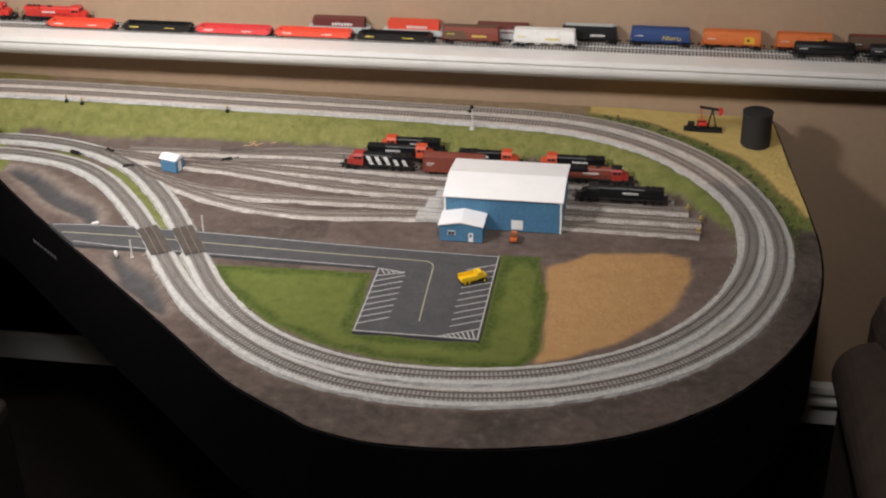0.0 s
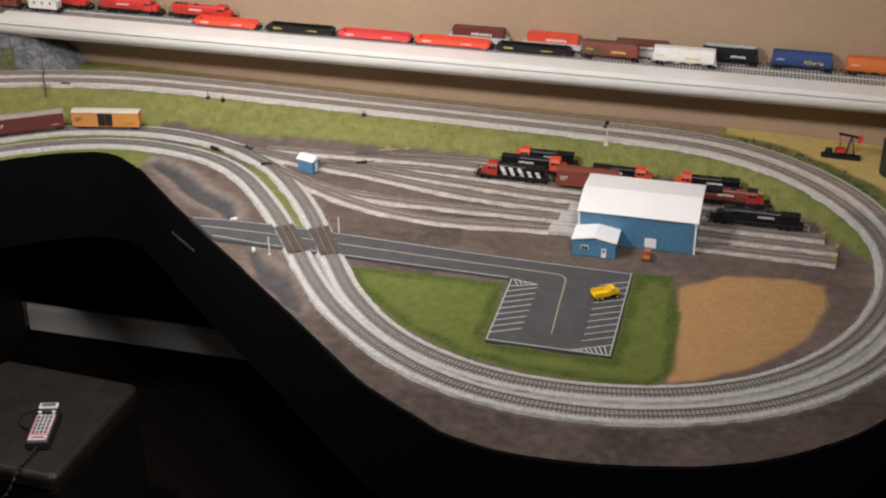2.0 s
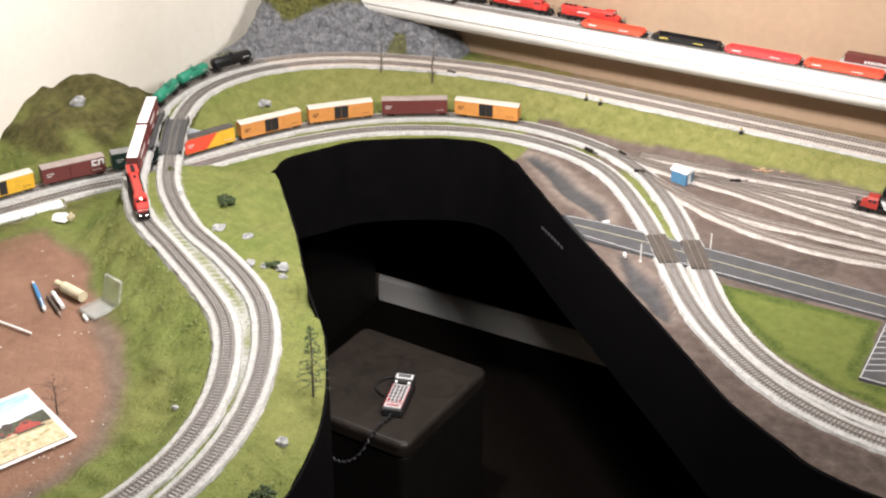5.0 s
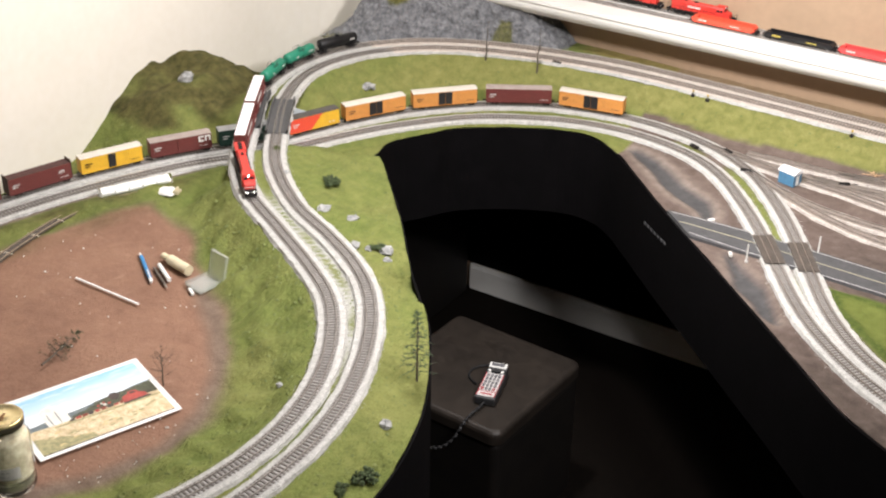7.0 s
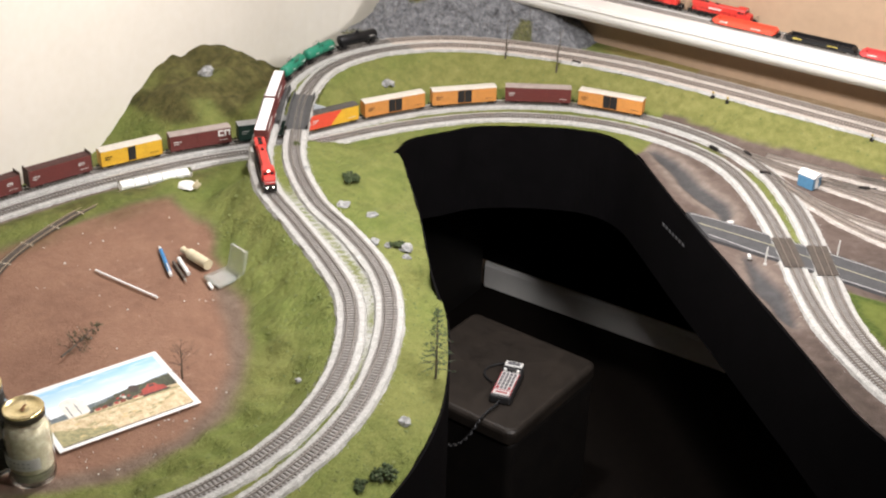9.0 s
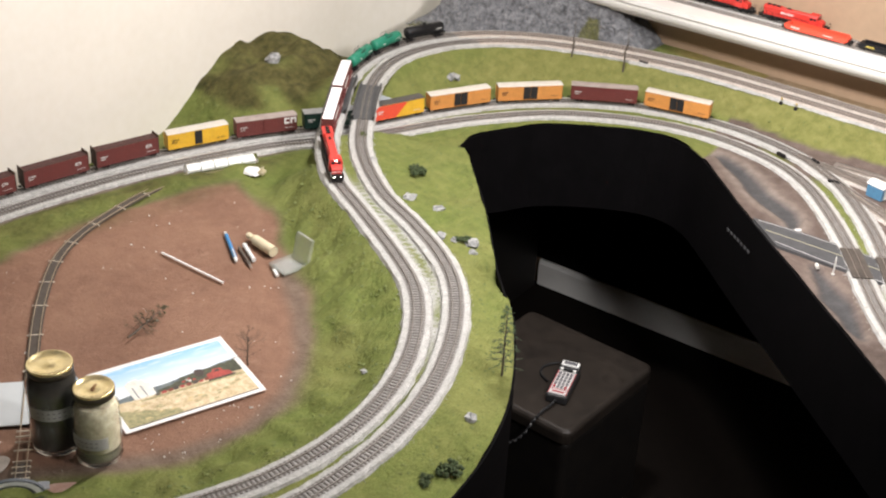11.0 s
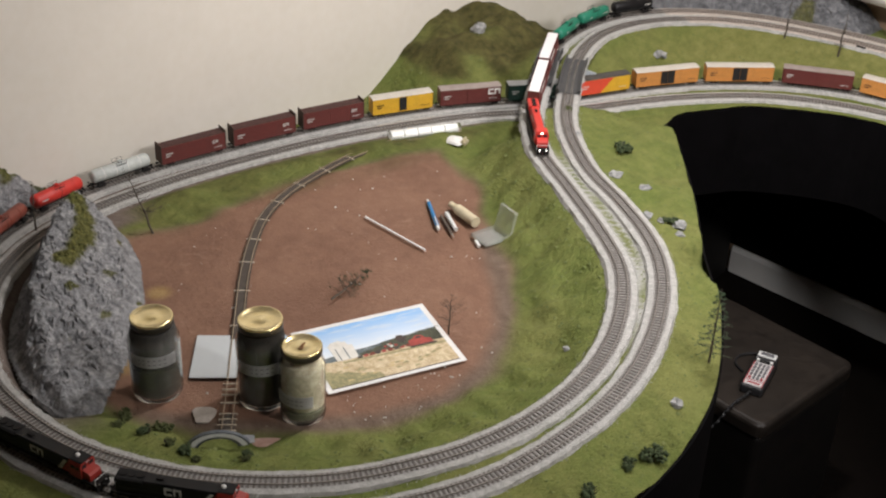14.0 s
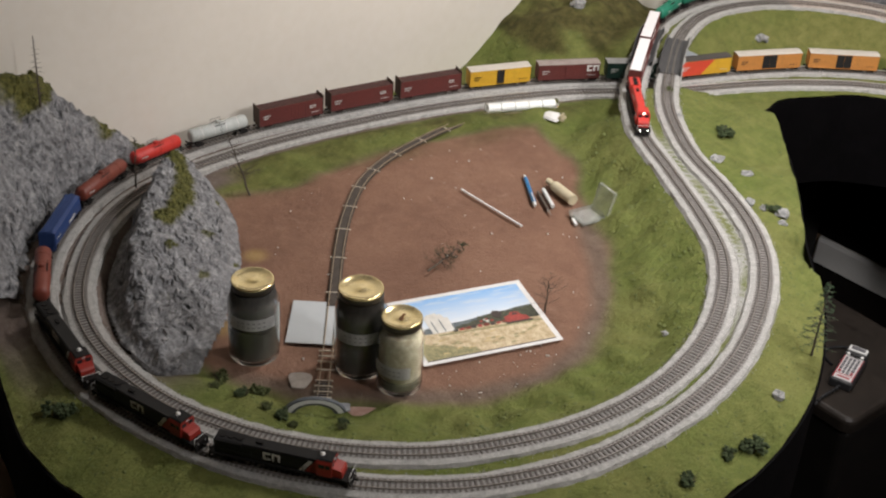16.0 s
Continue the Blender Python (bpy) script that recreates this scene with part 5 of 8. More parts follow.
def container(m, name, label, L, body, letter=decal_white, group="", H=0.0295, top=None):
    """A corrugated shipping container."""
    t = thing(name, label, "container", m, group=group)
    a, w = L / 2, 0.0140
    bm = box(-a, a, -w, w, 0, H)
    n = int(L / 0.0035)
    for k in range(n):
        x = -a + 0.003 + (2 * a - 0.006) * (k + 0.5) / n
        for s in (-1, 1):
            add_box(bm, x - 0.0008, x + 0.0008, s * w - 0.0004, s * w + 0.0004, 0.002, H - 0.002)
    for s in (-1, 1):
        for e in (-1, 1):
            add_box(bm, e * a - 0.0009, e * a + 0.0009, s * w - 0.0009, s * w + 0.0009, 0, H)
        add_box(bm, -a, a, s * w - 0.0007, s * w + 0.0007, H - 0.0014, H + 0.0002)
    part("body", bm, body, t)
    if top:
        part("roof_panel", box(-a + 0.0005, a - 0.0005, -w + 0.0005, w - 0.0005, H, H + 0.0007), top, t, "white roof panel")
    for s in (-1, 1):
        bars(t, "lettering", s * (w + 0.0007), -a * 0.25, H * 0.38, L * 0.42, H * 0.26, 7, letter)
    return t


def loco(m, name, label, L, hood, cab, stripe=None, group="", letter=decal_white, emblem=0.0, lit=False, stripes=False, deck=None, roofc=None, L_ends=None, axles=3, hw=0.0098, dome=False):
    """A road-switcher diesel: frame, long hood with grilles and fans, cab with panes, nose, tanks, rails, trucks."""
    t = thing(name, label, "locomotive", m, group=group)
    a = L / 2 - 0.007
    f = part("frame", add_box(box(-a, a, -0.0162, 0.0162, 0.0120, 0.0152, 0.0004), -a + 0.004, a - 0.004, -0.006, 0.006, 0.0085, 0.0125), deck or BLACK, t)
    hx0, hx1 = -a + 0.010, a - 0.056
    rw = max(0.0133, hw + 0.0012)
    bm = prism([(-hw, 0.015), (hw, 0.015), (hw, 0.0385), (hw - 0.002, 0.0415), (-hw + 0.002, 0.0415), (-hw, 0.0385)], hx0, hx1, "x")
    part("long_hood", bm, hood, t)
    bm = prism([(-rw, 0.034), (rw, 0.034), (rw, 0.0405), (rw - 0.0035, 0.0425), (-rw + 0.0035, 0.0425), (-rw, 0.0405)], hx0 - 0.001, hx0 + 0.046, "x")
    part("radiator", bm, roofc or hood, t)
    for k in range(3):
        x = hx0 + 0.010 + k * 0.0145
        bm = cyl((x, 0, 0.0425), (x, 0, 0.0442), 0.0062, seg=16)
        part("fan", bm, BLACK, t)
    part("exhaust", box(hx0 + 0.066, hx0 + 0.078, -0.003, 0.003, 0.0415, 0.0445, 0.0005), BLACK, t)
    for s in (-1, 1):
        for k in range(int((hx1 - hx0) / 0.016)):
            x = hx0 + 0.008 + k * 0.016
            part("hood_door", box(x - 0.0070, x + 0.0070, s * hw - 0.0003, s * hw + 0.0003, 0.018, 0.032), hood, t)
    cx0, cx1 = hx1, hx1 + 0.026
    cw = 0.0160
    bm = prism([(-cw, 0.015), (cw, 0.015), (cw, 0.039), (cw - 0.003, 0.0445), (-cw + 0.003, 0.0445), (-cw, 0.039)], cx0, cx1, "x")
    c = part("cab", bm, cab, t)
    part("cab_roof", prism([(-cw + 0.0024, 0.0445), (cw - 0.0024, 0.0445), (cw - 0.005, 0.0462), (-cw + 0.005, 0.0462)], cx0, cx1, "x"), roofc or cab, c)
    if dome:
        part("antenna_dome", lathe([(0.0, 0.0038), (0.0022, 0.0034), (0.0040, 0.0020), (0.0045, 0.0)], 16), white_c, c, "white antenna dome", smooth=True).matrix_local = pose(cx0 + 0.006, 0, 0.0460)
    for s in (-1, 1):
        part("pane", box(cx0 + 0.004, cx1 - 0.012, s * cw - 0.0003, s * cw + 0.0003, 0.031, 0.038), dark_glass, c)
        part("pane", box(cx1 - 0.010, cx1 - 0.003, s * cw - 0.0003, s * cw + 0.0003, 0.031, 0.038), dark_glass, c)
        part("pane", box(cx1 - 0.0002, cx1 + 0.0005, s * 0.0075 - 0.0045, s * 0.0075 + 0.0045, 0.033, 0.0395), dark_glass, c)
    nx1 = cx1 + 0.0165
    bm = prism([(cx1, 0.015), (nx1, 0.015), (nx1, 0.026), (nx1 - 0.003, 0.0295), (cx1, 0.0325)], -0.0125, 0.0125, "y")
    nose = part("nose", bm, cab, t)
    for z in (0.0425,):
        for y in (-0.0016, 0.0016):
            part("headlight", cyl((cx1, y, z), (cx1 + 0.0012, y, z), 0.0013, seg=10), glow if lit else white_plain, t)
    for y in (-0.008, 0.008):
        part("ditch_light", cyl((a - 0.001, y, 0.0135), (a + 0.0006, y, 0.0135), 0.0014, seg=10), glow if lit else white_plain, t)
    part("fuel_tank", box(-0.026, 0.026, -0.0125, 0.0125, 0.0045, 0.0122, 0.002), BLACK, t)
    for s in (-1, 1):
        part("pilot", prism([(s * a, 0.015), (s * (a - 0.002), 0.015), (s * (a - 0.001), 0.003), (s * (a + 0.0015), 0.003)], -0.0145, 0.0145, "y"), BLACK, t)
        bm = bmesh.new()
        for y in (-0.0158, 0.0158):
            add_cyl(bm, (s * a, y, 0.015), (s * a, y, 0.027), 0.0005, seg=6)
        add_cyl(bm, (s * a, -0.0158, 0.0265), (s * a, 0.0158, 0.0265), 0.0005, seg=6)
        part("end_rail", bm, white_plain if lit or emblem else BLACK, t)
        bm = bmesh.new()
        add_cyl(bm, (-a, s * 0.0158, 0.0265), (cx0, s * 0.0158, 0.0265), 0.0004, seg=5)
        for x in np.linspace(-a + 0.004, cx0, 9):
            add_cyl(bm, (x, s * 0.0158, 0.015), (x, s * 0.0158, 0.0265), 0.0004, seg=5)
        part("side_rail", bm, BLACK, t)
        truck(t, s * (a - 0.034), 0.0195, axles)
        coupler(t, s * a, s)
        y = s * (hw + 0.0004)
        if emblem:
            mark(t, y, (hx0 + hx1) / 2 - 0.004, 0.0215, emblem, letter)
        elif not stripes:
            bars(t, "lettering", y, (hx0 + hx1) / 2 - 0.018, 0.026, 0.040, 0.0055, 9, letter)
        if stripe is not None:
            part("cab_stripe", prism([(hx1 - 0.020, 0.0155), (hx1, 0.0155), (hx1, 0.040), (hx1 - 0.002, 0.040)], min(y, y + s * 0.0004), max(y, y + s * 0.0004), "y"), stripe, t)
            part("white_stripe", prism([(hx1 - 0.030, 0.0155), (hx1 - 0.021, 0.0155), (hx1 - 0.006, 0.038), (hx1 - 0.013, 0.038)], min(y, y + s * 0.0003), max(y, y + s * 0.0003), "y"), decal_white, t)
        if stripes:
            for k in range(5):
                x = hx0 + 0.004 + k * 0.0225
                part("white_stripe", prism([(x, 0.016), (x + 0.010, 0.016), (x + 0.020, 0.038), (x + 0.010, 0.038)], min(y, y + s * 0.0004), max(y, y + s * 0.0004), "y"), decal_white, t)
    return t


def on_line(line, s, sign=1, lift=RAIL, base=0.16):
    """The pose of a vehicle whose middle stands s metres along a line."""
    n = len(line) - 1
    step = 0.01
    def at(v):
        v = (v / step) % n
        i = int(v)
        return line[i] * (1 - (v - i)) + line[(i + 1) % len(line)] * (v - i)
    p, q = at(s - base * 0.36), at(s + base * 0.36)
    c = (p + q) / 2
    d = (q - p) * sign
    return pose(c[0], c[1], c[2] + lift, 0, -math.degrees(math.atan2(d[2], math.hypot(d[0], d[1]))), math.degrees(math.atan2(d[1], d[0])))


def on_b(s0, s1, sign=1):
    return on_line(line_b, (s0 + s1) / 2, sign, base=abs(s1 - s0))


def on_a(s0, s1, sign=1):
    return on_line(line_a, (s0 + s1) / 2, sign, base=abs(s1 - s0))


# the long freight on the lower line, from its tail to its engines
FT = "long freight train"
tan_box = "orange boxcar with black doors and tan roof"
black_door = paint("door_black", (0.016, 0.015, 0.015))
boxcar(on_b(0.845, 1.055), "boxcar", tan_box + ", last in the train", 0.205, orange, tan_c, black_door, 2, brown_c, group=FT)
boxcar(on_b(0.627, 0.837), "boxcar", "maroon boxcar with a dusty grey roof in the freight", 0.205, maroon, mat("dusty_roof", (0.26, 0.21, 0.19), (0.34, 0.29, 0.26), 50, 0.8), None, 1, group=FT)
boxcar(on_b(0.405, 0.615), "boxcar", tan_box, 0.205, orange, tan_c, black_door, 2, brown_c, group=FT)
boxcar(on_b(0.190, 0.395), "boxcar", tan_box, 0.203, orange, tan_c, black_door, 2, brown_c, group=FT)
boxcar(on_b(0.010, 0.183), "boxcar", "yellow and red boxcar with a slanted colour split", 0.172, yellow_c, mat("dark_roof", (0.05, 0.045, 0.04), (0.08, 0.07, 0.06), 50, 0.8), None, 0, half=orange_red, group=FT)
boxcar(on_b(12.335, 12.515), "boxcar", "dark green boxcar passing under the bridge", 0.178, dark_green, mat("grey_roof", (0.22, 0.22, 0.21), (0.3, 0.3, 0.29), 50, 0.7), None, 1, group=FT)
boxcar(on_b(12.145, 12.330), "boxcar", "maroon boxcar with a large white emblem", 0.181, maroon, mat("dusty_roof", (0.26, 0.21, 0.19)), None, 1, emblem=0.0165, group=FT)
boxcar(on_b(11.953, 12.138), "boxcar", "yellow boxcar with a black door", 0.181, yellow_c, tan_c, black_door, 1, black_c, group=FT)
for s0 in (11.755, 11.562, 11.369):
    boxcar(on_b(s0, s0 + 0.188), "gondola", "high-sided maroon gondola with tall bulkhead ends", 0.184, maroon, maroon, None, 0, emblem=0.0075, group=FT, kind="gondola", ends=0.007)
tank_car(on_b(11.185, 11.360), "tank_car", "pale grey tank car with white bands", 0.172, grey_c, FT, band=white_c)
tank_car(on_b(11.015, 11.175), "tank_car", "bright red tank car", 0.157, bright_red, FT)
tank_car(on_b(10.815, 11.005), "tank_car", "weathered oxide red tank car", 0.186, oxide, FT)
hopper(on_b(10.615, 10.805), "hopper_car", "deep blue covered hopper by the rock cut", 0.187, blue_c, None, FT)
tank_car(on_b(10.420, 10.605), "tank_car", "weathered oxide red tank car", 0.181, oxide, FT)
engine_label = "black diesel locomotive with red cab and white emblem"
cab_red = paint("cab_red", (0.34, 0.028, 0.018))
for k in range(3):
    s0 = 9.637 + 0.259 * k
    loco(on_b(s0, s0 + 0.255, -1), "diesel_locomotive", engine_label + (", leading the freight" if k == 0 else ""), 0.252, black_c, cab_red, cab_red, FT, emblem=0.0145, hw=0.0128, dome=True, roofc=mat("hood_roof_grey", (0.011, 0.011, 0.011), (0.02, 0.019, 0.019), 60, 0.7, spec=0.2))

# the short train on the bridge
BT = "train on the bridge"
loco(on_a(7.995, 8.250), "diesel_locomotive", "bright red diesel locomotive with lit headlights", 0.252, bright_red, bright_red, None, BT, lit=True, roofc=bright_red)
for s0, s1 in ((7.775, 7.985), (7.580, 7.765)):
    well_car(on_a(s0, s1), "well_car", "maroon well car carrying a container", s1 - s0 - 0.012, maroon, group=BT)
    c = container(on_line(line_a, (s0 + s1) / 2, 1, RAIL + 0.0074, s1 - s0), "container", "maroon container with a bright white roof", s1 - s0 - 0.004, maroon, group="containers on the train", H=0.040, top=white_metal)
tank_car(on_a(7.415, 7.555), "tank_car", "emerald green tank car", 0.142, green_c, BT, mark_h=0.004)
tank_car(on_a(7.270, 7.410), "tank_car", "emerald green tank car", 0.142, green_c, BT, mark_h=0.004)
tank_car(on_a(7.105, 7.262), "tank_car", "black tank car with white lettering", 0.155, black_c, BT)

# ---- bridge ----
grey_plastic = mat("dark_bridge_grey", (0.045, 0.045, 0.047), (0.075, 0.075, 0.075), 60, 0.7, fine=0.4)
pale_stone = mat("pale_abutment", (0.33, 0.36, 0.38), (0.42, 0.45, 0.47), 50, 0.8, bump=0.3)


def cut_line(line, p, q):
    i, j = sorted((nearest(line, *p), nearest(line, *q)))
    return line[i : j + 1]


for ln, p, q in ((line_b, (-2.348, 2.520), (-2.228, 2.318)), (line_a, (-2.430, 2.52), (-2.300, 2.315))):
    seg = cut_line(ln, p, q)
    br = thing("girder_bridge", "dark grey plate girder deck bridge over the lower line", "bridge", group="bridge decks")
    sweep("deck", seg, [(-0.026, -0.010), (0.026, -0.010), (0.026, 0.0066), (-0.026, 0.0066)], grey_plastic, br)
    for sgn in (-1, 1):
        sweep("girder", seg, [(sgn * 0.0275 - 0.002, -0.018), (sgn * 0.0275 + 0.002, -0.018), (sgn * 0.0275 + 0.002, 0.016), (sgn * 0.0275 - 0.002, 0.016)], grey_plastic, br)
        sweep("guard_rail", seg, [(sgn * 0.0055 - 0.0006, 0.0060), (sgn * 0.0055 + 0.0006, 0.0060), (sgn * 0.0055 + 0.0006, 0.0085), (sgn * 0.0055 - 0.0006, 0.0085)], rail_steel, br)
ab = thing("bridge_abutment", "pale grey moulded abutment wing beside the bridge", "abutment")
wing_turn = math.degrees(math.atan2(0.085, 0.05))
part("wing", prism([(-0.01, -0.09), (0.12, -0.09), (0.12, -0.052), (0.075, -0.035), (0.0, 0.0), (-0.01, 0.0)], -0.004, 0.004, "y"), pale_stone, ab).matrix_local = pose(-2.306, 2.500, 1.085, 0, 0, wing_turn)

# ---- rock masses ----
def rock_material(name, dark, mid, pale):
    m = bpy.data.materials.new(name)
    m.use_nodes = True
    nt = m.node_tree
    bsdf = nt.nodes["Principled BSDF"]
    tc = nt.nodes.new("ShaderNodeTexCoord")
    n1 = node(nt, "ShaderNodeTexNoise", Scale=52.0, Detail=12.0, Roughness=0.80, Distortion=0.25)
    v = node(nt, "ShaderNodeTexVoronoi", Scale=48.0)
    v.distance = "CHEBYCHEV"
    nt.links.new(tc.outputs["Object"], n1.inputs["Vector"])
    nt.links.new(tc.outputs["Object"], v.inputs["Vector"])
    r = nt.nodes.new("ShaderNodeValToRGB")
    r.color_ramp.elements[0].position, r.color_ramp.elements[0].color = 0.33, rgb(dark)
    r.color_ramp.elements[1].position, r.color_ramp.elements[1].color = 0.70, rgb(pale)
    e = r.color_ramp.elements.new(0.50)
    e.color = rgb(mid)
    nt.links.new(n1.outputs["Fac"], r.inputs["Fac"])
    a = nt.nodes.new("ShaderNodeAttribute")
    a.attribute_name = "moss"
    n2 = node(nt, "ShaderNodeTexNoise", Scale=90.0, Detail=5.0)
    nt.links.new(tc.outputs["Object"], n2.inputs["Vector"])
    g = nt.nodes.new("ShaderNodeValToRGB")
    g.color_ramp.elements[0].position, g.color_ramp.elements[0].color = 0.3, (0.055, 0.060, 0.014, 1)
    g.color_ramp.elements[1].position, g.color_ramp.elements[1].color = 0.7, (0.17, 0.16, 0.045, 1)
    nt.links.new(n2.outputs["Fac"], g.inputs["Fac"])
    x = nt.nodes.new("ShaderNodeMix")
    x.data_type = "RGBA"
    nt.links.new(a.outputs["Fac"], x.inputs[0])
    nt.links.new(r.outputs["Color"], x.inputs[6])
    nt.links.new(g.outputs["Color"], x.inputs[7])
    nt.links.new(x.outputs[2], bsdf.inputs["Base Color"])
    bsdf.inputs["Roughness"].default_value = 0.85
    bsdf.inputs["Specular IOR Level"].default_value = 0.3
    b = node(nt, "ShaderNodeBump", Strength=1.0, Distance=0.006)
    nt.links.new(n1.outputs["Fac"], b.inputs["Height"])
    b2 = node(nt, "ShaderNodeBump", Strength=0.7, Distance=0.005)
    nt.links.new(v.outputs["Distance"], b2.inputs["Height"])
    nt.links.new(b.outputs["Normal"], b2.inputs["Normal"])
    nt.links.new(b2.outputs["Normal"], bsdf.inputs["Normal"])
    return m


rock_grey = rock_material("craggy_rock", (0.065, 0.066, 0.070), (0.245, 0.247, 0.255), (0.54, 0.54, 0.54))


# Darker copy of craggy_rock: the corner's dimmer light is put into its colour.
rock_dimmed = rock_material("dimmed_craggy_rock", (0.055, 0.056, 0.060), (0.165, 0.168, 0.178), (0.33, 0.335, 0.345))
moss_mat = mat("rock_moss", (0.050, 0.056, 0.014), (0.13, 0.13, 0.038), 60, 0.95, fine=0.4)


def rock_patch(name, label, x0, x1, y0, y1, height, moss, crag=0.021, cell=0.0055, material=None, base=0.0):
    """Craggy plaster rock over a stretch of plan; height gives the rise above the table, nought or less outside."""
    xs, ys = np.arange(x0, x1, cell), np.arange(y0, y1, cell)
    A, B = np.meshgrid(xs, ys)
    p = np.stack([A.ravel(), B.ravel()], 1)
    h = height(p)
    idx = np.arange(len(p)).reshape(A.shape)
    q = np.stack([idx[:-1, :-1], idx[:-1, 1:], idx[1:, 1:], idx[1:, :-1]], -1).reshape(-1, 4)
    q = q[(h[q] > -0.004).all(1)]
    bm = bmesh.new()
    vs = {i: bm.verts.new((p[i][0], p[i][1], 1.0 + h[i])) for i in np.unique(q)}
    for f in q:
        bm.faces.new([vs[i] for i in f])
    for _ in range(2):
        long_ones = [e for e in bm.edges if e.calc_length() > cell * 1.9]
        bmesh.ops.subdivide_edges(bm, edges=long_ones, cuts=1, use_grid_fill=True)
    bmesh.ops.triangulate(bm, faces=bm.faces)
    bm.verts.index_update()
    flat_p = np.array([v.co for v in bm.verts])
    tri = np.array([[v.index for v in f.verts] for f in bm.faces])
    bm.free()
    out = np.zeros_like(flat_p)
    for i, (x, y, z) in enumerate(flat_p):
        k = min(1.0, max(0.0, (z - 1.0 - base) / 0.03))
        v = Vector((x, y, z)) * 17
        d = noise.noise_vector(v * 0.8) * 0.50 + noise.noise_vector(v * 2.1) * 0.40 + noise.noise_vector(v * 5.3) * 0.26 + noise.noise_vector(v * 12.7) * 0.13
        r = 1.0 - abs(noise.noise(v * 1.15)) * 2.0
        c = 0.6 * (noise.cell(v * 2.2 + d * 2.5) - 0.5)
        out[i] = (x + (d.x + 0.22 * c) * crag * k, y + (d.y - 0.22 * c) * crag * k, z + (d.z * 1.2 + r * 0.45 + c * 0.45 - 0.25) * crag * k)
    out[:, 0] = np.maximum(out[:, 0], WALL_X + 0.009)
    out[:, 1] = np.minimum(out[:, 1], WALL_Y - 0.003)
    t = thing(name, label, "rock")
    ob = raw("rock_face", out, tri, material or rock_grey, t)
    at = ob.data.attributes.new("moss", "FLOAT", "POINT")
    amount = np.clip(moss(flat_p[:, :2], flat_p[:, 2] - 1.0, out), 0, 1)
    at.data.foreach_set("value", amount.astype(np.float32))
    mv, mf = [], []
    rs = np.random.RandomState(len(out))
    for i in np.nonzero(amount > 0.5)[0]:
        if rs.rand() < 0.4:
            x, y, z = out[i]
            r, b = rs.uniform(0.002, 0.0048), len(mv)
            for j in range(5):
                w = r * rs.uniform(0.6, 1.2)
                mv.append((x + w * math.cos(j * 1.257), min(y + w * math.sin(j * 1.257), WALL_Y - 0.001), z - 0.001))
            mv.append((x, y, z + rs.uniform(0.0015, 0.004)))
            mf += [(b + j, b + (j + 1) % 5, b + 5) for j in range(5)]
    tagged(raw("moss", mv, mf, moss_mat, t), "olive green moss tufts", kind="stuff")
    return t


OUTCROP = np.array([(-2.585, 1.165), (-2.48, 1.16), (-2.387, 1.126), (-2.253, 1.045), (-2.112, 0.909), (-2.03, 0.80), (-1.972, 0.752), (-2.06, 0.712), (-2.17, 0.718), (-2.28, 0.752), (-2.375, 0.812), (-2.48, 0.905), (-2.565, 1.02), (-2.605, 1.11)])


def outcrop_rise(p):
    d, _ = to_edge(OUTCROP, p)
    s = np.where(inside(OUTCROP, p), d, -d)
    far_side = spline([tuple(q) for q in OUTCROP[0:7]], step=0.01)
    near_side = spline([tuple(q) for q in OUTCROP[6:14]], step=0.01)
    e_far, e_near = near(far_side, p)[0], near(near_side, p)[0]
    frac = e_far / (e_far + e_near + 1e-6)
    along = np.clip((p - np.array([-1.97, 0.75])) @ np.array([-0.83, 0.55]) / 0.72, 0, 1)
    top = 0.014 + 0.106 * smooth01(0.0, 0.80, along)
    face = np.clip(frac / 0.70, 0, 1) ** 0.8 * (1 - smooth01(0.74, 1.0, frac)) * smooth01(-0.01, 0.05, s + 0.01)
    return np.where(s > 0, top * face + 0.003, s)


def outcrop_moss(p, h, o):
    way = spline([(-2.54, 1.075), (-2.48, 1.062), (-2.42, 1.02), (-2.375, 0.945)], step=0.02)
    ridge = smooth01(0.026, 0.014, near(way, p)[0] + 0.005 * wob(p, 60, 78))
    return ridge + 0.8 * smooth01(1.0, 1.15, wob(p, 70, 77))


rock_patch("rock_outcrop", "grey craggy plaster rock outcrop with mossy patches inside the loop", -2.64, -1.94, 0.69, 1.19, outcrop_rise, outcrop_moss, crag=0.013, cell=0.0044)


def west_rise(p):
    d, z = near(line_b, p)
    side = (p[:, 0] < -2.10) & ~inside(line_b[:, :2], p)
    s = np.minimum(d - 0.036, (1.17 - p[:, 1]) * 0.8)
    s = np.minimum(s, (-2.36 - p[:, 0]) * 0.8)
    top = np.interp(p[:, 1], [0.56, 0.70, 0.83, 0.90, 0.95, 1.0, 1.09, 1.16], [0.30, 0.26, 0.215, 0.200, 0.135, 0.092, 0.045, 0.0])
    far = smooth01(0.0, 0.10 + 0.09 * smooth01(0.9, 0.7, p[:, 1]), np.minimum(d - 0.036, (-2.30 - p[:, 0]) * 0.8)) * top
    return np.where(side & (s > 0), (z - 1.0) + 0.045 * smooth01(0, 0.03, s) * smooth01(1.17, 1.05, p[:, 1]) * smooth01(-2.12, -2.36, p[:, 0]) + far, -0.02)


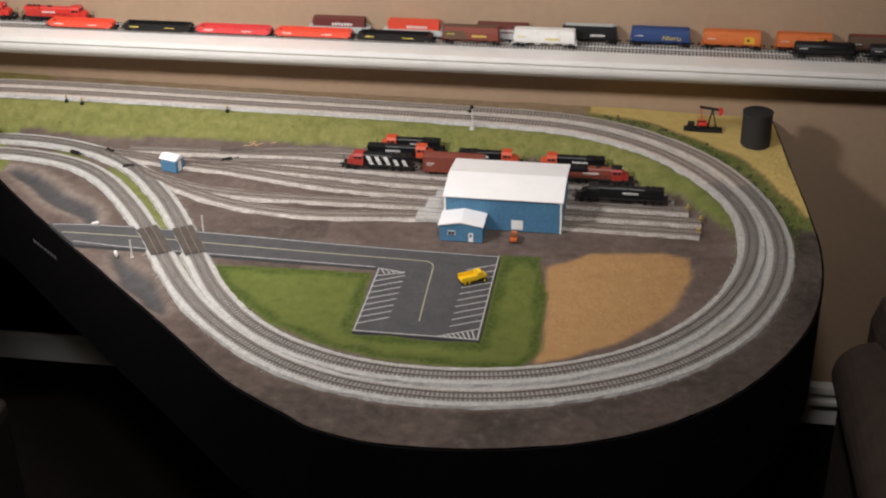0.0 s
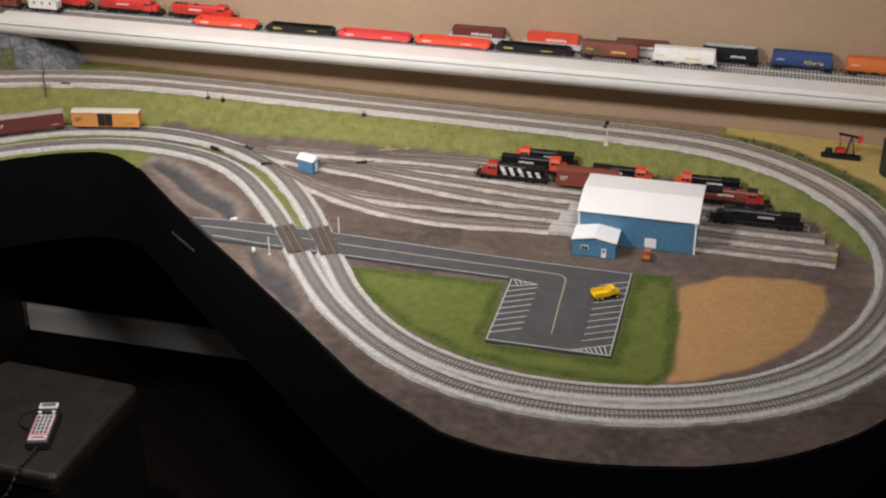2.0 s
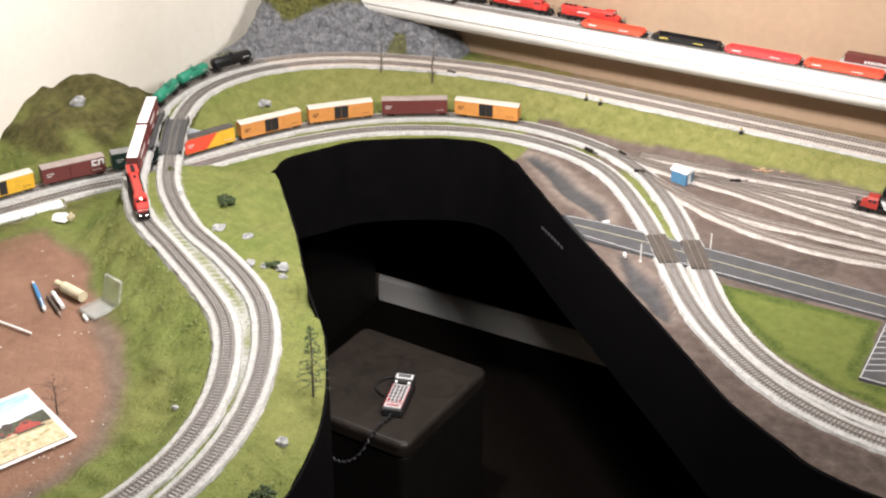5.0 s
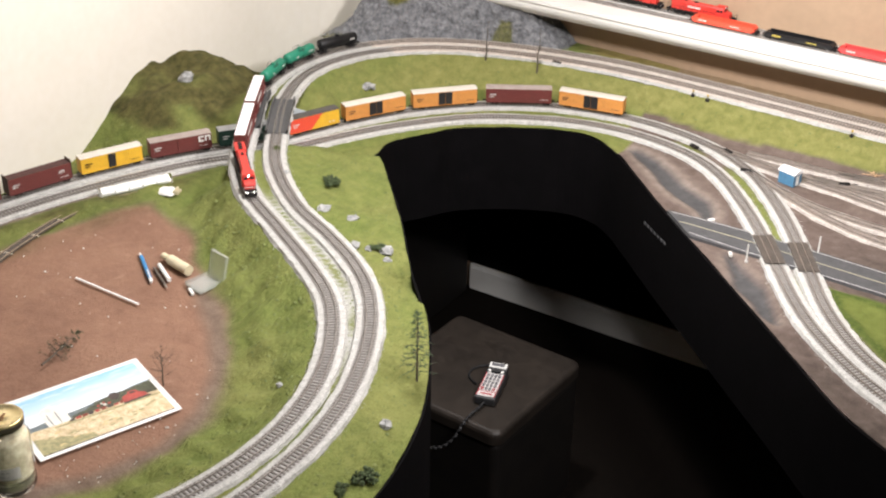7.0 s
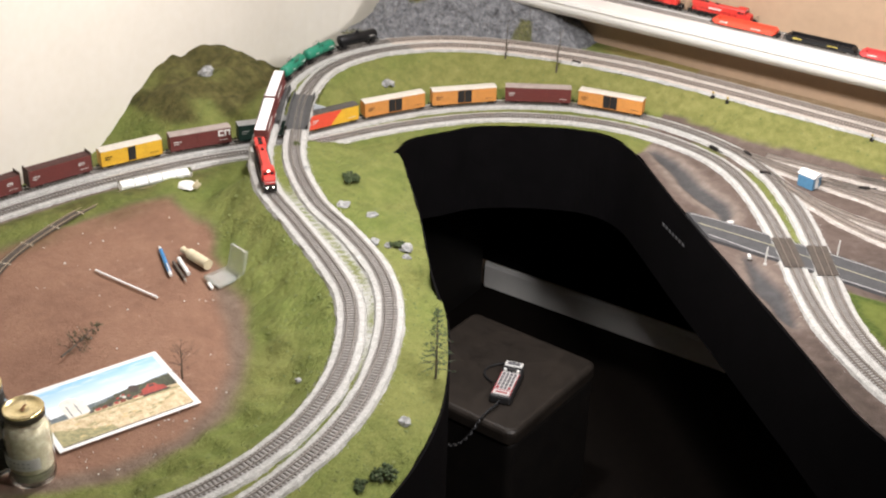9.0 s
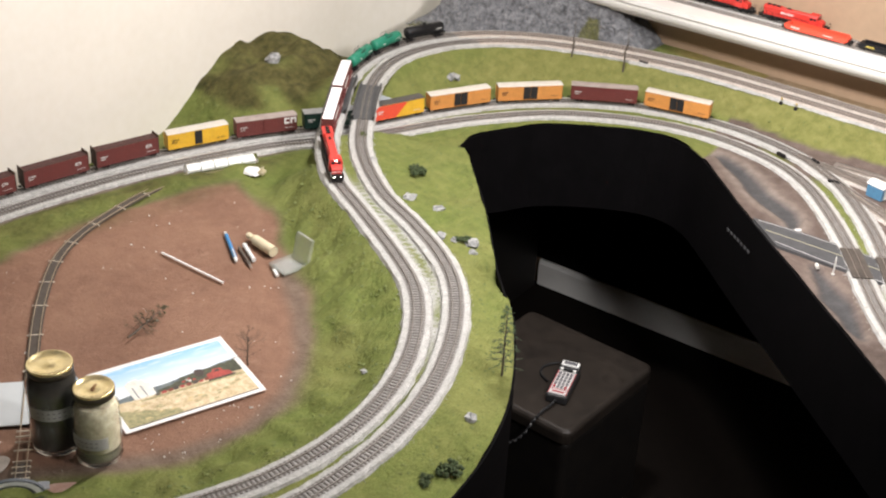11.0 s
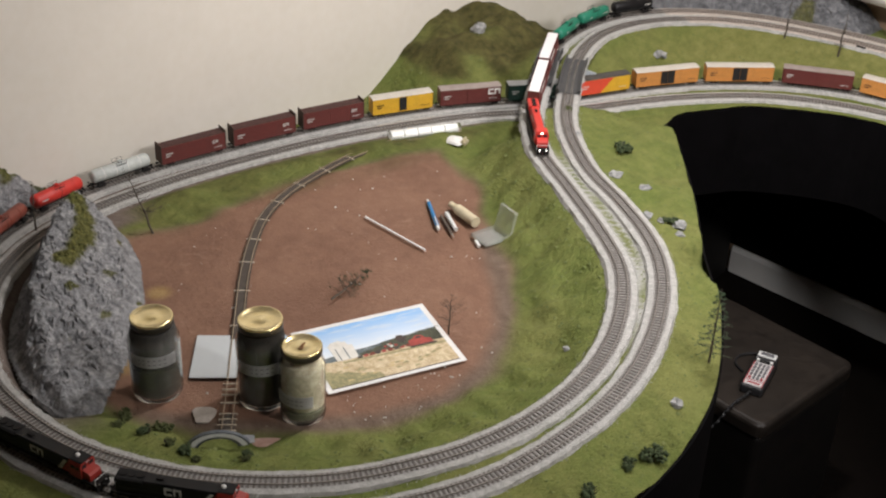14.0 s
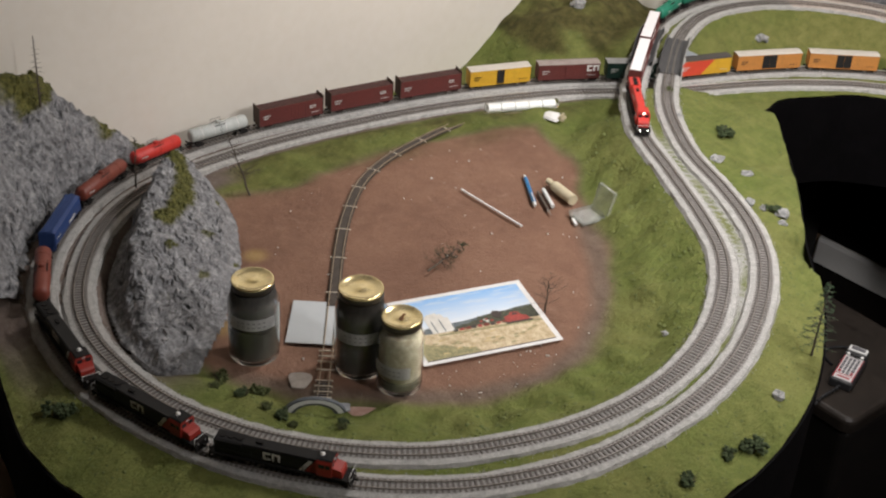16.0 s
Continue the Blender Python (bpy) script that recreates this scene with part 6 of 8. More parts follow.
rock_patch("cliff", "tall grey plaster rock face along the cream wall", WALL_X, -2.10, 0.545, 1.2, west_rise,
           lambda p, h, o: smooth01(0.205, 0.225, h) * smooth01(0.80, 0.83, p[:, 1]) + smooth01(0.07, 0.08, h) * smooth01(1.0, 1.05, p[:, 1]) * smooth01(-2.72, -2.75, p[:, 0]) + smooth01(0.9, 1.1, wob(p, 40, 72)) * 0.7, crag=0.016)


def corner_rise(p):
    d, z = near(line_a, p)
    out = ~inside(line_a[:, :2], p) & (p[:, 1] > 2.98) & (p[:, 0] < -1.9)
    s = np.minimum(d - 0.038, (-1.915 - p[:, 0]) * 0.6)
    s = np.minimum(s, (p[:, 0] + 2.585) * 0.9)
    s = np.minimum(s, (p[:, 1] - 2.985 - 0.25 * (p[:, 0] + 2.8)) * 0.6)
    rise = np.minimum(0.03 * smooth01(0, 0.012, s) + 0.19 * smooth01(0.0, 0.095, s), np.maximum(0.0, (-1.922 - p[:, 0]) * 0.85)) * smooth01(-2.60, -2.47, p[:, 0]) + 0.055 * np.exp(-(((p[:, 0] + 2.38) / 0.10) ** 2)) * smooth01(0.02, 0.16, s)
    return np.where(out & (s > 0), 0.082 + rise, np.where(out & (s > -0.014), 0.070, -0.02))


rock_patch("rock_mountain", "grey plaster rock mountain with a mossy top in the room corner", WALL_X, -1.9, 2.98, WALL_Y, corner_rise,
           lambda p, h, o: smooth01(0.215, 0.235, h + 0.05 * np.exp(-(((p[:, 0] + 2.40) / 0.05) ** 2)) + 0.010 * wob(p, 24, 61)) * smooth01(-2.08, -2.16, p[:, 0]) + 0.8 * smooth01(0.7, 0.9, wob(p, 30, 62)) * (h < 0.14), crag=0.013, material=rock_dimmed, base=0.082)


# ---- plants ----
bush_mat = mat("bush_foliage", (0.026, 0.044, 0.016), (0.062, 0.084, 0.030), 160, 0.95, bump=0.6, bscale=900, fine=0.6)
pale_bush = mat("olive_foliage", (0.050, 0.065, 0.018), (0.085, 0.095, 0.030), 160, 0.95, bump=0.6, bscale=900, fine=0.6)
bark = mat("dead_bark", (0.060, 0.048, 0.036), (0.10, 0.082, 0.062), 90, 0.9, fine=0.5)
needle = mat("needle_green", (0.045, 0.080, 0.040), (0.075, 0.115, 0.060), 150, 0.95)
stone_mat = mat("pale_grey_stone", (0.17, 0.175, 0.175), (0.40, 0.40, 0.39), 90, 0.85, bump=0.7, bscale=300, fine=0.6)


def clump(bm, c, r, rng):
    """A ragged little tuft: a squashed, shaken ball of 20 faces."""
    res = bmesh.ops.create_icosphere(bm, subdivisions=1, radius=r)
    for v in res["verts"]:
        v.co = Vector((v.co.x * rng.uniform(0.6, 1.4), v.co.y * rng.uniform(0.6, 1.4), v.co.z * rng.uniform(0.5, 1.2))) + Vector(c)


def bush(x, y, r, label, seed, material=bush_mat, group="bushes"):
    rng = random.Random(seed)
    z = height_at(x, y)
    t = thing("bush", label, "bush", pose(x, y, z), group=group)
    bm = bmesh.new()
    for k in range(10):
        a = rng.uniform(0, 6.28)
        add_cyl(bm, (0, 0, -0.003), (math.cos(a) * r * 0.7, math.sin(a) * r * 0.7, r * rng.uniform(0.4, 0.9)), 0.0008, 0.0003, seg=5)
    part("stems", bm, bark, t)
    for lobe in range(4):
        bm = bmesh.new()
        lx, ly = rng.uniform(-0.65, 0.65) * r, rng.uniform(-0.65, 0.65) * r
        for k in range(34):
            a, b, q = rng.uniform(0, 6.28), rng.uniform(0, 1), rng.uniform(0.35, 1.0)
            rad = r * 0.62 * q
            clump(bm, (lx + rad * math.cos(a) * math.cos(b), ly + rad * math.sin(a) * math.cos(b), r * 0.25 + rad * math.sin(b)), r * rng.uniform(0.09, 0.19), rng)
        part("foliage", bm, material, t)
    return t


for i, (x, y, r, lb) in enumerate([(-1.94, 0.768, 0.013, "low olive bush at the rock's foot"), (-1.885, 0.792, 0.014, "dark lichen bush at the rock's foot"), (-1.815, 0.842, 0.011, "low olive bush behind the portal"), (-1.752, 0.800, 0.010, "low olive bush between the portal and the track"), (-1.700, 0.862, 0.010, "low olive bush beside the portal"),
                                   (-1.935, 2.205, 0.024, "dark green lichen bush on the turf"), (-1.216, 1.359, 0.024, "dark green lichen bush near the table edge"), (-1.232, 1.318, 0.015, "small dark green lichen bush by a larger one"),
                                   (-1.232, 1.208, 0.018, "dark green lichen bush near the table edge"), (-1.648, 2.000, 0.017, "small dark bush beside a grey stone"), (-2.152, 2.262, 0.016, "small olive bush below the bridge"),
                                   (-1.79, 0.807, 0.015, "dark lichen bush beside the arched portal"), (-1.715, 0.882, 0.013, "dark lichen bush beside the arched portal"), (-2.03, 0.515, 0.026, "flat dark bush on the front turf"),
                                   (-1.90, 0.83, 0.018, "low olive bush at the rock's foot"), (-1.97, 0.80, 0.015, "low olive bush at the rock's foot"), (-1.83, 0.80, 0.013, "low olive bush by the track")]):
    bush(x, y, r, lb, 100 + i, pale_bush if "olive" in lb else bush_mat)


def twig_tree(m, name, label, h, seed, needles=0, spread=0.32, lean=0.05, material=bark, level=3):
    """A bare tree: a tapered trunk and side twigs; with needles, short green sprays along the twigs."""
    rng = random.Random(seed)
    t = thing(name, label, "tree", m)
    bm = bmesh.new()
    pts = [Vector((0, 0, -0.004))]
    for k in range(1, 9):
        pts.append(Vector((rng.uniform(-1, 1) * h * 0.02 + lean * h * k / 8, rng.uniform(-1, 1) * h * 0.02, h * k / 8)))
    r0 = h * 0.020
    for k in range(8):
        add_cyl(bm, pts[k], pts[k + 1], r0 * (1 - k / 9), r0 * (1 - (k + 1) / 9), seg=6)
    part("trunk", bm, material, t)
    limbs, sprays = bmesh.new(), bmesh.new()
    n = 46 if needles else 26
    for k in range(n):
        f = rng.uniform(0.18, 0.98)
        i = min(7, int(f * 8))
        p = pts[i].lerp(pts[i + 1], f * 8 - i)
        a = rng.uniform(0, 6.28)
        ln = h * spread * (1.05 - f) * rng.uniform(0.5, 1.0) + h * 0.03
        up = rng.uniform(-0.1, 0.35) if needles else rng.uniform(0.3, 1.0)
        q = p + Vector((math.cos(a) * ln, math.sin(a) * ln, ln * up))
        add_cyl(limbs, p, q, r0 * 0.28, r0 * 0.08, seg=4)
        for j in range(level):
            g = rng.uniform(0.3, 0.95)
            s = p.lerp(q, g)
            b = a + rng.uniform(-1.2, 1.2)
            e = s + Vector((math.cos(b), math.sin(b), rng.uniform(-0.2, 0.8))) * ln * 0.4
            add_cyl(limbs, s, e, r0 * 0.12, r0 * 0.05, seg=3)
            if needles:
                for w in range(needles):
                    c = s.lerp(e, rng.uniform(0, 1))
                    d = Vector((rng.uniform(-1, 1), rng.uniform(-1, 1), rng.uniform(-0.5, 0.8))) * 0.0042
                    add_cyl(sprays, c, c + d, 0.0005, 0.0002, seg=3)
    tagged(part("twigs", limbs, material, t), "thin bare twigs", kind="stuff")
    if needles:
        tagged(part("needles", sprays, needle, t), "sparse green needles", kind="stuff")
    else:
        sprays.free()
    return t


def spruce(m, name, label, h, seed, reach=0.24, needles=9, material=bark):
    """A thin spruce: straight tapered trunk, near-level branches shortening upward, needles along them."""
    rng = random.Random(seed)
    t = thing(name, label, "tree", m)
    part("trunk", cyl((0, 0, -0.004), (0.01 * h, 0, h), h * 0.016, h * 0.003, seg=7), material, t)
    limbs, sprays = bmesh.new(), bmesh.new()
    for k in range(58):
        f = 0.14 + 0.84 * (k + rng.random()) / 58
        a = k * 2.4 + rng.uniform(-0.4, 0.4)
        ln = h * reach * (1.04 - f) ** 0.8 * rng.uniform(0.55, 1.0) + h * 0.012
        p = Vector((0.01 * h * f, 0, h * f))
        q = p + Vector((math.cos(a) * ln, math.sin(a) * ln, ln * rng.uniform(-0.30, 0.12)))
        add_cyl(limbs, p, q, h * 0.0042, h * 0.0014, seg=4)
        for w in range(needles):
            c = p.lerp(q, rng.uniform(0.25, 1.0))
            d = Vector((rng.uniform(-1, 1), rng.uniform(-1, 1), rng.uniform(-0.7, 0.4))) * 0.0052
            add_cyl(sprays, c, c + d, 0.0007, 0.0002, seg=3)
    tagged(part("twigs", limbs, material, t), "thin level branches", kind="stuff")
    if needles:
        tagged(part("needles", sprays, needle, t), "sparse green needles", kind="stuff")
    else:
        sprays.free()
    return t


spruce(pose(-1.299, 1.646, height_at(-1.299, 1.646)), "conifer", "thin sparse green conifer at the table edge", 0.165, 5, reach=0.29, needles=13)
twig_tree(pose(-2.475, 1.222, 1.0, 0, 0, 199), "dead_tree", "bare dead tree beside the rock outcrop", 0.135, 6, spread=0.42, lean=0.42)
twig_tree(pose(-1.756, 1.42, 1.0), "dead_tree", "bare brown dead tree by the photo print", 0.095, 7, spread=0.50, level=5)
spruce(pose(-2.722, 0.874, 1.222), "dead_tree", "tall dead spruce with short bare twigs on the rock face", 0.155, 8, reach=0.16, needles=0)
twig_tree(pose(-2.550, 0.985, 1.07), "dead_tree", "slim bare tree rising from the rock outcrop", 0.120, 9, spread=0.16, lean=0.08)
twig_tree(pose(-1.995, 1.325, 1.010, 0, 84, 100), "conifer", "sparse green tree lying on the red earth", 0.125, 10, needles=3, spread=0.30)
for x, y, hgt, sd in ((-2.06, 3.145, 0.125, 11), (-1.90, 3.178, 0.145, 12)):
    twig_tree(pose(x, y, height_at(x, y)), "dead_tree", "tall thin bare trunk on the grassy bank", hgt, sd, spread=0.07, level=1)


def stone(x, y, r, seed, label="pale grey craggy stone lying on turf", flat=0.7):
    rng = random.Random(seed)
    bm = bmesh.new()
    bmesh.ops.create_icosphere(bm, subdivisions=2, radius=r)
    for v in bm.verts:
        d = noise.noise_vector(v.co * (1.5 / r) + Vector((seed, 0, 0)))
        v.co = Vector((v.co.x * rng.uniform(0.9, 1.1), v.co.y * 0.8, v.co.z * flat)) + d * r * 0.55
    ob = part("stone", bm, stone_mat)
    ob.matrix_world = pose(x, y, height_at(x, y) + r * flat * 0.35, 0, 0, seed * 40)
    return tagged(ob, label, "stone", "stones")


for i, (x, y, r) in enumerate([(-1.690, 1.976, 0.014), (-1.624, 2.003, 0.018), (-1.857, 2.078, 0.017), (-1.772, 2.078, 0.015), (-1.262, 1.490, 0.014), (-1.532, 1.512, 0.009), (-2.045, 2.170, 0.012), (-2.10, 2.205, 0.010),
                               (-2.285, 2.850, 0.022), (-2.655, 2.470, 0.027), (-1.66, 1.985, 0.010), (-1.60, 1.975, 0.010)]):
    stone(x, y, r, 3 + i, flat=0.35 if i in (2, 3, 8) else 0.6)

tuft_mat = mat("turf_tufts", (0.092, 0.120, 0.034), (0.170, 0.190, 0.060), 30, 0.95, fine=0.4)
rng = np.random.RandomState(8)
tv, tf = [], []
pick = rng.permutation(len(gxy))
taken = 0
d_track = np.minimum(near(line_a, gxy)[0], near(line_b, gxy)[0])
d_rim = to_edge(outline, gxy)[0]
steepness = np.where(gzz > 1.008, 1.0, 0.35)
for i in pick:
    if m_grass[i] < 0.6 or d_track[i] < 0.031 or rng.rand() > steepness[i] or m_lot[i] > 0.3 or d_rim[i] < 0.012 or m_hill[i] > 0.45 or (m_bank[i] > 0.4 and rng.rand() > 0.3):
        continue
    x, y, z = gxy[i][0] + rng.uniform(-0.005, 0.005), gxy[i][1] + rng.uniform(-0.005, 0.005), gzz[i]
    r, hgt = rng.uniform(0.0025, 0.0060), rng.uniform(0.0008, 0.0020)
    b = len(tv)
    a0 = rng.uniform(0, 6.28)
    for k in range(5):
        rr = r * rng.uniform(0.6, 1.2)
        tv.append((x + rr * math.cos(a0 + k * 1.257), y + rr * math.sin(a0 + k * 1.257), z - 0.0015))
    tv.append((x + rng.uniform(-1, 1) * r * 0.5, y + rng.uniform(-1, 1) * r * 0.5, z + hgt))
    tf += [(b + k, b + (k + 1) % 5, b + 5) for k in range(5)]
    taken += 1
    if taken >= 3200:
        break
tagged(raw("turf_tufts", tv, tf, tuft_mat), "ragged olive turf tufts over the scenery", "grass", kind="stuff")

# ---- shelf stock ----
def bare_track(name, x0, x1, y, z, label):
    t = thing(name, label, "railway track", kind="structure")
    v, f = [], []
    for k in range(int((x1 - x0) / 0.0092)):
        x = x0 + k * 0.0092
        b = len(v)
        for h in (0.0, 0.0016):
            v += [(x, y - 0.015, z + h), (x + 0.0036, y - 0.015, z + h), (x + 0.0036, y + 0.015, z + h), (x, y + 0.015, z + h)]
        f += [tuple(b + q for q in fc) for fc in ((4, 5, 6, 7), (0, 1, 5, 4), (1, 2, 6, 5), (2, 3, 7, 6), (3, 0, 4, 7))]
    tagged(raw("ties", v, f, mat("grey_ties", (0.12, 0.114, 0.106), (0.18, 0.172, 0.16), 70, 0.8), t), "grey plastic ties", kind="stuff")
    for s in (-1, 1):
        part("rail", box(x0, x1, y + s * 0.00875 - 0.0008, y + s * 0.00875 + 0.0008, z + 0.0016, z + 0.0038), rail_steel, t)


YF, YR = 3.384, 3.427
bare_track("shelf_track", -2.30, 3.0, YF, SHELF_Z, "bare display track along the shelf front")
bare_track("shelf_track", -2.30, 3.0, YR, SHELF_Z, "bare display track along the shelf back")
SR = SHELF_Z + 0.0038


def front(x0, x1, y=YF):
    k = 1.015
    a, b = 0.186 + (x0 - 0.186) * k, 0.186 + (x1 - 0.186) * k
    return pose((a + b) / 2, y, SR), b - a


SS = "cars on the shelf"
for x0, x1, c, lt, lb in ((-1.484, -1.287, orange_red, decal_white, "orange-red well car"), (-1.266, -1.062, black_c, decal_yellow, "black well car with yellow lettering"), (-1.056, -0.840, paint("rose_red", (0.62, 0.05, 0.05)), decal_white, "faded red well car"),
                          (-0.836, -0.618, orange_red, decal_white, "orange-red well car"), (-0.610, -0.400, black_c, decal_yellow, "black well car with yellow lettering")):
    m, L = front(x0, x1)
    well_car(m, "well_car", lb + " on the white shelf", L - 0.014, c, lt, group=SS)
m, L = front(-0.385, -0.215)
hopper(m, "hopper_car", "brown, red and yellow covered hopper on the shelf", L, oxide, brown_c, SS, decal_yellow, half=brown_c)
m, L = front(-0.198, -0.016)
hopper(m, "hopper_car", "white covered hopper on the shelf", L, white_c, white_c, SS, decal_yellow)
for x0, x1 in ((0.517, 0.686), (0.700, 0.868), (0.882, 1.05)):
    m, L = front(x0, x1)
    tank_car(m, "tank_car", "black tank car on the shelf", L, black_c, SS)
for x0, x1, c in ((-0.748, -0.583, maroon), (-0.542, -0.380, orange_red), (-0.302, -0.142, maroon)):
    m, L = front(x0, x1, YR)
    well_car(m, "well_car", "pale grey well car loaded with a container", L, grey_c, group=SS)
    container(m @ Matrix.Translation((0, 0, 0.0140)), "container", ("maroon" if c == maroon else "red") + " corrugated container in a well car", L - 0.026, c, group="shelf containers")
for x0, x1, c, rf, lt, pt, wd, lb in ((-0.076, 0.088, black_c, grey_c, decal_white, None, "", "dark covered hopper with a pale roof"), (0.104, 0.276, blue_c, blue_c, decal_white, None, "Alberta", "blue covered hopper with yellow lettering"),
                                      (0.289, 0.457, hopper_orange, hopper_orange, decal_white, yellow_c, "", "orange covered hopper with a yellow panel"), (0.474, 0.634, hopper_orange, hopper_orange, decal_white, yellow_c, "", "orange covered hopper with a yellow panel"),
                                      (0.652, 0.82, brown_c, oxide, decal_white, None, "", "brown covered hopper with a red roof")):
    m, L = front(x0, x1, YR)
    hopper(m, "hopper_car", lb + " on the shelf", L, c, rf, SS, lt, patch=pt, word=wd)
for x0, x1 in ((-1.581, -1.366), (-1.806, -1.593), (-2.03, -1.818)):
    m, L = front(x0, x1, YR)
    loco(m, "diesel_locomotive", "bright red diesel locomotive standing on the shelf", L, bright_red, bright_red, None, "shelf locomotives")


def caboose(m, label, body, L=0.125):
    t = thing("caboose", label, "caboose", m, group="cabooses")
    a = L / 2 - 0.007
    part("body", box(-a + 0.010, a - 0.010, -0.0155, 0.0155, 0.011, 0.037, 0.0006), body, t)
    part("roof", prism([(-0.0172, 0.0368), (0.0172, 0.0368), (0.010, 0.0395), (-0.010, 0.0395)], -a, a, "x"), body, t)
    part("cupola", box(-0.014, 0.014, -0.0135, 0.0135, 0.039, 0.050, 0.0008), body, t)
    part("floor", box(-a, a, -0.016, 0.016, 0.0095, 0.0115), BLACK, t)
    for s in (-1, 1):
        for x in (-0.026, 0.0, 0.026):
            part("pane", box(x - 0.003, x + 0.003, s * 0.0155 - 0.0004, s * 0.0155 + 0.0004, 0.025, 0.032), dark_glass, t)
        part("end_rail", add_cyl(add_cyl(cyl((s * a, -0.015, 0.011), (s * a, -0.015, 0.037), 0.0005, seg=5), (s * a, 0.015, 0.011), (s * a, 0.015, 0.037), 0.0005, seg=5), (s * a, -0.015, 0.022), (s * a, 0.015, 0.022), 0.0005, seg=5), BLACK, t)
        truck(t, s * (a - 0.018))
    return t


m = pose(-2.225, YR, SR)
hopper(m, "hopper_car", "pale grey covered hopper at the end of the shelf", 0.150, grey_c, grey_c, SS)
caboose(pose(-1.985, YF, SR), "white caboose with a cupola on the shelf", white_c)
caboose(pose(-2.115, YF, SR), "dark red caboose on the shelf's end", oxide)

# ---- yard stock ----
YS = "yard locomotives"


def in_yard(x0, x1, y, sign=1):
    return pose((x0 + x1) / 2, y, 0.999 + RAIL, 0, 0, 0 if sign > 0 else 180), x1 - x0


yard_track7 = spline([(-0.95, 3.128), (-0.75, 3.165), (-0.5, 3.176), (-0.2, 3.172)])
track("yard_track", yard_track7 + np.array([0, 0, -0.001]), "yard track in grey ballast below the grassy bank", ballast=0.025, group="yard tracks", stone=(yard_ballast, yard_bed))
red_end = paint("end_orange", (0.56, 0.075, 0.025))
m, L = in_yard(-0.605, -0.405, 3.071, -1)
loco(m, "diesel_locomotive", "black diesel with white zebra stripes and red cab in yard", L, black_c, cab_red, None, YS, stripes=True)
m, L = in_yard(-0.392, -0.222, 3.066)
boxcar(m, "boxcar", "oxide red boxcar standing behind the shed", L, oxide, oxide, None, 1, group=YS)
m, L = in_yard(-0.560, -0.352, 3.130, 1)
loco(m, "diesel_locomotive", "black diesel with an orange nose in the yard", L, black_c, red_end, None, YS)
m, L = in_yard(-0.318, -0.128, 3.124, 1)
loco(m, "diesel_locomotive", "black diesel with an orange nose behind the shed", L, black_c, red_end, None, YS)
m, L = in_yard(-0.112, 0.088, 3.120, -1)
loco(m, "diesel_locomotive", "black diesel with an orange nose behind the shed", L, black_c, red_end, None, YS)
m, L = in_yard(-0.54, -0.345, 3.177, -1)
loco(m, "diesel_locomotive", "black diesel with an orange nose below the bank", L, black_c, red_end, None, YS)
m, L = in_yard(-0.03, 0.155, 3.062, 1)
loco(m, "diesel_locomotive", "oxide red and black diesel at the yard's end", L, oxide, cab_red, None, YS, roofc=black_c)
m, L = in_yard(0.004, 0.240, 2.962, -1)
loco(m, "diesel_locomotive", "plain black diesel standing beside the shed", L, black_c, black_c, None, YS)

bumper_yellow = paint("bumper_yellow", (0.50, 0.34, 0.03))
for key in ("t1", "t2", "t3"):
    e = yard_lines[key][-1]
    b = thing("bumper", "yellow bumping post at the track's end", "buffer stop", pose(e[0] - 0.004, e[1], 0.999 + RAIL) @ Matrix.Diagonal((0.75, 0.75, 0.75, 1.0)), group="bumpers")
    for s in (-1, 1):
        part("leg", cyl((-0.006, s * 0.009, -0.002), (0.002, s * 0.004, 0.011), 0.0010, seg=6), bumper_yellow, b)
        part("brace", cyl((0.009, s * 0.009, -0.002), (0.002, s * 0.004, 0.011), 0.0010, seg=6), bumper_yellow, b)
    part("beam", box(-0.001, 0.004, -0.009, 0.009, 0.008, 0.0125, 0.0006), bumper_yellow, b)

# ---- yard vehicles and trackside things ----
truck_yellow = paint("truck_yellow", (0.78, 0.50, 0.01))
dt = thing("dump_truck", "bright yellow dump truck parked in the lot", "truck", pose(-0.184, 2.543, RZ, 0, 0, 30))
part("chassis", box(-0.030, 0.030, -0.009, 0.009, 0.006, 0.010, 0.0005), BLACK, dt)
bm = bmesh.new()
add_box(bm, -0.030, 0.008, -0.0125, 0.0125, 0.010, 0.012)
for s in (-1, 1):
    add_box(bm, -0.030, 0.008, s * 0.0125 - 0.0012, s * 0.0125 + 0.0012, 0.010, 0.021, 0.0004)
add_box(bm, 0.006, 0.009, -0.0125, 0.0125, 0.010, 0.024, 0.0004)
part("dump_body", bm, truck_yellow, dt)
part("cab", box(0.010, 0.020, -0.0105, 0.0105, 0.010, 0.027, 0.0012), truck_yellow, dt)
part("hood", box(0.019, 0.031, -0.0090, 0.0090, 0.009, 0.017, 0.0012), truck_yellow, dt)
part("windscreen", box(0.0198, 0.0205, -0.0085, 0.0085, 0.019, 0.0255), dark_glass, dt)
for x in (-0.022, -0.012, 0.024):
    for s in (-1, 1):
        w = part("wheel", cyl((x, s * 0.0085, 0.0055), (x, s * 0.0125, 0.0055), 0.0055, seg=14), BLACK, dt)
        part("rim", cyl((x, s * 0.0125, 0.0055), (x, s * 0.0128, 0.0055), 0.0028, seg=10), truck_yellow, w)
pk = thing("pickup_truck", "small orange and brown truck before the shed door", "truck", pose(-0.117, 2.752, 0.999, 0, 0, -88))
part("body", box(-0.020, 0.020, -0.0085, 0.0085, 0.005, 0.011, 0.001), paint("truck_orange", (0.50, 0.12, 0.025)), pk)
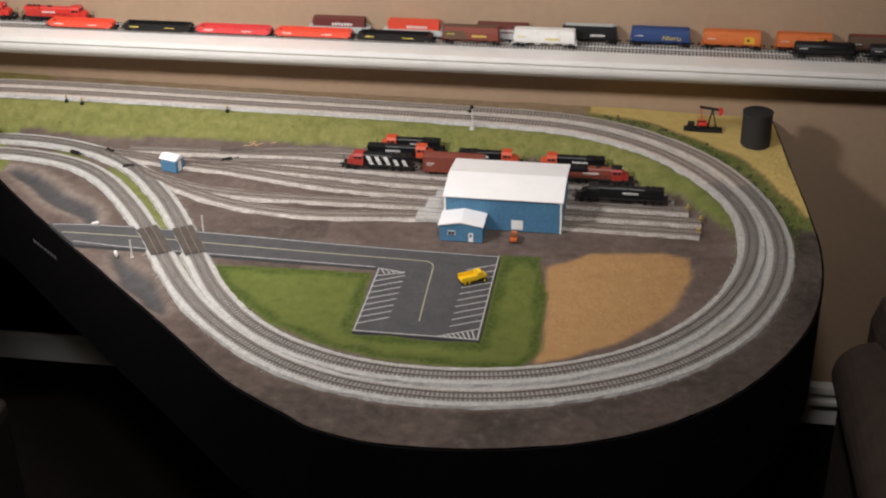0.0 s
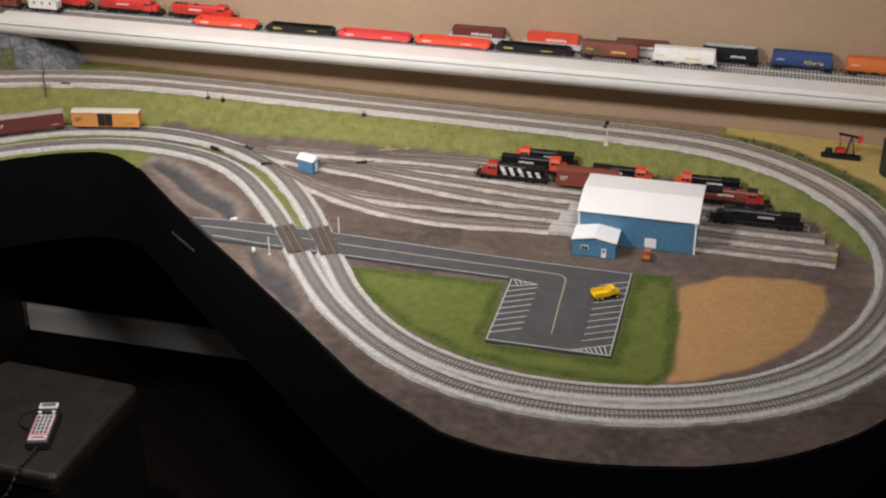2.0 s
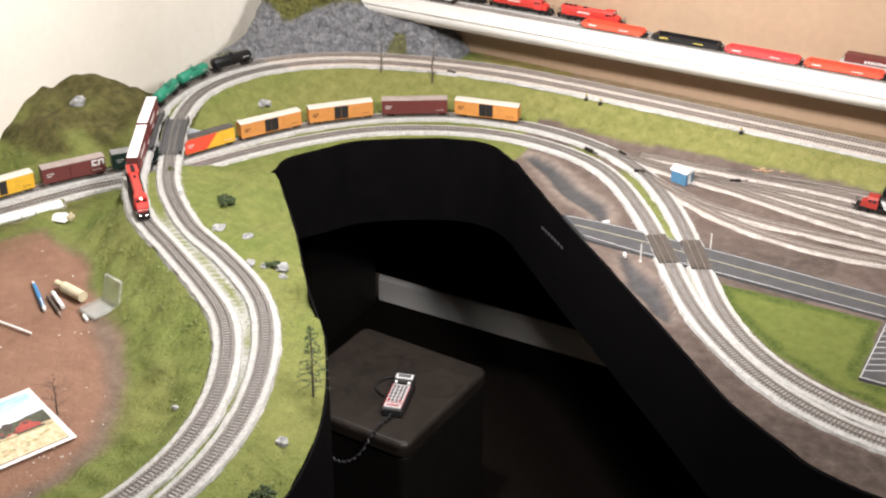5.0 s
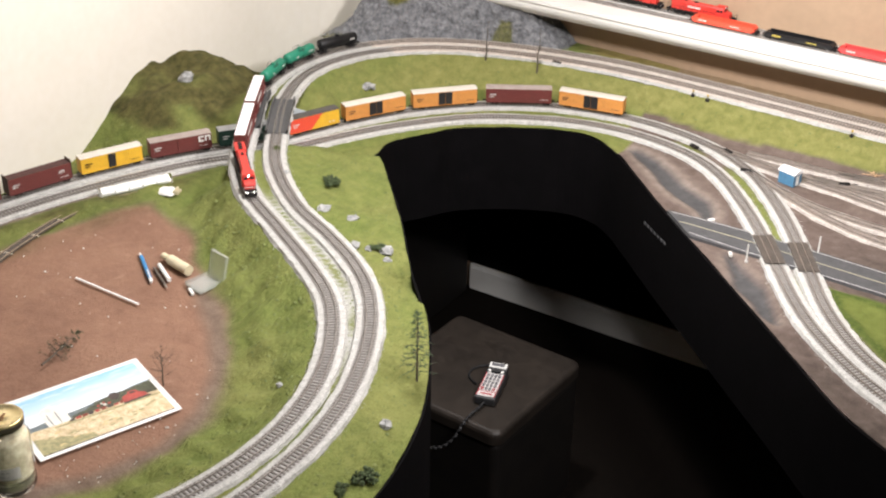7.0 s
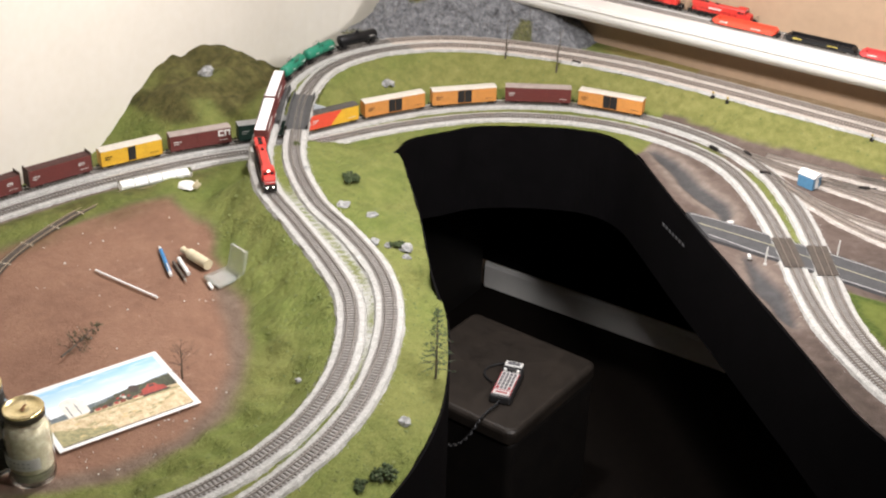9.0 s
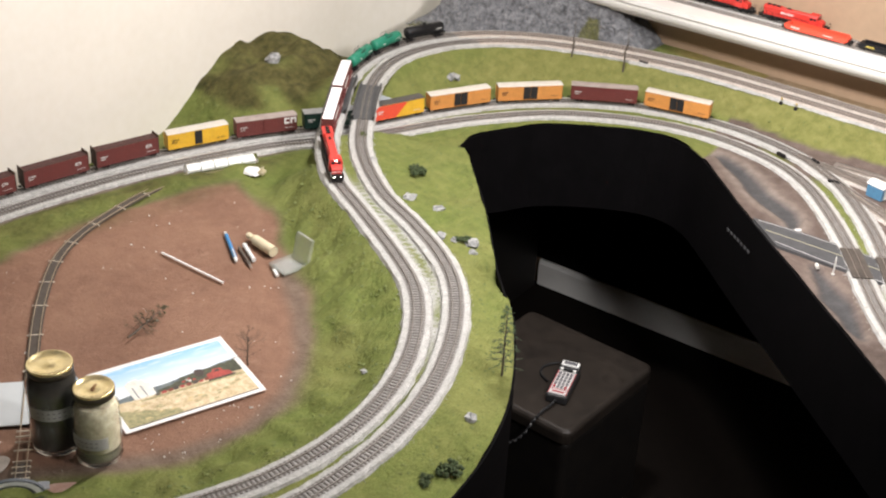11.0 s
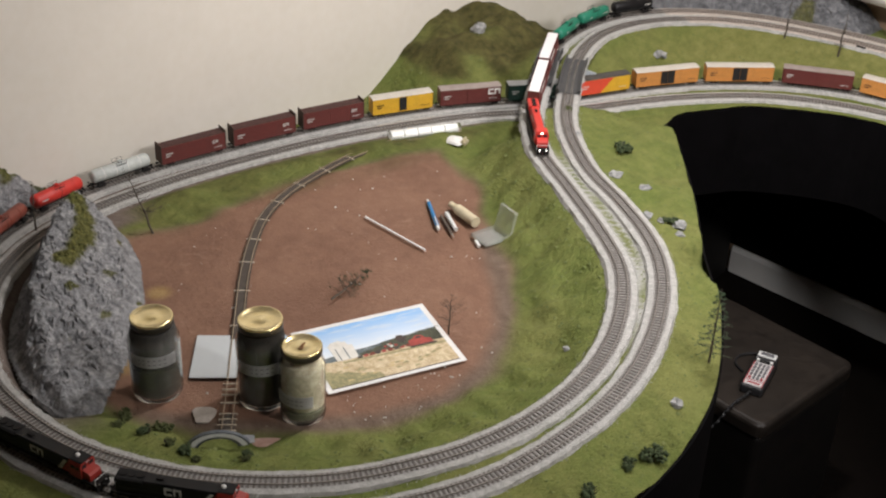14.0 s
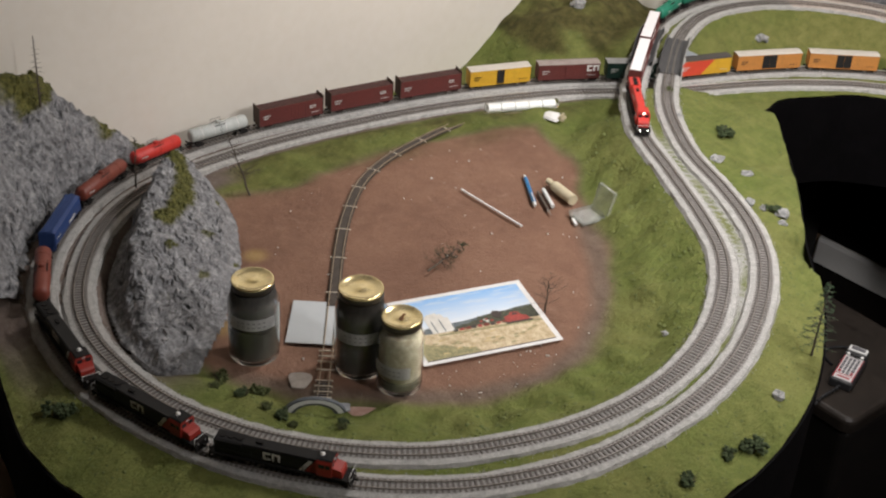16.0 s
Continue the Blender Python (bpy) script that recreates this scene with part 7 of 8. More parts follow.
part("cab", box(-0.004, 0.009, -0.0078, 0.0078, 0.011, 0.018, 0.0014), paint("truck_brown", (0.20, 0.07, 0.03)), pk)
part("load", box(-0.018, -0.006, -0.0065, 0.0065, 0.011, 0.0145, 0.0006), hopper_orange, pk)
for x in (-0.013, 0.013):
    for s in (-1, 1):
        part("wheel", cyl((x, s * 0.0070, 0.0042), (x, s * 0.0092, 0.0042), 0.0042, seg=12), BLACK, pk)
white_post = mat("white_post_plastic", (0.62, 0.61, 0.58), (0.52, 0.51, 0.48), 60, 0.6)
for x, y in ((-0.979, 2.556), (-0.852, 2.691)):
    g = thing("crossing_post", "white round post beside the road crossing", "post", pose(x, y, 0.997), group="crossing posts")
    part("shaft", cyl((0, 0, 0), (0, 0, 0.046), 0.0019, 0.0017, seg=10), white_post, g)
    part("foot", cyl((0, 0, 0), (0, 0, 0.003), 0.004, seg=10), white_post, g)
for x, y, rz in ((-1.128, 2.700, 40), (-1.022, 2.565, 120)):
    c = thing("culvert", "white culvert pipe end beside the road ditch", "culvert", pose(x, y, 0.996, 0, 0, rz), group="culverts")
    bm = cyl((-0.008, 0, 0.0035), (0.008, 0, 0.0035), 0.0042, seg=14)
    part("pipe", bm, white_post, c)


def signal(x, y, h, label, white=True, lamp_side=-1):
    z = height_at(x, y)
    s = thing("signal", label, "railway signal", pose(x, y, z), group="signals")
    body = white_post if white else BLACK
    part("base", box(-0.006, 0.006, -0.005, 0.005, 0, 0.006, 0.0006), body, s)
    part("mast", cyl((0, 0, 0.005), (0, 0, h), 0.0012, seg=8), body, s)
    part("target", cyl((0.0, -0.004, h - 0.004), (0.0, -0.0015, h - 0.004), 0.0055, seg=14), BLACK, s)
    part("target", cyl((-0.005, -0.004, h - 0.015), (-0.005, -0.0015, h - 0.015), 0.0050, seg=14), BLACK, s)
    part("ladder", box(0.0018, 0.0022, -0.0018, 0.0018, 0.004, h - 0.004), body, s)
    return s


signal(-0.287, 3.246, 0.070, "white trackside signal mast with black targets")
for x, y in ((-0.966, 3.262), (-1.385, 3.258), (-1.432, 3.262)):
    z = height_at(x, y)
    s = thing("switch_stand", "small dark switch stand with a yellow target", "switch stand", pose(x, y, z), group="switch stands")
    part("base", box(-0.005, 0.005, -0.004, 0.004, -0.002, 0.006, 0.0005), BLACK, s)
    part("rod", cyl((0, 0, 0.005), (0, 0, 0.018), 0.0008, seg=6), BLACK, s)
    part("target", box(-0.0028, 0.0028, -0.0005, 0.0005, 0.013, 0.019, 0.0003), bumper_yellow, s)
for x, y, rz in ((-1.335, 3.068, -20), (-1.245, 3.090, -30), (-1.16, 3.005, 15), (-0.915, 3.075, 35), (-1.86, 3.228, 5)):
    s = thing("switch_machine", "dark switch machine lying across the track", "switch machine", pose(x, y, 1.0 if y < 3.2 else height_at(x, y), 0, 0, rz), group="switch machines")
    part("case", box(-0.014, 0.014, -0.004, 0.004, 0.002, 0.010, 0.001), BLACK, s)
    part("throw_bar", box(0.012, 0.034, -0.0012, 0.0012, 0.004, 0.0060), BLACK, s)

scrap = mat("scrap_timber", (0.42, 0.26, 0.14), (0.58, 0.40, 0.24), 80, 0.85)
rr = random.Random(4)
for k in range(11):
    b = part("scrap_plank", box(-0.012, 0.012, -0.0012, 0.0012, 0, 0.0016, 0.0002), scrap)
    b.matrix_world = pose(-0.86 + rr.uniform(-0.05, 0.05), 3.186 + rr.uniform(-0.012, 0.010), 1.001 + 0.0016 * (k % 4), rr.uniform(-4, 4), rr.uniform(-4, 4), rr.uniform(0, 180))
    tagged(b, "loose pale timber scrap beside the yard", "plank", "timber scraps")

pj = thing("pump_jack", "black oil pump jack with red arms on yellow board", "pump jack", pose(0.317, 3.336, height_at(0.317, 3.336)))
part("base", add_box(box(-0.050, 0.050, -0.013, 0.013, 0, 0.005, 0.0006), -0.050, 0.050, -0.010, 0.010, 0.005, 0.008), BLACK, pj)
for s in (-1, 1):
    part("post_leg", cyl((0.010, s * 0.010, 0.006), (0.022, s * 0.002, 0.062), 0.0016, seg=6), BLACK, pj)
    part("post_leg", cyl((0.034, s * 0.010, 0.006), (0.022, s * 0.002, 0.062), 0.0016, seg=6), BLACK, pj)
    part("pitman", cyl((-0.008, s * 0.006, 0.064), (-0.004, s * 0.006, 0.024), 0.0014, seg=6), bright_red, pj, "red pitman arm")
    part("crank", box(-0.014, 0.010, s * 0.009 - 0.0016, s * 0.009 + 0.0016, 0.017, 0.027, 0.002), bright_red, pj, "red crank weight")
part("walking_beam", prism([(-0.012, 0.064), (0.040, 0.058), (0.040, 0.063), (-0.012, 0.070)], -0.0025, 0.0025, "y"), BLACK, pj)
part("horse_head", prism([(0.038, 0.044), (0.046, 0.046), (0.050, 0.060), (0.046, 0.067), (0.038, 0.065)], -0.003, 0.003, "y"), bright_red, pj, "red horse head")
part("gearbox", box(-0.016, 0.006, -0.007, 0.007, 0.008, 0.026, 0.003), BLACK, pj)
part("motor", add_cyl(box(-0.042, -0.022, -0.007, 0.007, 0.008, 0.014, 0.001), (-0.040, 0, 0.018), (-0.022, 0, 0.018), 0.0075, seg=14), BLACK, pj)
ot = thing("oil_tank", "tall matt black oil storage tank on yellow board", "tank", pose(0.451, 3.280, height_at(0.451, 3.280)))
tank_paint = paint("tank_black", (0.018, 0.018, 0.018), 0.6)
part("shell", cyl((0, 0, -0.002), (0, 0, 0.090), 0.0380, seg=48), tank_paint, ot)
for z in (0.022, 0.046, 0.070):
    part("seam", cyl((0, 0, z - 0.0004), (0, 0, z + 0.0004), 0.0383, seg=48), tank_paint, ot)
part("roof", add_cyl(cyl((0, 0, 0.090), (0, 0, 0.0935), 0.0388, 0.001, seg=48), (0, 0, 0.0885), (0, 0, 0.0902), 0.0389, seg=48), tank_paint, ot)

# shrubs along the edge of the yellow board
rs = random.Random(31)
bm = bmesh.new()
for (x0, y0), (x1, y1) in zip([(0.06, 3.375), (0.20, 3.325), (0.345, 3.205), (0.43, 3.08), (0.49, 2.965)], [(0.20, 3.325), (0.345, 3.205), (0.43, 3.08), (0.49, 2.965), (0.535, 2.85)]):
    for k in range(34):
        f = rs.random()
        x, y = x0 + (x1 - x0) * f + rs.gauss(-0.006, 0.010), y0 + (y1 - y0) * f + rs.gauss(-0.006, 0.010)
        clump(bm, (x, min(y, 3.43), height_at(x, y) + 0.001), rs.uniform(0.002, 0.0055), rs)
tagged(part("shrub_row", bm, pale_bush), "low olive shrubs along the edge of the yellow board", "shrubs", kind="stuff")

# ---- loose things on the red earth ----
glass = bpy.data.materials.new("clear_glass")
glass.use_nodes = True
gb = glass.node_tree.nodes["Principled BSDF"]
gb.inputs["Base Color"].default_value = (0.93, 0.96, 0.94, 1)
gb.inputs["Transmission Weight"].default_value = 1.0
gb.inputs["Roughness"].default_value = 0.03
gb.inputs["IOR"].default_value = 1.45
gold = mat("gold_lid_metal", (0.76, 0.62, 0.30), (0.88, 0.76, 0.46), 40, 0.24, metal=0.85, bump=0.06, bscale=25, fine=0.08)
paper = mat("white_paper", (0.78, 0.77, 0.75), (0.72, 0.71, 0.69), 30, 0.7, fine=0.05)
grey_label = mat("grey_label", (0.50, 0.50, 0.49), (0.64, 0.64, 0.63), 30, 0.7)
foam_dark = mat("dark_ground_foam", (0.022, 0.019, 0.015), (0.040, 0.035, 0.027), 160, 0.95, bump=1.0, bscale=900, fine=0.6)
foam_green = mat("green_ground_foam", (0.070, 0.066, 0.040), (0.11, 0.104, 0.066), 160, 0.95, bump=1.0, bscale=900, fine=0.6)
foam_murk = mat("murky_green_foam", (0.026, 0.025, 0.018), (0.042, 0.040, 0.029), 160, 0.95, bump=1.0, bscale=900, fine=0.6)
foam_grey = mat("grey_dusty_foam", (0.040, 0.038, 0.034), (0.062, 0.058, 0.051), 120, 0.95, bump=0.6, bscale=700, fine=0.4)
foam_tan = mat("tan_ground_foam", (0.25, 0.215, 0.135), (0.56, 0.50, 0.37), 42, 0.95, bump=1.0, bscale=900, fine=0.6)


def jar(x, y, h, r, fills, label, turn, lid_mark=False, label_z=0.45, neck=0.80):
    """A glass jar with a screw lid, its filling in layers and a paper label."""
    t = thing("glass_jar", label, "jar", pose(x, y, 1.0005, 0, 0, turn), group="storage jars")
    n = r * neck
    outer = [(0.0, 0.001), (r * 0.78, 0.001), (r * 0.86, 0.0), (r * 0.97, 0.003), (r, 0.010), (r, 0.016), (r, h * 0.40), (r, h * 0.66), (r, h * 0.70), (r * 0.985, h * 0.76), (n * 1.02, h * 0.86), (n, h * 0.90), (n, h * 0.955)]
    inner = [(0.0, 0.0075), (r * 0.80, 0.0075), (r * 0.92, 0.009), (r - 0.0022, 0.014), (r - 0.0022, 0.020)] + [(q - 0.0022, z) for q, z in outer[6:]]
    part("glass", lathe(outer + inner[::-1], 40), glass, t, smooth=True).visible_shadow = False
    z = 0.0082
    for k, (top, m) in enumerate(fills):
        q = r - 0.0030
        pr = [(0.0, z), (q * 0.80, z), (q * 0.94, z + 0.0018), (q, z + 0.007), (q, min(top, h * 0.72)), (q * 0.9 if top > h * 0.75 else q * 0.98, top), (0.0, top + 0.001)]
        part("filling", lathe(pr, 32), m, t)
        z = top + 0.0015
    lid = part("lid_rim", lathe([(n + 0.001, h - 0.016), (n + 0.0028, h - 0.0155), (n + 0.0032, h - 0.0045), (n + 0.0028, h - 0.0040), (n - 0.001, h - 0.0040)], 40), mat("dark_lid_side", (0.030, 0.024, 0.018), (0.05, 0.04, 0.03), 60, 0.5), t, "dark lid rim", smooth=True)
    part("lid_top", lathe([(n + 0.0030, h - 0.0042), (n + 0.0032, h - 0.0020), (n + 0.0020, h - 0.0002), (n - 0.0005, h), (n - 0.0025, h - 0.0022), (0.011, h - 0.0026), (0.0095, h - 0.0018), (0.0, h - 0.0018)], 40), gold, t, "gold lid top", smooth=True)
    if lid_mark:
        part("lid_mark", add_box(box(-0.010, 0.007, -0.0022, 0.0022, h - 0.0018, h - 0.0012), 0.001, 0.010, -0.001, 0.006, h - 0.0018, h - 0.0012), mat("lid_scrawl", (0.20, 0.09, 0.03)), lid)
    seg, a0, a1 = 14, -0.95, 0.95
    bm = bmesh.new()
    rows = []
    for zz in (h * label_z, h * label_z + 0.024):
        rows.append([bm.verts.new(((r + 0.0006) * math.cos(a0 + (a1 - a0) * k / seg), (r + 0.0006) * math.sin(a0 + (a1 - a0) * k / seg), zz)) for k in range(seg + 1)])
    for k in range(seg):
        bm.faces.new((rows[0][k], rows[0][k + 1], rows[1][k + 1], rows[1][k]))
    bmesh.ops.solidify(bm, geom=list(bm.faces), thickness=-0.0003)
    lb = part("label", bm, grey_label, t, "pale paper label")
    bm = bmesh.new()
    for row in range(2):
        for k in range(6):
            a = -0.55 + k * 0.2
            add_box(bm, r + 0.0008, r + 0.0011, -0.0026, 0.0026, h * label_z + 0.006 + row * 0.009, h * label_z + 0.0085 + row * 0.009, m=Matrix.Rotation(a, 4, "Z"))
    part("label_print", bm, mat("grey_print", (0.32, 0.32, 0.32), None, 60, 0.8), lb)
    return t


jar(-1.995, 0.893, 0.166, 0.0470, [(0.070, foam_murk), (0.146, foam_grey)], "tall glass jar of dusty grey-green foam with a gold lid", -38, label_z=0.50, neck=0.76)
jar(-1.845, 1.020, 0.176, 0.0470, [(0.158, foam_dark)], "tall glass jar of nearly black foam with a gold lid", -42, label_z=0.46)
jar(-1.759, 1.042, 0.152, 0.0418, [(0.026, foam_green), (0.122, foam_tan)], "glass jar of tan and green foam with a gold lid", -70, True, label_z=0.28)

# the photo print lies flat, a landscape with a white border
def print_sky():
    """Printed sky: pale at the horizon, blue above, with thin streaks of cloud."""
    m = bpy.data.materials.new("print_sky")
    m.use_nodes = True
    nt = m.node_tree
    tc = nt.nodes.new("ShaderNodeTexCoord")
    sep = nt.nodes.new("ShaderNodeSeparateXYZ")
    nt.links.new(tc.outputs["Object"], sep.inputs[0])
    up = node(nt, "ShaderNodeMapRange", From_Min=0.10, From_Max=0.205)
    nt.links.new(sep.outputs["Y"], up.inputs["Value"])
    r = nt.nodes.new("ShaderNodeValToRGB")
    r.color_ramp.elements[0].color, r.color_ramp.elements[1].color = (0.82, 0.87, 0.91, 1), (0.20, 0.46, 0.82, 1)
    nt.links.new(up.outputs["Result"], r.inputs["Fac"])
    mp = nt.nodes.new("ShaderNodeMapping")
    mp.inputs["Scale"].default_value = (9, 42, 1)
    mp.inputs["Rotation"].default_value = (0, 0, 0.12)
    nt.links.new(tc.outputs["Object"], mp.inputs["Vector"])
    n = node(nt, "ShaderNodeTexNoise", Scale=1.6, Detail=6.0, Roughness=0.6)
    nt.links.new(mp.outputs["Vector"], n.inputs["Vector"])
    cl = node(nt, "ShaderNodeMapRange", From_Min=0.50, From_Max=0.72, To_Max=0.8)
    nt.links.new(n.outputs["Fac"], cl.inputs["Value"])
    x = nt.nodes.new("ShaderNodeMix")
    x.data_type = "RGBA"
    x.inputs[7].default_value = (0.78, 0.80, 0.82, 1)
    nt.links.new(cl.outputs["Result"], x.inputs[0])
    nt.links.new(r.outputs["Color"], x.inputs[6])
    bsdf = nt.nodes["Principled BSDF"]
    nt.links.new(x.outputs[2], bsdf.inputs["Base Color"])
    bsdf.inputs["Roughness"].default_value = 0.35
    return m


sky_m = print_sky()
wood_m = mat("print_woods", (0.030, 0.036, 0.026), (0.10, 0.105, 0.065), 160, 0.35, fine=0.8)
hill_m = mat("print_far_hill", (0.10, 0.13, 0.15), (0.17, 0.20, 0.20), 60, 0.35)
field_m = mat("print_field", (0.44, 0.33, 0.18), (0.72, 0.61, 0.42), 70, 0.35, fine=0.8)
scrub_m = mat("print_scrub", (0.20, 0.20, 0.10), (0.42, 0.37, 0.20), 120, 0.35, fine=0.7)
PH_W, PH_H = 0.285, 0.212
ang = math.degrees(math.atan2(1.445 - 1.182, -1.866 + 1.966))
ph = thing("photo_print", "glossy landscape photo print with a white border, lying flat", "photo", pose(-1.767, 1.111, 1.0025, 0, 0, ang))
part("sheet", box(0, PH_W, 0, PH_H, 0, 0.0005), paper, ph)
B = 0.011
zt = 0.0007


def print_piece(name, poly, m, k):
    part(name, prism(poly, 0.0005, zt + 0.00012 * k, "z"), m, ph)


rng = random.Random(17)


def ridge_line(x0, x1, y0, y1, rough, n):
    return [(x0 + (x1 - x0) * k / n, y0 + (y1 - y0) * k / n + rng.uniform(-rough, rough)) for k in range(n + 1)]


W_, H_ = PH_W - B, PH_H - B
print_piece("printed_sky", [(B, 0.095), (W_, 0.110), (W_, H_), (B, H_)], sky_m, 0)
print_piece("printed_far_hill", [(B, 0.090), (W_, 0.090)] + ridge_line(W_, B, 0.127, 0.104, 0.002, 14), hill_m, 1)
print_piece("printed_wood_edge", [(0.10, 0.086), (W_, 0.084)] + ridge_line(W_, 0.155, 0.124, 0.116, 0.0025, 16) + ridge_line(0.150, 0.10, 0.108, 0.096, 0.002, 5), wood_m, 2)
print_piece("printed_field", [(B, B), (W_, B)] + ridge_line(W_, B, 0.086, 0.090, 0.0015, 16), field_m, 3)
print_piece("printed_scrub", [(B, B), (0.120, B)] + ridge_line(0.115, B, 0.026, 0.064, 0.004, 9), scrub_m, 4)
print_piece("printed_roadbed", [(0.060, 0.078), (W_, 0.070), (W_, 0.076), (0.060, 0.083)], scrub_m, 4)
elev = mat("print_pale_tower", (0.66, 0.64, 0.58), (0.78, 0.76, 0.71), 60, 0.35, fine=0.4)
print_piece("printed_tower", [(0.052, 0.088), (0.096, 0.087), (0.098, 0.132), (0.090, 0.133), (0.088, 0.146), (0.080, 0.147), (0.078, 0.152), (0.060, 0.150), (0.050, 0.140)], elev, 5)
for k in range(2):
    x = 0.060 + 0.0170 * k
    print_piece("printed_tower_shade", [(x, 0.090), (x + 0.0022, 0.090), (x + 0.0022, 0.128 + 0.003 * (k % 2)), (x, 0.127)], hill_m, 6)
shade = mat("print_dark", (0.035, 0.028, 0.026), (0.07, 0.05, 0.045), 200, 0.35)
car_red = mat("print_red", (0.44, 0.075, 0.060), (0.28, 0.045, 0.04), 130, 0.35, fine=0.6)
for k in range(9):
    x = 0.092 + 0.0128 * k
    w, hh = rng.uniform(0.009, 0.0125), rng.uniform(0.006, 0.011)
    print_piece("printed_car", [(x, 0.083), (x + w, 0.083), (x + w, 0.083 + hh), (x, 0.083 + hh * rng.uniform(0.7, 1.0))], (shade, car_red, oxide)[k % 3], 6)
print_piece("printed_smoke", [(0.185, 0.105), (0.196, 0.100), (0.205, 0.112), (0.200, 0.124), (0.189, 0.126), (0.183, 0.116)], shade, 6)
print_piece("printed_engine", [(0.202, 0.080), (0.252, 0.079), (0.250, 0.094), (0.240, 0.099), (0.236, 0.110), (0.222, 0.112), (0.216, 0.104), (0.204, 0.100)], car_red, 7)
print_piece("printed_engine_window", [(0.222, 0.102), (0.233, 0.101), (0.233, 0.107), (0.223, 0.108)], shade, 8)
print_piece("printed_engine_frame", [(0.200, 0.077), (0.256, 0.076), (0.256, 0.081), (0.200, 0.082)], shade, 8)
for k in range(5):
    x, y = rng.uniform(0.10, 0.18), rng.uniform(0.094, 0.102)
    print_piece("printed_hut", [(x, y), (x + 0.006, y), (x + 0.006, y + 0.006), (x, y + 0.005)], elev if k % 2 else car_red, 7)
for k in range(26):
    bx, by = rng.uniform(0.03, 0.25), rng.uniform(0.018, 0.066)
    print_piece("printed_tuft", [(bx, by), (bx + 0.014, by + 0.001), (bx + 0.010, by + rng.uniform(0.002, 0.006)), (bx + 0.003, by + 0.004)], scrub_m if k % 3 else mat("print_straw", (0.66, 0.52, 0.28), (0.5, 0.38, 0.18), 80, 0.35), 5)
print_piece("printed_edge", [(B, B - 0.0018), (W_, B - 0.0018), (W_, B), (B, B)], shade, 4)

card = thing("grey_card", "pale grey card square lying under the loose track", "card", pose(-1.985, 0.955, 1.001, 0, 0, 46.5))
part("sheet", box(0, 0.118, 0, 0.138, 0, 0.0016, 0.0003), mat("pale_grey_card", (0.52, 0.55, 0.56), (0.49, 0.52, 0.53), 8, 0.7, fine=0.06), card)

# loose flexible track
LOOSE = [(-1.772, 0.872, 1.004), (-1.858, 0.95, 1.004), (-1.935, 1.02, 1.0045), (-2.06, 1.132, 1.0045), (-2.186, 1.246, 1.004), (-2.283, 1.346, 1.004), (-2.361, 1.446, 1.004), (-2.41, 1.554, 1.004), (-2.436, 1.68, 1.004), (-2.447, 1.80, 1.004), (-2.435, 1.915, 1.005), (-2.40, 2.00, 1.006)]
loose = spline(LOOSE, step=0.008)
ft = thing("flexible_track", "loose dark flexible track curving over the red earth", "railway track")
sweep("tie_strip", loose[42:-10], [(-0.0125, -0.0035), (0.0125, -0.0035), (0.0125, -0.0012), (-0.0125, -0.0012)], mat("dark_tie_strip", (0.045, 0.035, 0.028), (0.075, 0.06, 0.048), 70, 0.8), ft)
for s in (-1, 1):
    sweep("rail", loose, [(s * 0.00875 - 0.0009, -0.001), (s * 0.00875 + 0.0009, -0.001), (s * 0.00875 + 0.0007, 0.0016), (s * 0.00875 - 0.0007, 0.0016)], mat("tarnished_rail", (0.34, 0.27, 0.19), (0.44, 0.36, 0.27), 60, 0.35, metal=0.6), ft)
dl_, sl_ = frames_of(loose)
gauge = mat("pale_tie", (0.52, 0.46, 0.36), (0.6, 0.54, 0.44), 60, 0.7)
for k in list(range(3, 14, 2)) + [17, 20, 22, 24, 48, 64, 78, 90, 101, 112, 124, 136, 147, 158]:
    if k < len(loose):
        c, d = loose[k], math.degrees(math.atan2(dl_[k][1], dl_[k][0]))
        b = part("tie", box(-0.0014, 0.0014, -0.0165, 0.0165, -0.0032, -0.0010), gauge, ft)
        b.matrix_local = pose(c[0], c[1], c[2], 0, 0, d)
for k in range(14):
    c, d = loose[k], math.degrees(math.atan2(dl_[k][1], dl_[k][0]))
    b = part("tie", box(-0.0016, 0.0016, -0.0135, 0.0135, -0.0034, -0.0012), tie_plastic, ft)
    b.matrix_local = pose(c[0], c[1], c[2] - 0.0003, 0, 0, d)

plastic = bpy.data.materials.new("clear_plastic")
plastic.use_nodes = True
pb = plastic.node_tree.nodes["Principled BSDF"]
pb.inputs["Base Color"].default_value = (0.90, 0.93, 0.90, 1)
pb.inputs["Transmission Weight"].default_value = 0.82
pb.inputs["Roughness"].default_value = 0.25
pb.inputs["IOR"].default_value = 1.2
tube = thing("clear_tube", "clear plastic tube of white track parts by the lower line", "tube", pose(-2.405, 2.005, 1.0165, 0, 0, 63))
part("shell", cyl((-0.095, 0, 0), (0.095, 0, 0), 0.0125, seg=20), glass, tube, smooth=False).visible_shadow = False
for k in range(5):
    part("sleeve", cyl((-0.09 + k * 0.036, 0, -0.0005), (-0.0565 + k * 0.036, 0, -0.0005), 0.0092, seg=14), white_plain, tube)
bag = thing("parts_bag", "crumpled white paper and cream clips on the red earth", "packaging", pose(-2.335, 2.045, 1.001, 0, 0, 20))
bm = bmesh.new()
bmesh.ops.create_icosphere(bm, subdivisions=2, radius=0.022)
for v in bm.verts:
    v.co = Vector((v.co.x * 1.2, v.co.y, max(0.0, v.co.z * 0.5))) + noise.noise_vector(v.co * 90) * 0.005
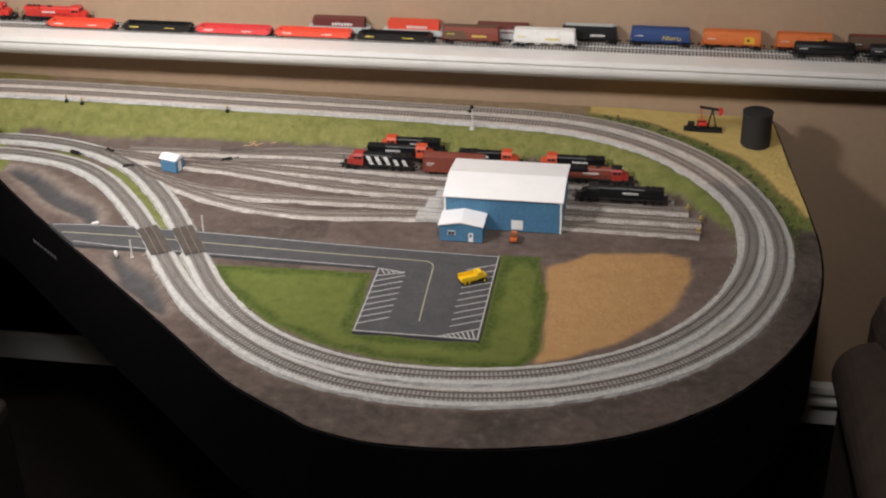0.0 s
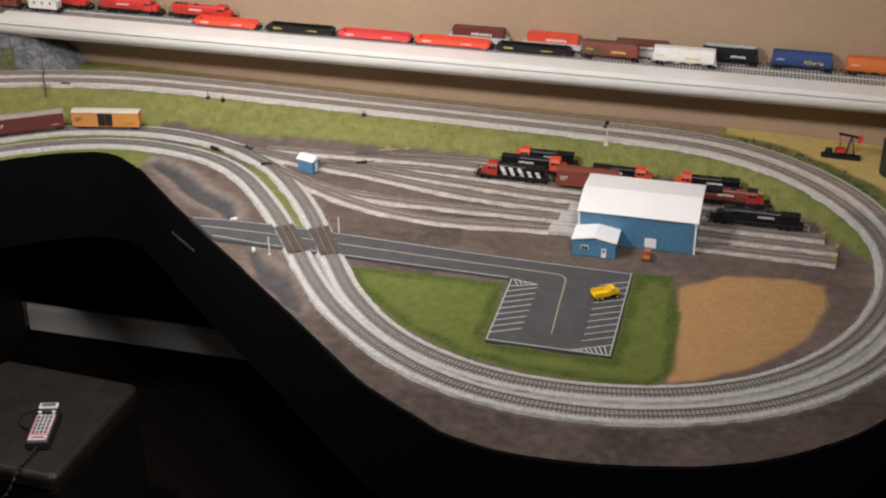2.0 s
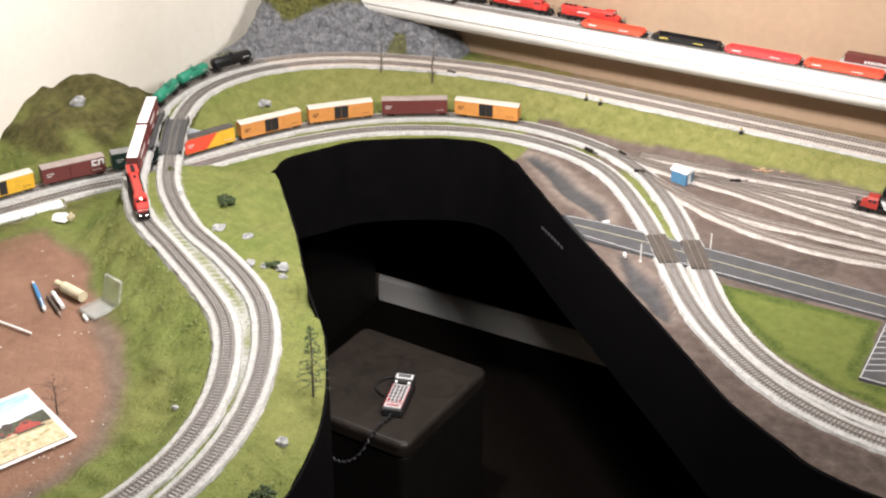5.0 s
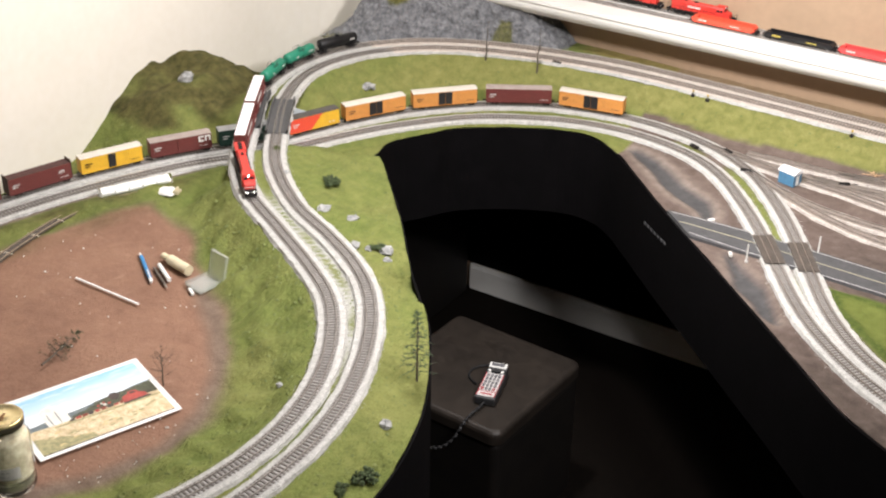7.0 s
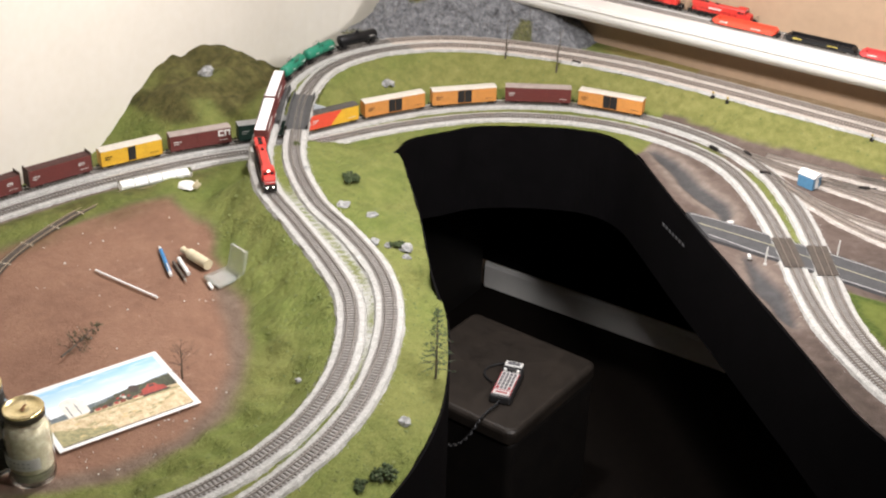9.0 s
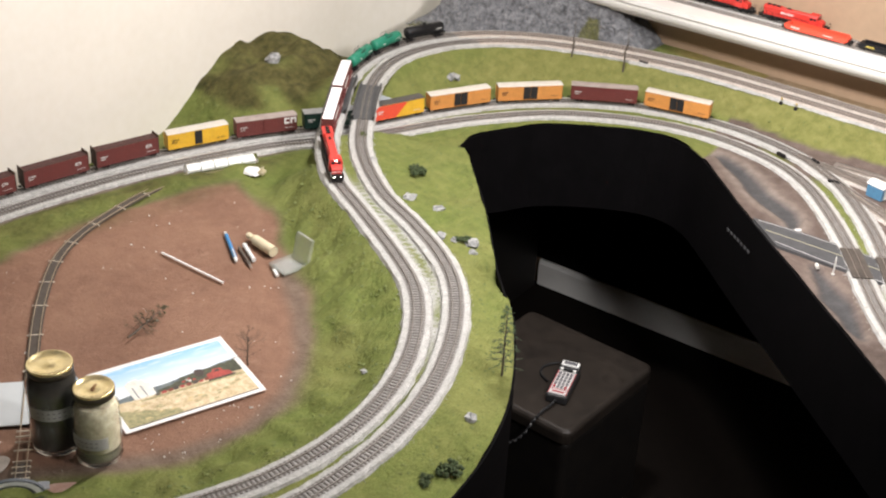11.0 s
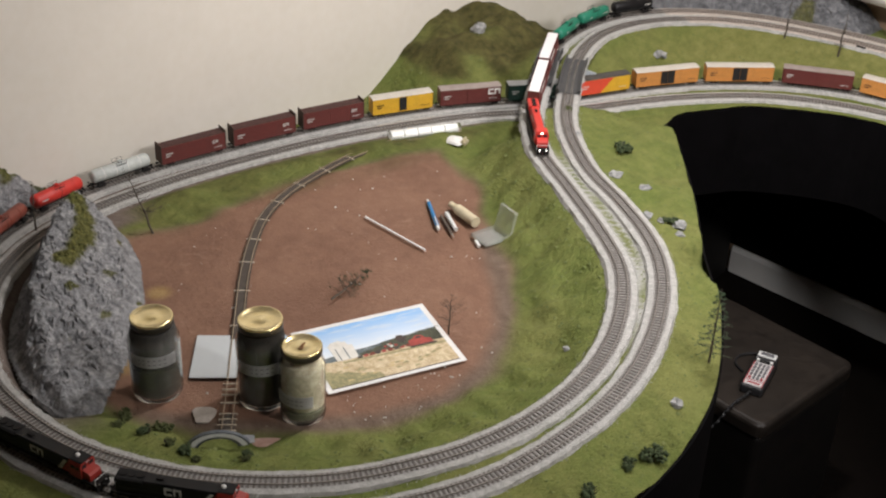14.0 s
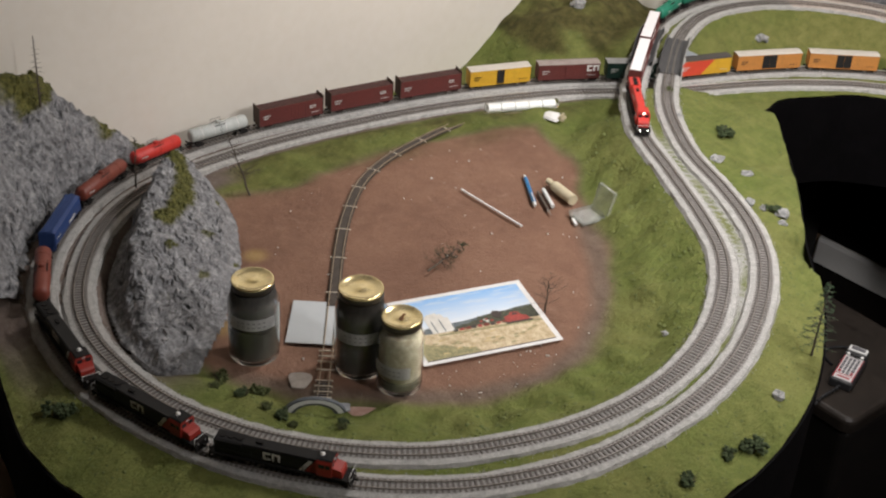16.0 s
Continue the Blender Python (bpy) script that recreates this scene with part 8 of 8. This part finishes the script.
part("paper", bm, paper, bag)
for k in range(3):
    part("clip", add_box(box(0.018, 0.034, -0.01 + k * 0.009, -0.006 + k * 0.009, 0, 0.008, 0.001), 0.022, 0.027, -0.01 + k * 0.009, -0.006 + k * 0.009, 0.006, 0.014), mat("cream_plastic", (0.66, 0.58, 0.40), None, 40, 0.5), bag)


def rod(name, label, category, p, q, r, material, seg=12, z=1.0):
    d = Vector((q[0] - p[0], q[1] - p[1], 0))
    t = thing(name, label, category, pose(p[0], p[1], z + r, 0, 0, math.degrees(math.atan2(d.y, d.x))))
    part("shaft", cyl((0, 0, 0), (d.length, 0, 0), r, seg=seg), material, t, smooth=False)
    return t, d.length


rod("plastic_rod", "thin white plastic rod on the red earth", "rod", (-2.204, 1.611), (-2.009, 1.608), 0.0026, mat("bright_white_plastic", (0.84, 0.84, 0.83), (0.80, 0.80, 0.79), 40, 0.4))
pen, n = rod("ballpoint_pen", "blue and white ballpoint pen on the red earth", "pen", (-2.150, 1.762), (-2.060, 1.699), 0.0048, paint("pen_blue", (0.02, 0.20, 0.46), 0.35))
part("cap", cyl((n, 0, 0), (n + 0.013, 0, 0), 0.0046, 0.0030), white_plain, pen)
part("tip", cyl((-0.016, 0, 0), (0, 0, 0), 0.0018, 0.0044), white_plain, pen)
part("clip", box(n - 0.035, n, -0.001, 0.001, 0.0045, 0.0065), white_plain, pen)
knife, n = rod("hobby_knife", "slim dark metal hobby knife beside the pen", "knife", (-2.09, 1.742), (-2.020, 1.703), 0.0034, mat("dull_metal", (0.16, 0.13, 0.11), None, 60, 0.4, metal=0.6))
part("blade", prism([(n, -0.003), (n + 0.024, 0.0), (n, 0.003)], -0.0004, 0.0004, "z"), steel, knife)
rod("paint_marker", "short white paint marker beside the pen", "marker", (-2.088, 1.757), (-2.022, 1.720), 0.0050, white_plain)
clampy = thing("cream_bottle", "cream plastic glue bottle lying on its side", "bottle", pose(-2.085, 1.782, 1.013, 0, 0, -11))
part("body", cyl((0.012, 0, 0), (0.082, 0, 0), 0.0125, seg=20), mat("cream_plastic", (0.66, 0.58, 0.40), None, 40, 0.5), clampy, smooth=False)
part("shoulder", cyl((0.0, 0, 0), (0.012, 0, 0), 0.006, 0.0125, seg=20), mat("cream_plastic", (0.66, 0.58, 0.40)), clampy)
part("cap", cyl((-0.016, 0, 0), (0.0, 0, 0), 0.0075, seg=16), mat("cream_plastic", (0.66, 0.58, 0.40)), clampy)
pbx = thing("plastic_box", "open clear plastic hinged box at the grass edge", "box", pose(-1.955, 1.722, 1.002, 0, 0, 78))
bm = box(0, 0.062, -0.028, 0.028, 0, 0.0012)
for a, b, c, d in ((0, 0.062, -0.028, -0.0268), (0, 0.062, 0.0268, 0.028), (0, 0.0012, -0.028, 0.028), (0.0608, 0.062, -0.028, 0.028)):
    add_box(bm, a, b, c, d, 0, 0.009)
part("tray", bm, plastic, pbx)
bm = box(0, 0.0012, -0.028, 0.028, 0, 0.058)
for c, d in ((-0.028, -0.0268), (0.0268, 0.028)):
    add_box(bm, 0, 0.008, c, d, 0, 0.058)
add_box(bm, 0, 0.008, -0.028, 0.028, 0.0568, 0.058)
lid = part("lid", bm, plastic, pbx)
lid.matrix_local = pose(0.063, 0, 0.006, 0, 14, 0)
er = part("eraser_stick", box(-0.013, 0.013, -0.0035, 0.0035, 0, 0.006, 0.001), white_plain)
er.matrix_world = pose(-1.95, 1.713, 1.0, 0, 0, -30)
tagged(er, "small white eraser stick beside the plastic box", "eraser")
rr = random.Random(21)
speck_mat = mat("plaster_crumb", (0.68, 0.64, 0.58), (0.8, 0.77, 0.72), 60, 0.9)
v, f = [], []
for k in range(135):
    x, y = rr.uniform(-2.42, -1.62), rr.uniform(0.92, 1.9)
    if k > 95:
        x, y = rr.uniform(-1.76, -1.62), rr.uniform(1.10, 1.34)
    if not inside(RED, np.array([(x, y)]))[0]:
        continue
    r = rr.uniform(0.0008, 0.0030) if k > 12 else rr.uniform(0.003, 0.0048)
    b = len(v)
    for j in range(4):
        v.append((x + r * math.cos(j * 1.57 + k), y + r * math.sin(j * 1.57 + k) * rr.uniform(0.5, 1), 0.9985))
    v.append((x, y, 0.9985 + r * 1.1))
    f += [(b + j, b + (j + 1) % 4, b + 4) for j in range(4)]
tagged(raw("plaster_crumbs", v, f, speck_mat), "white plaster crumbs scattered on the red earth", "debris", kind="stuff")
patch_m = mat("dried_plaster", (0.42, 0.37, 0.32), (0.55, 0.50, 0.45), 50, 0.9, bump=0.5)
for px, py, sx, sy, mt_, lb in ((-1.880, 0.910, 0.020, 0.028, patch_m, "dried pale plaster patch on the red earth"), (-1.742, 0.942, 0.028, 0.016, mat("pink_plaster", (0.42, 0.25, 0.20), (0.52, 0.36, 0.30), 60, 0.9, bump=0.5), "pinkish dried plaster patch beside the portal"), (-1.772, 0.918, 0.020, 0.013, mat("blue_plaster", (0.36, 0.38, 0.42), (0.46, 0.48, 0.5), 60, 0.9), "bluish dried plaster patch beside the portal")):
    pts = [(sx * math.cos(a) * (1 + 0.2 * math.sin(3 * a + px * 40)), sy * math.sin(a) * (1 + 0.2 * math.cos(2 * a))) for a in np.linspace(0, 6.283, 18, endpoint=False)]
    ob = part("plaster_patch", prism(pts, 0, 0.0024, "z"), mt_)
    ob.matrix_world = pose(px, py, max(0.9975, height_at(px, py)), 0, 0, 47)
    tagged(ob, lb, "plaster", "plaster patches")
portal = thing("arched_portal", "grey and white arched tunnel portal beside the track", "portal", pose(-1.776, 0.864, height_at(-1.776, 0.864) - 0.004, 0, 0, 51))
for r0, r1, m_, d in ((0.036, 0.042, mat("portal_dark", (0.10, 0.11, 0.12), None, 50, 0.7), 0.0035), (0.042, 0.052, mat("portal_grey", (0.66, 0.67, 0.68), (0.74, 0.75, 0.76), 50, 0.7), 0.0042), (0.052, 0.056, mat("portal_dark", (0.10, 0.11, 0.12)), 0.0035)):
    bm = bmesh.new()
    A = np.linspace(0.25, math.pi - 0.25, 25)
    ring = [[bm.verts.new((q * math.cos(a), y, q * math.sin(a) * 0.70)) for a in A] for q, y in ((r0, -d), (r1, -d), (r1, d), (r0, d))]
    for i in range(24):
        for j in range(4):
            bm.faces.new((ring[j][i], ring[j][i + 1], ring[(j + 1) % 4][i + 1], ring[(j + 1) % 4][i]))
    bmesh.ops.recalc_face_normals(bm, faces=bm.faces)
    part("arch_ring", bm, m_, portal)

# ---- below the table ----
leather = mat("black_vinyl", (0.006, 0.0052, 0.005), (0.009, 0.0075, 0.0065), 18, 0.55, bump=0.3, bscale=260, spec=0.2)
# Same vinyl as the sides, with the brown sheen of light in its colour.
sheen_vinyl = mat("vinyl_with_sheen", (0.013, 0.0104, 0.0085), (0.025, 0.0195, 0.0155), 7, 0.45, bump=0.4, bscale=260, spec=0.35)
st = thing("storage_ottoman", "black vinyl storage cube standing in the aisle", "ottoman", pose(-1.653, 2.468, FLOOR_Z, 0, 0, -3))


def padded(half, z0, z1, round_):
    """A soft-cornered block with a slightly domed top."""
    bm = box(-half, half, -half, half, z0, z1)
    up = [e for e in bm.edges if abs(e.verts[0].co.z - e.verts[1].co.z) > 0.01]
    bmesh.ops.bevel(bm, geom=up, offset=round_, segments=4, affect="EDGES", profile=0.5)
    top = [e for e in bm.edges if min(e.verts[0].co.z, e.verts[1].co.z) > z1 - 1e-5]
    bmesh.ops.bevel(bm, geom=top, offset=0.014, segments=3, affect="EDGES", profile=0.5)
    return bm


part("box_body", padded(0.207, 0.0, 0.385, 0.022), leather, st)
part("lid", padded(0.211, 0.387, 0.427, 0.028), sheen_vinyl, st, "padded lid with a brown sheen of light in its colour", smooth=False)
OT = FLOOR_Z + 0.427
ct = thing("throttle", "black handheld throttle with a white keypad and coiled cord", "controller", pose(-1.571, 2.412, OT, 0, 0, 16) @ Matrix.Diagonal((0.80, 0.98, 0.9, 1.0)))
black_plastic = mat("black_plastic", (0.016, 0.016, 0.017), (0.024, 0.024, 0.025), 50, 0.45)
part("case", box(-0.037, 0.037, -0.080, 0.066, 0.0, 0.030, 0.007), black_plastic, ct)
face = part("face_plate", box(-0.031, 0.031, -0.072, 0.036, 0.0302, 0.0312), mat("pale_face_plate", (0.60, 0.58, 0.57), (0.54, 0.52, 0.51), 30, 0.5), ct, "pale face plate with a red border")
key_red = mat("key_red", (0.36, 0.05, 0.06))
key_grey = mat("key_grey", (0.13, 0.13, 0.14), None, 60, 0.5)
for x0, x1, y0, y1 in ((-0.031, -0.028, -0.072, 0.036), (0.028, 0.031, -0.072, 0.036), (-0.028, 0.028, -0.052, -0.049)):
    part("border", box(x0, x1, y0, y1, 0.0313, 0.0316), key_red, face)
part("display", box(-0.034, 0.034, 0.044, 0.076, 0.018, 0.036, 0.003), black_plastic, ct)
bezel = part("display_bezel", box(-0.030, 0.030, 0.056, 0.078, 0.030, 0.041, 0.002), white_plain, ct, "white display bezel")
part("screen", box(-0.022, 0.022, 0.060, 0.074, 0.0411, 0.0416), key_grey, bezel)
for x in (-0.022, 0.0, 0.022):
    part("knob", cyl((x, 0.042, 0.030), (x, 0.042, 0.037), 0.0052, seg=14), white_plain if x else black_plastic, ct)
for r_ in range(5):
    for c_ in range(4):
        part("key", box(-0.0245 + c_ * 0.0128, -0.0160 + c_ * 0.0128, -0.046 + r_ * 0.0160, -0.035 + r_ * 0.0160, 0.0312, 0.0345, 0.001), key_red if r_ == 0 and c_ in (0, 3) else key_grey, ct)
part("name_bar", box(-0.020, 0.020, -0.065, -0.058, 0.0312, 0.0316), key_red, ct)
cordp = spline([(-1.549, 2.336, OT + 0.012), (-1.550, 2.315, OT + 0.009), (-1.553, 2.290, OT + 0.007), (-1.553, 2.262, OT + 0.006), (-1.556, 2.238, OT - 0.006), (-1.566, 2.215, OT - 0.035), (-1.590, 2.196, OT - 0.060), (-1.625, 2.190, OT - 0.070), (-1.665, 2.195, OT - 0.055), (-1.71, 2.21, OT - 0.01), (-1.76, 2.235, OT + 0.06), (-1.81, 2.27, OT + 0.16), (-1.85, 2.30, OT + 0.25)], step=0.0022)
dC, sC = frames_of(cordp)
phi = np.arange(len(cordp)) * 1.05
coil = cordp + sC * (np.cos(phi) * 0.0022)[:, None] + np.array([0, 0, 1.0]) * (np.sin(phi) * 0.0022)[:, None]
ring6 = [(0.0032 * math.cos(a), 0.0032 * math.sin(a)) for a in np.linspace(0, 6.283, 6, endpoint=False)]
cord_mat = mat("black_cord", (0.012, 0.012, 0.013), (0.018, 0.018, 0.019), 50, 0.4)
sweep("cord", coil, ring6, cord_mat, ct, label="coiled black cord").matrix_parent_inverse = ct.matrix_world.inverted()
loop = spline([(-1.600, 2.500, OT + 0.010), (-1.640, 2.495, OT + 0.006), (-1.662, 2.460, OT + 0.004), (-1.650, 2.425, OT + 0.004), (-1.615, 2.405, OT + 0.006)], step=0.004)
sweep("antenna_lead", loop, ring6, cord_mat, ct, label="short looped black lead").matrix_parent_inverse = ct.matrix_world.inverted()

# a panel of throttle sockets on the fascia
k = int(np.hypot(edge_a[:, 0] + 1.276, edge_a[:, 1] - 2.716).argmin())
t_ = edge_a[k + 1] - edge_a[k - 1]
pn = thing("fascia_panel", "row of pale printed marks on the black fascia", "label", pose(edge_a[k][0], edge_a[k][1], 0.918, 0, 0, math.degrees(math.atan2(t_[1], t_[0]))))
for q in range(7):
    part("mark", box(-0.075 + q * 0.022, -0.063 + q * 0.022, 0.0052, 0.0060, -0.006 - 0.002 * q, 0.002 - 0.002 * q), mat("grey_print_mark", (0.10, 0.10, 0.105), None, 60, 0.7), pn)

brown_fabric = mat("brown_upholstery", (0.06, 0.042, 0.032), (0.085, 0.06, 0.046), 24, 0.85, bump=0.4, bscale=500)
ac = thing("armchair", "brown upholstered armchair standing beyond the table", "armchair", pose(1.11, 2.62, FLOOR_Z, 0, 0, 2))
part("seat", box(-0.28, 0.30, -0.30, 0.30, 0.12, 0.44, 0.06), brown_fabric, ac)
for x0, x1 in ((-0.42, -0.26), (0.26, 0.42)):
    arm = part("arm", box(x0 + 0.01, x1 - 0.01, -0.39, 0.30, 0.06, 0.54, 0.02), brown_fabric, ac)
    roll = cyl(((x0 + x1) / 2, -0.40, 0.545), ((x0 + x1) / 2, 0.30, 0.545), 0.094, seg=28)
    part("arm_roll", roll, brown_fabric, arm)
part("backrest", box(-0.34, 0.36, 0.24, 0.46, 0.20, 0.72, 0.07), brown_fabric, ac)
for x in (-0.36, 0.38):
    for y in (-0.30, 0.30):
        part("foot", box(x - 0.025, x + 0.025, y - 0.025, y + 0.025, 0.0, 0.065, 0.004), BLACK, ac)
hv = thing("heater_cover", "white metal baseboard heater strip on the wall", "heater")
part("upper_strip", box(0.58, 1.9, WALL_Y - 0.052, WALL_Y - 0.018, FLOOR_Z + 0.132, FLOOR_Z + 0.158, 0.003), white_paint, hv)
part("lower_strip", box(0.58, 1.9, WALL_Y - 0.048, WALL_Y - 0.018, FLOOR_Z + 0.088, FLOOR_Z + 0.108, 0.003), white_paint, hv)
ls = thing("light_switch", "small white upright plate on the brown wall", "switch", pose(0.905, WALL_Y, 0.55))
part("plate", box(-0.014, 0.014, -0.006, -0.0005, -0.055, 0.055, 0.002), white_plain, ls)

# Made-up dark block, doors included, for the blackness beneath the table corner.
cb = thing("dark_corner_block", "black block added to fill the dark corner under the table", "cabinet", pose(-2.53, 3.22, FLOOR_Z))
part("body", box(-0.25, 0.26, -0.20, 0.20, 0.0, 0.56, 0.004), leather, cb)
part("door", box(-0.245, 0.003, -0.212, -0.201, 0.02, 0.55, 0.003), leather, cb)
part("door", box(0.007, 0.255, -0.212, -0.201, 0.02, 0.55, 0.003), leather, cb)
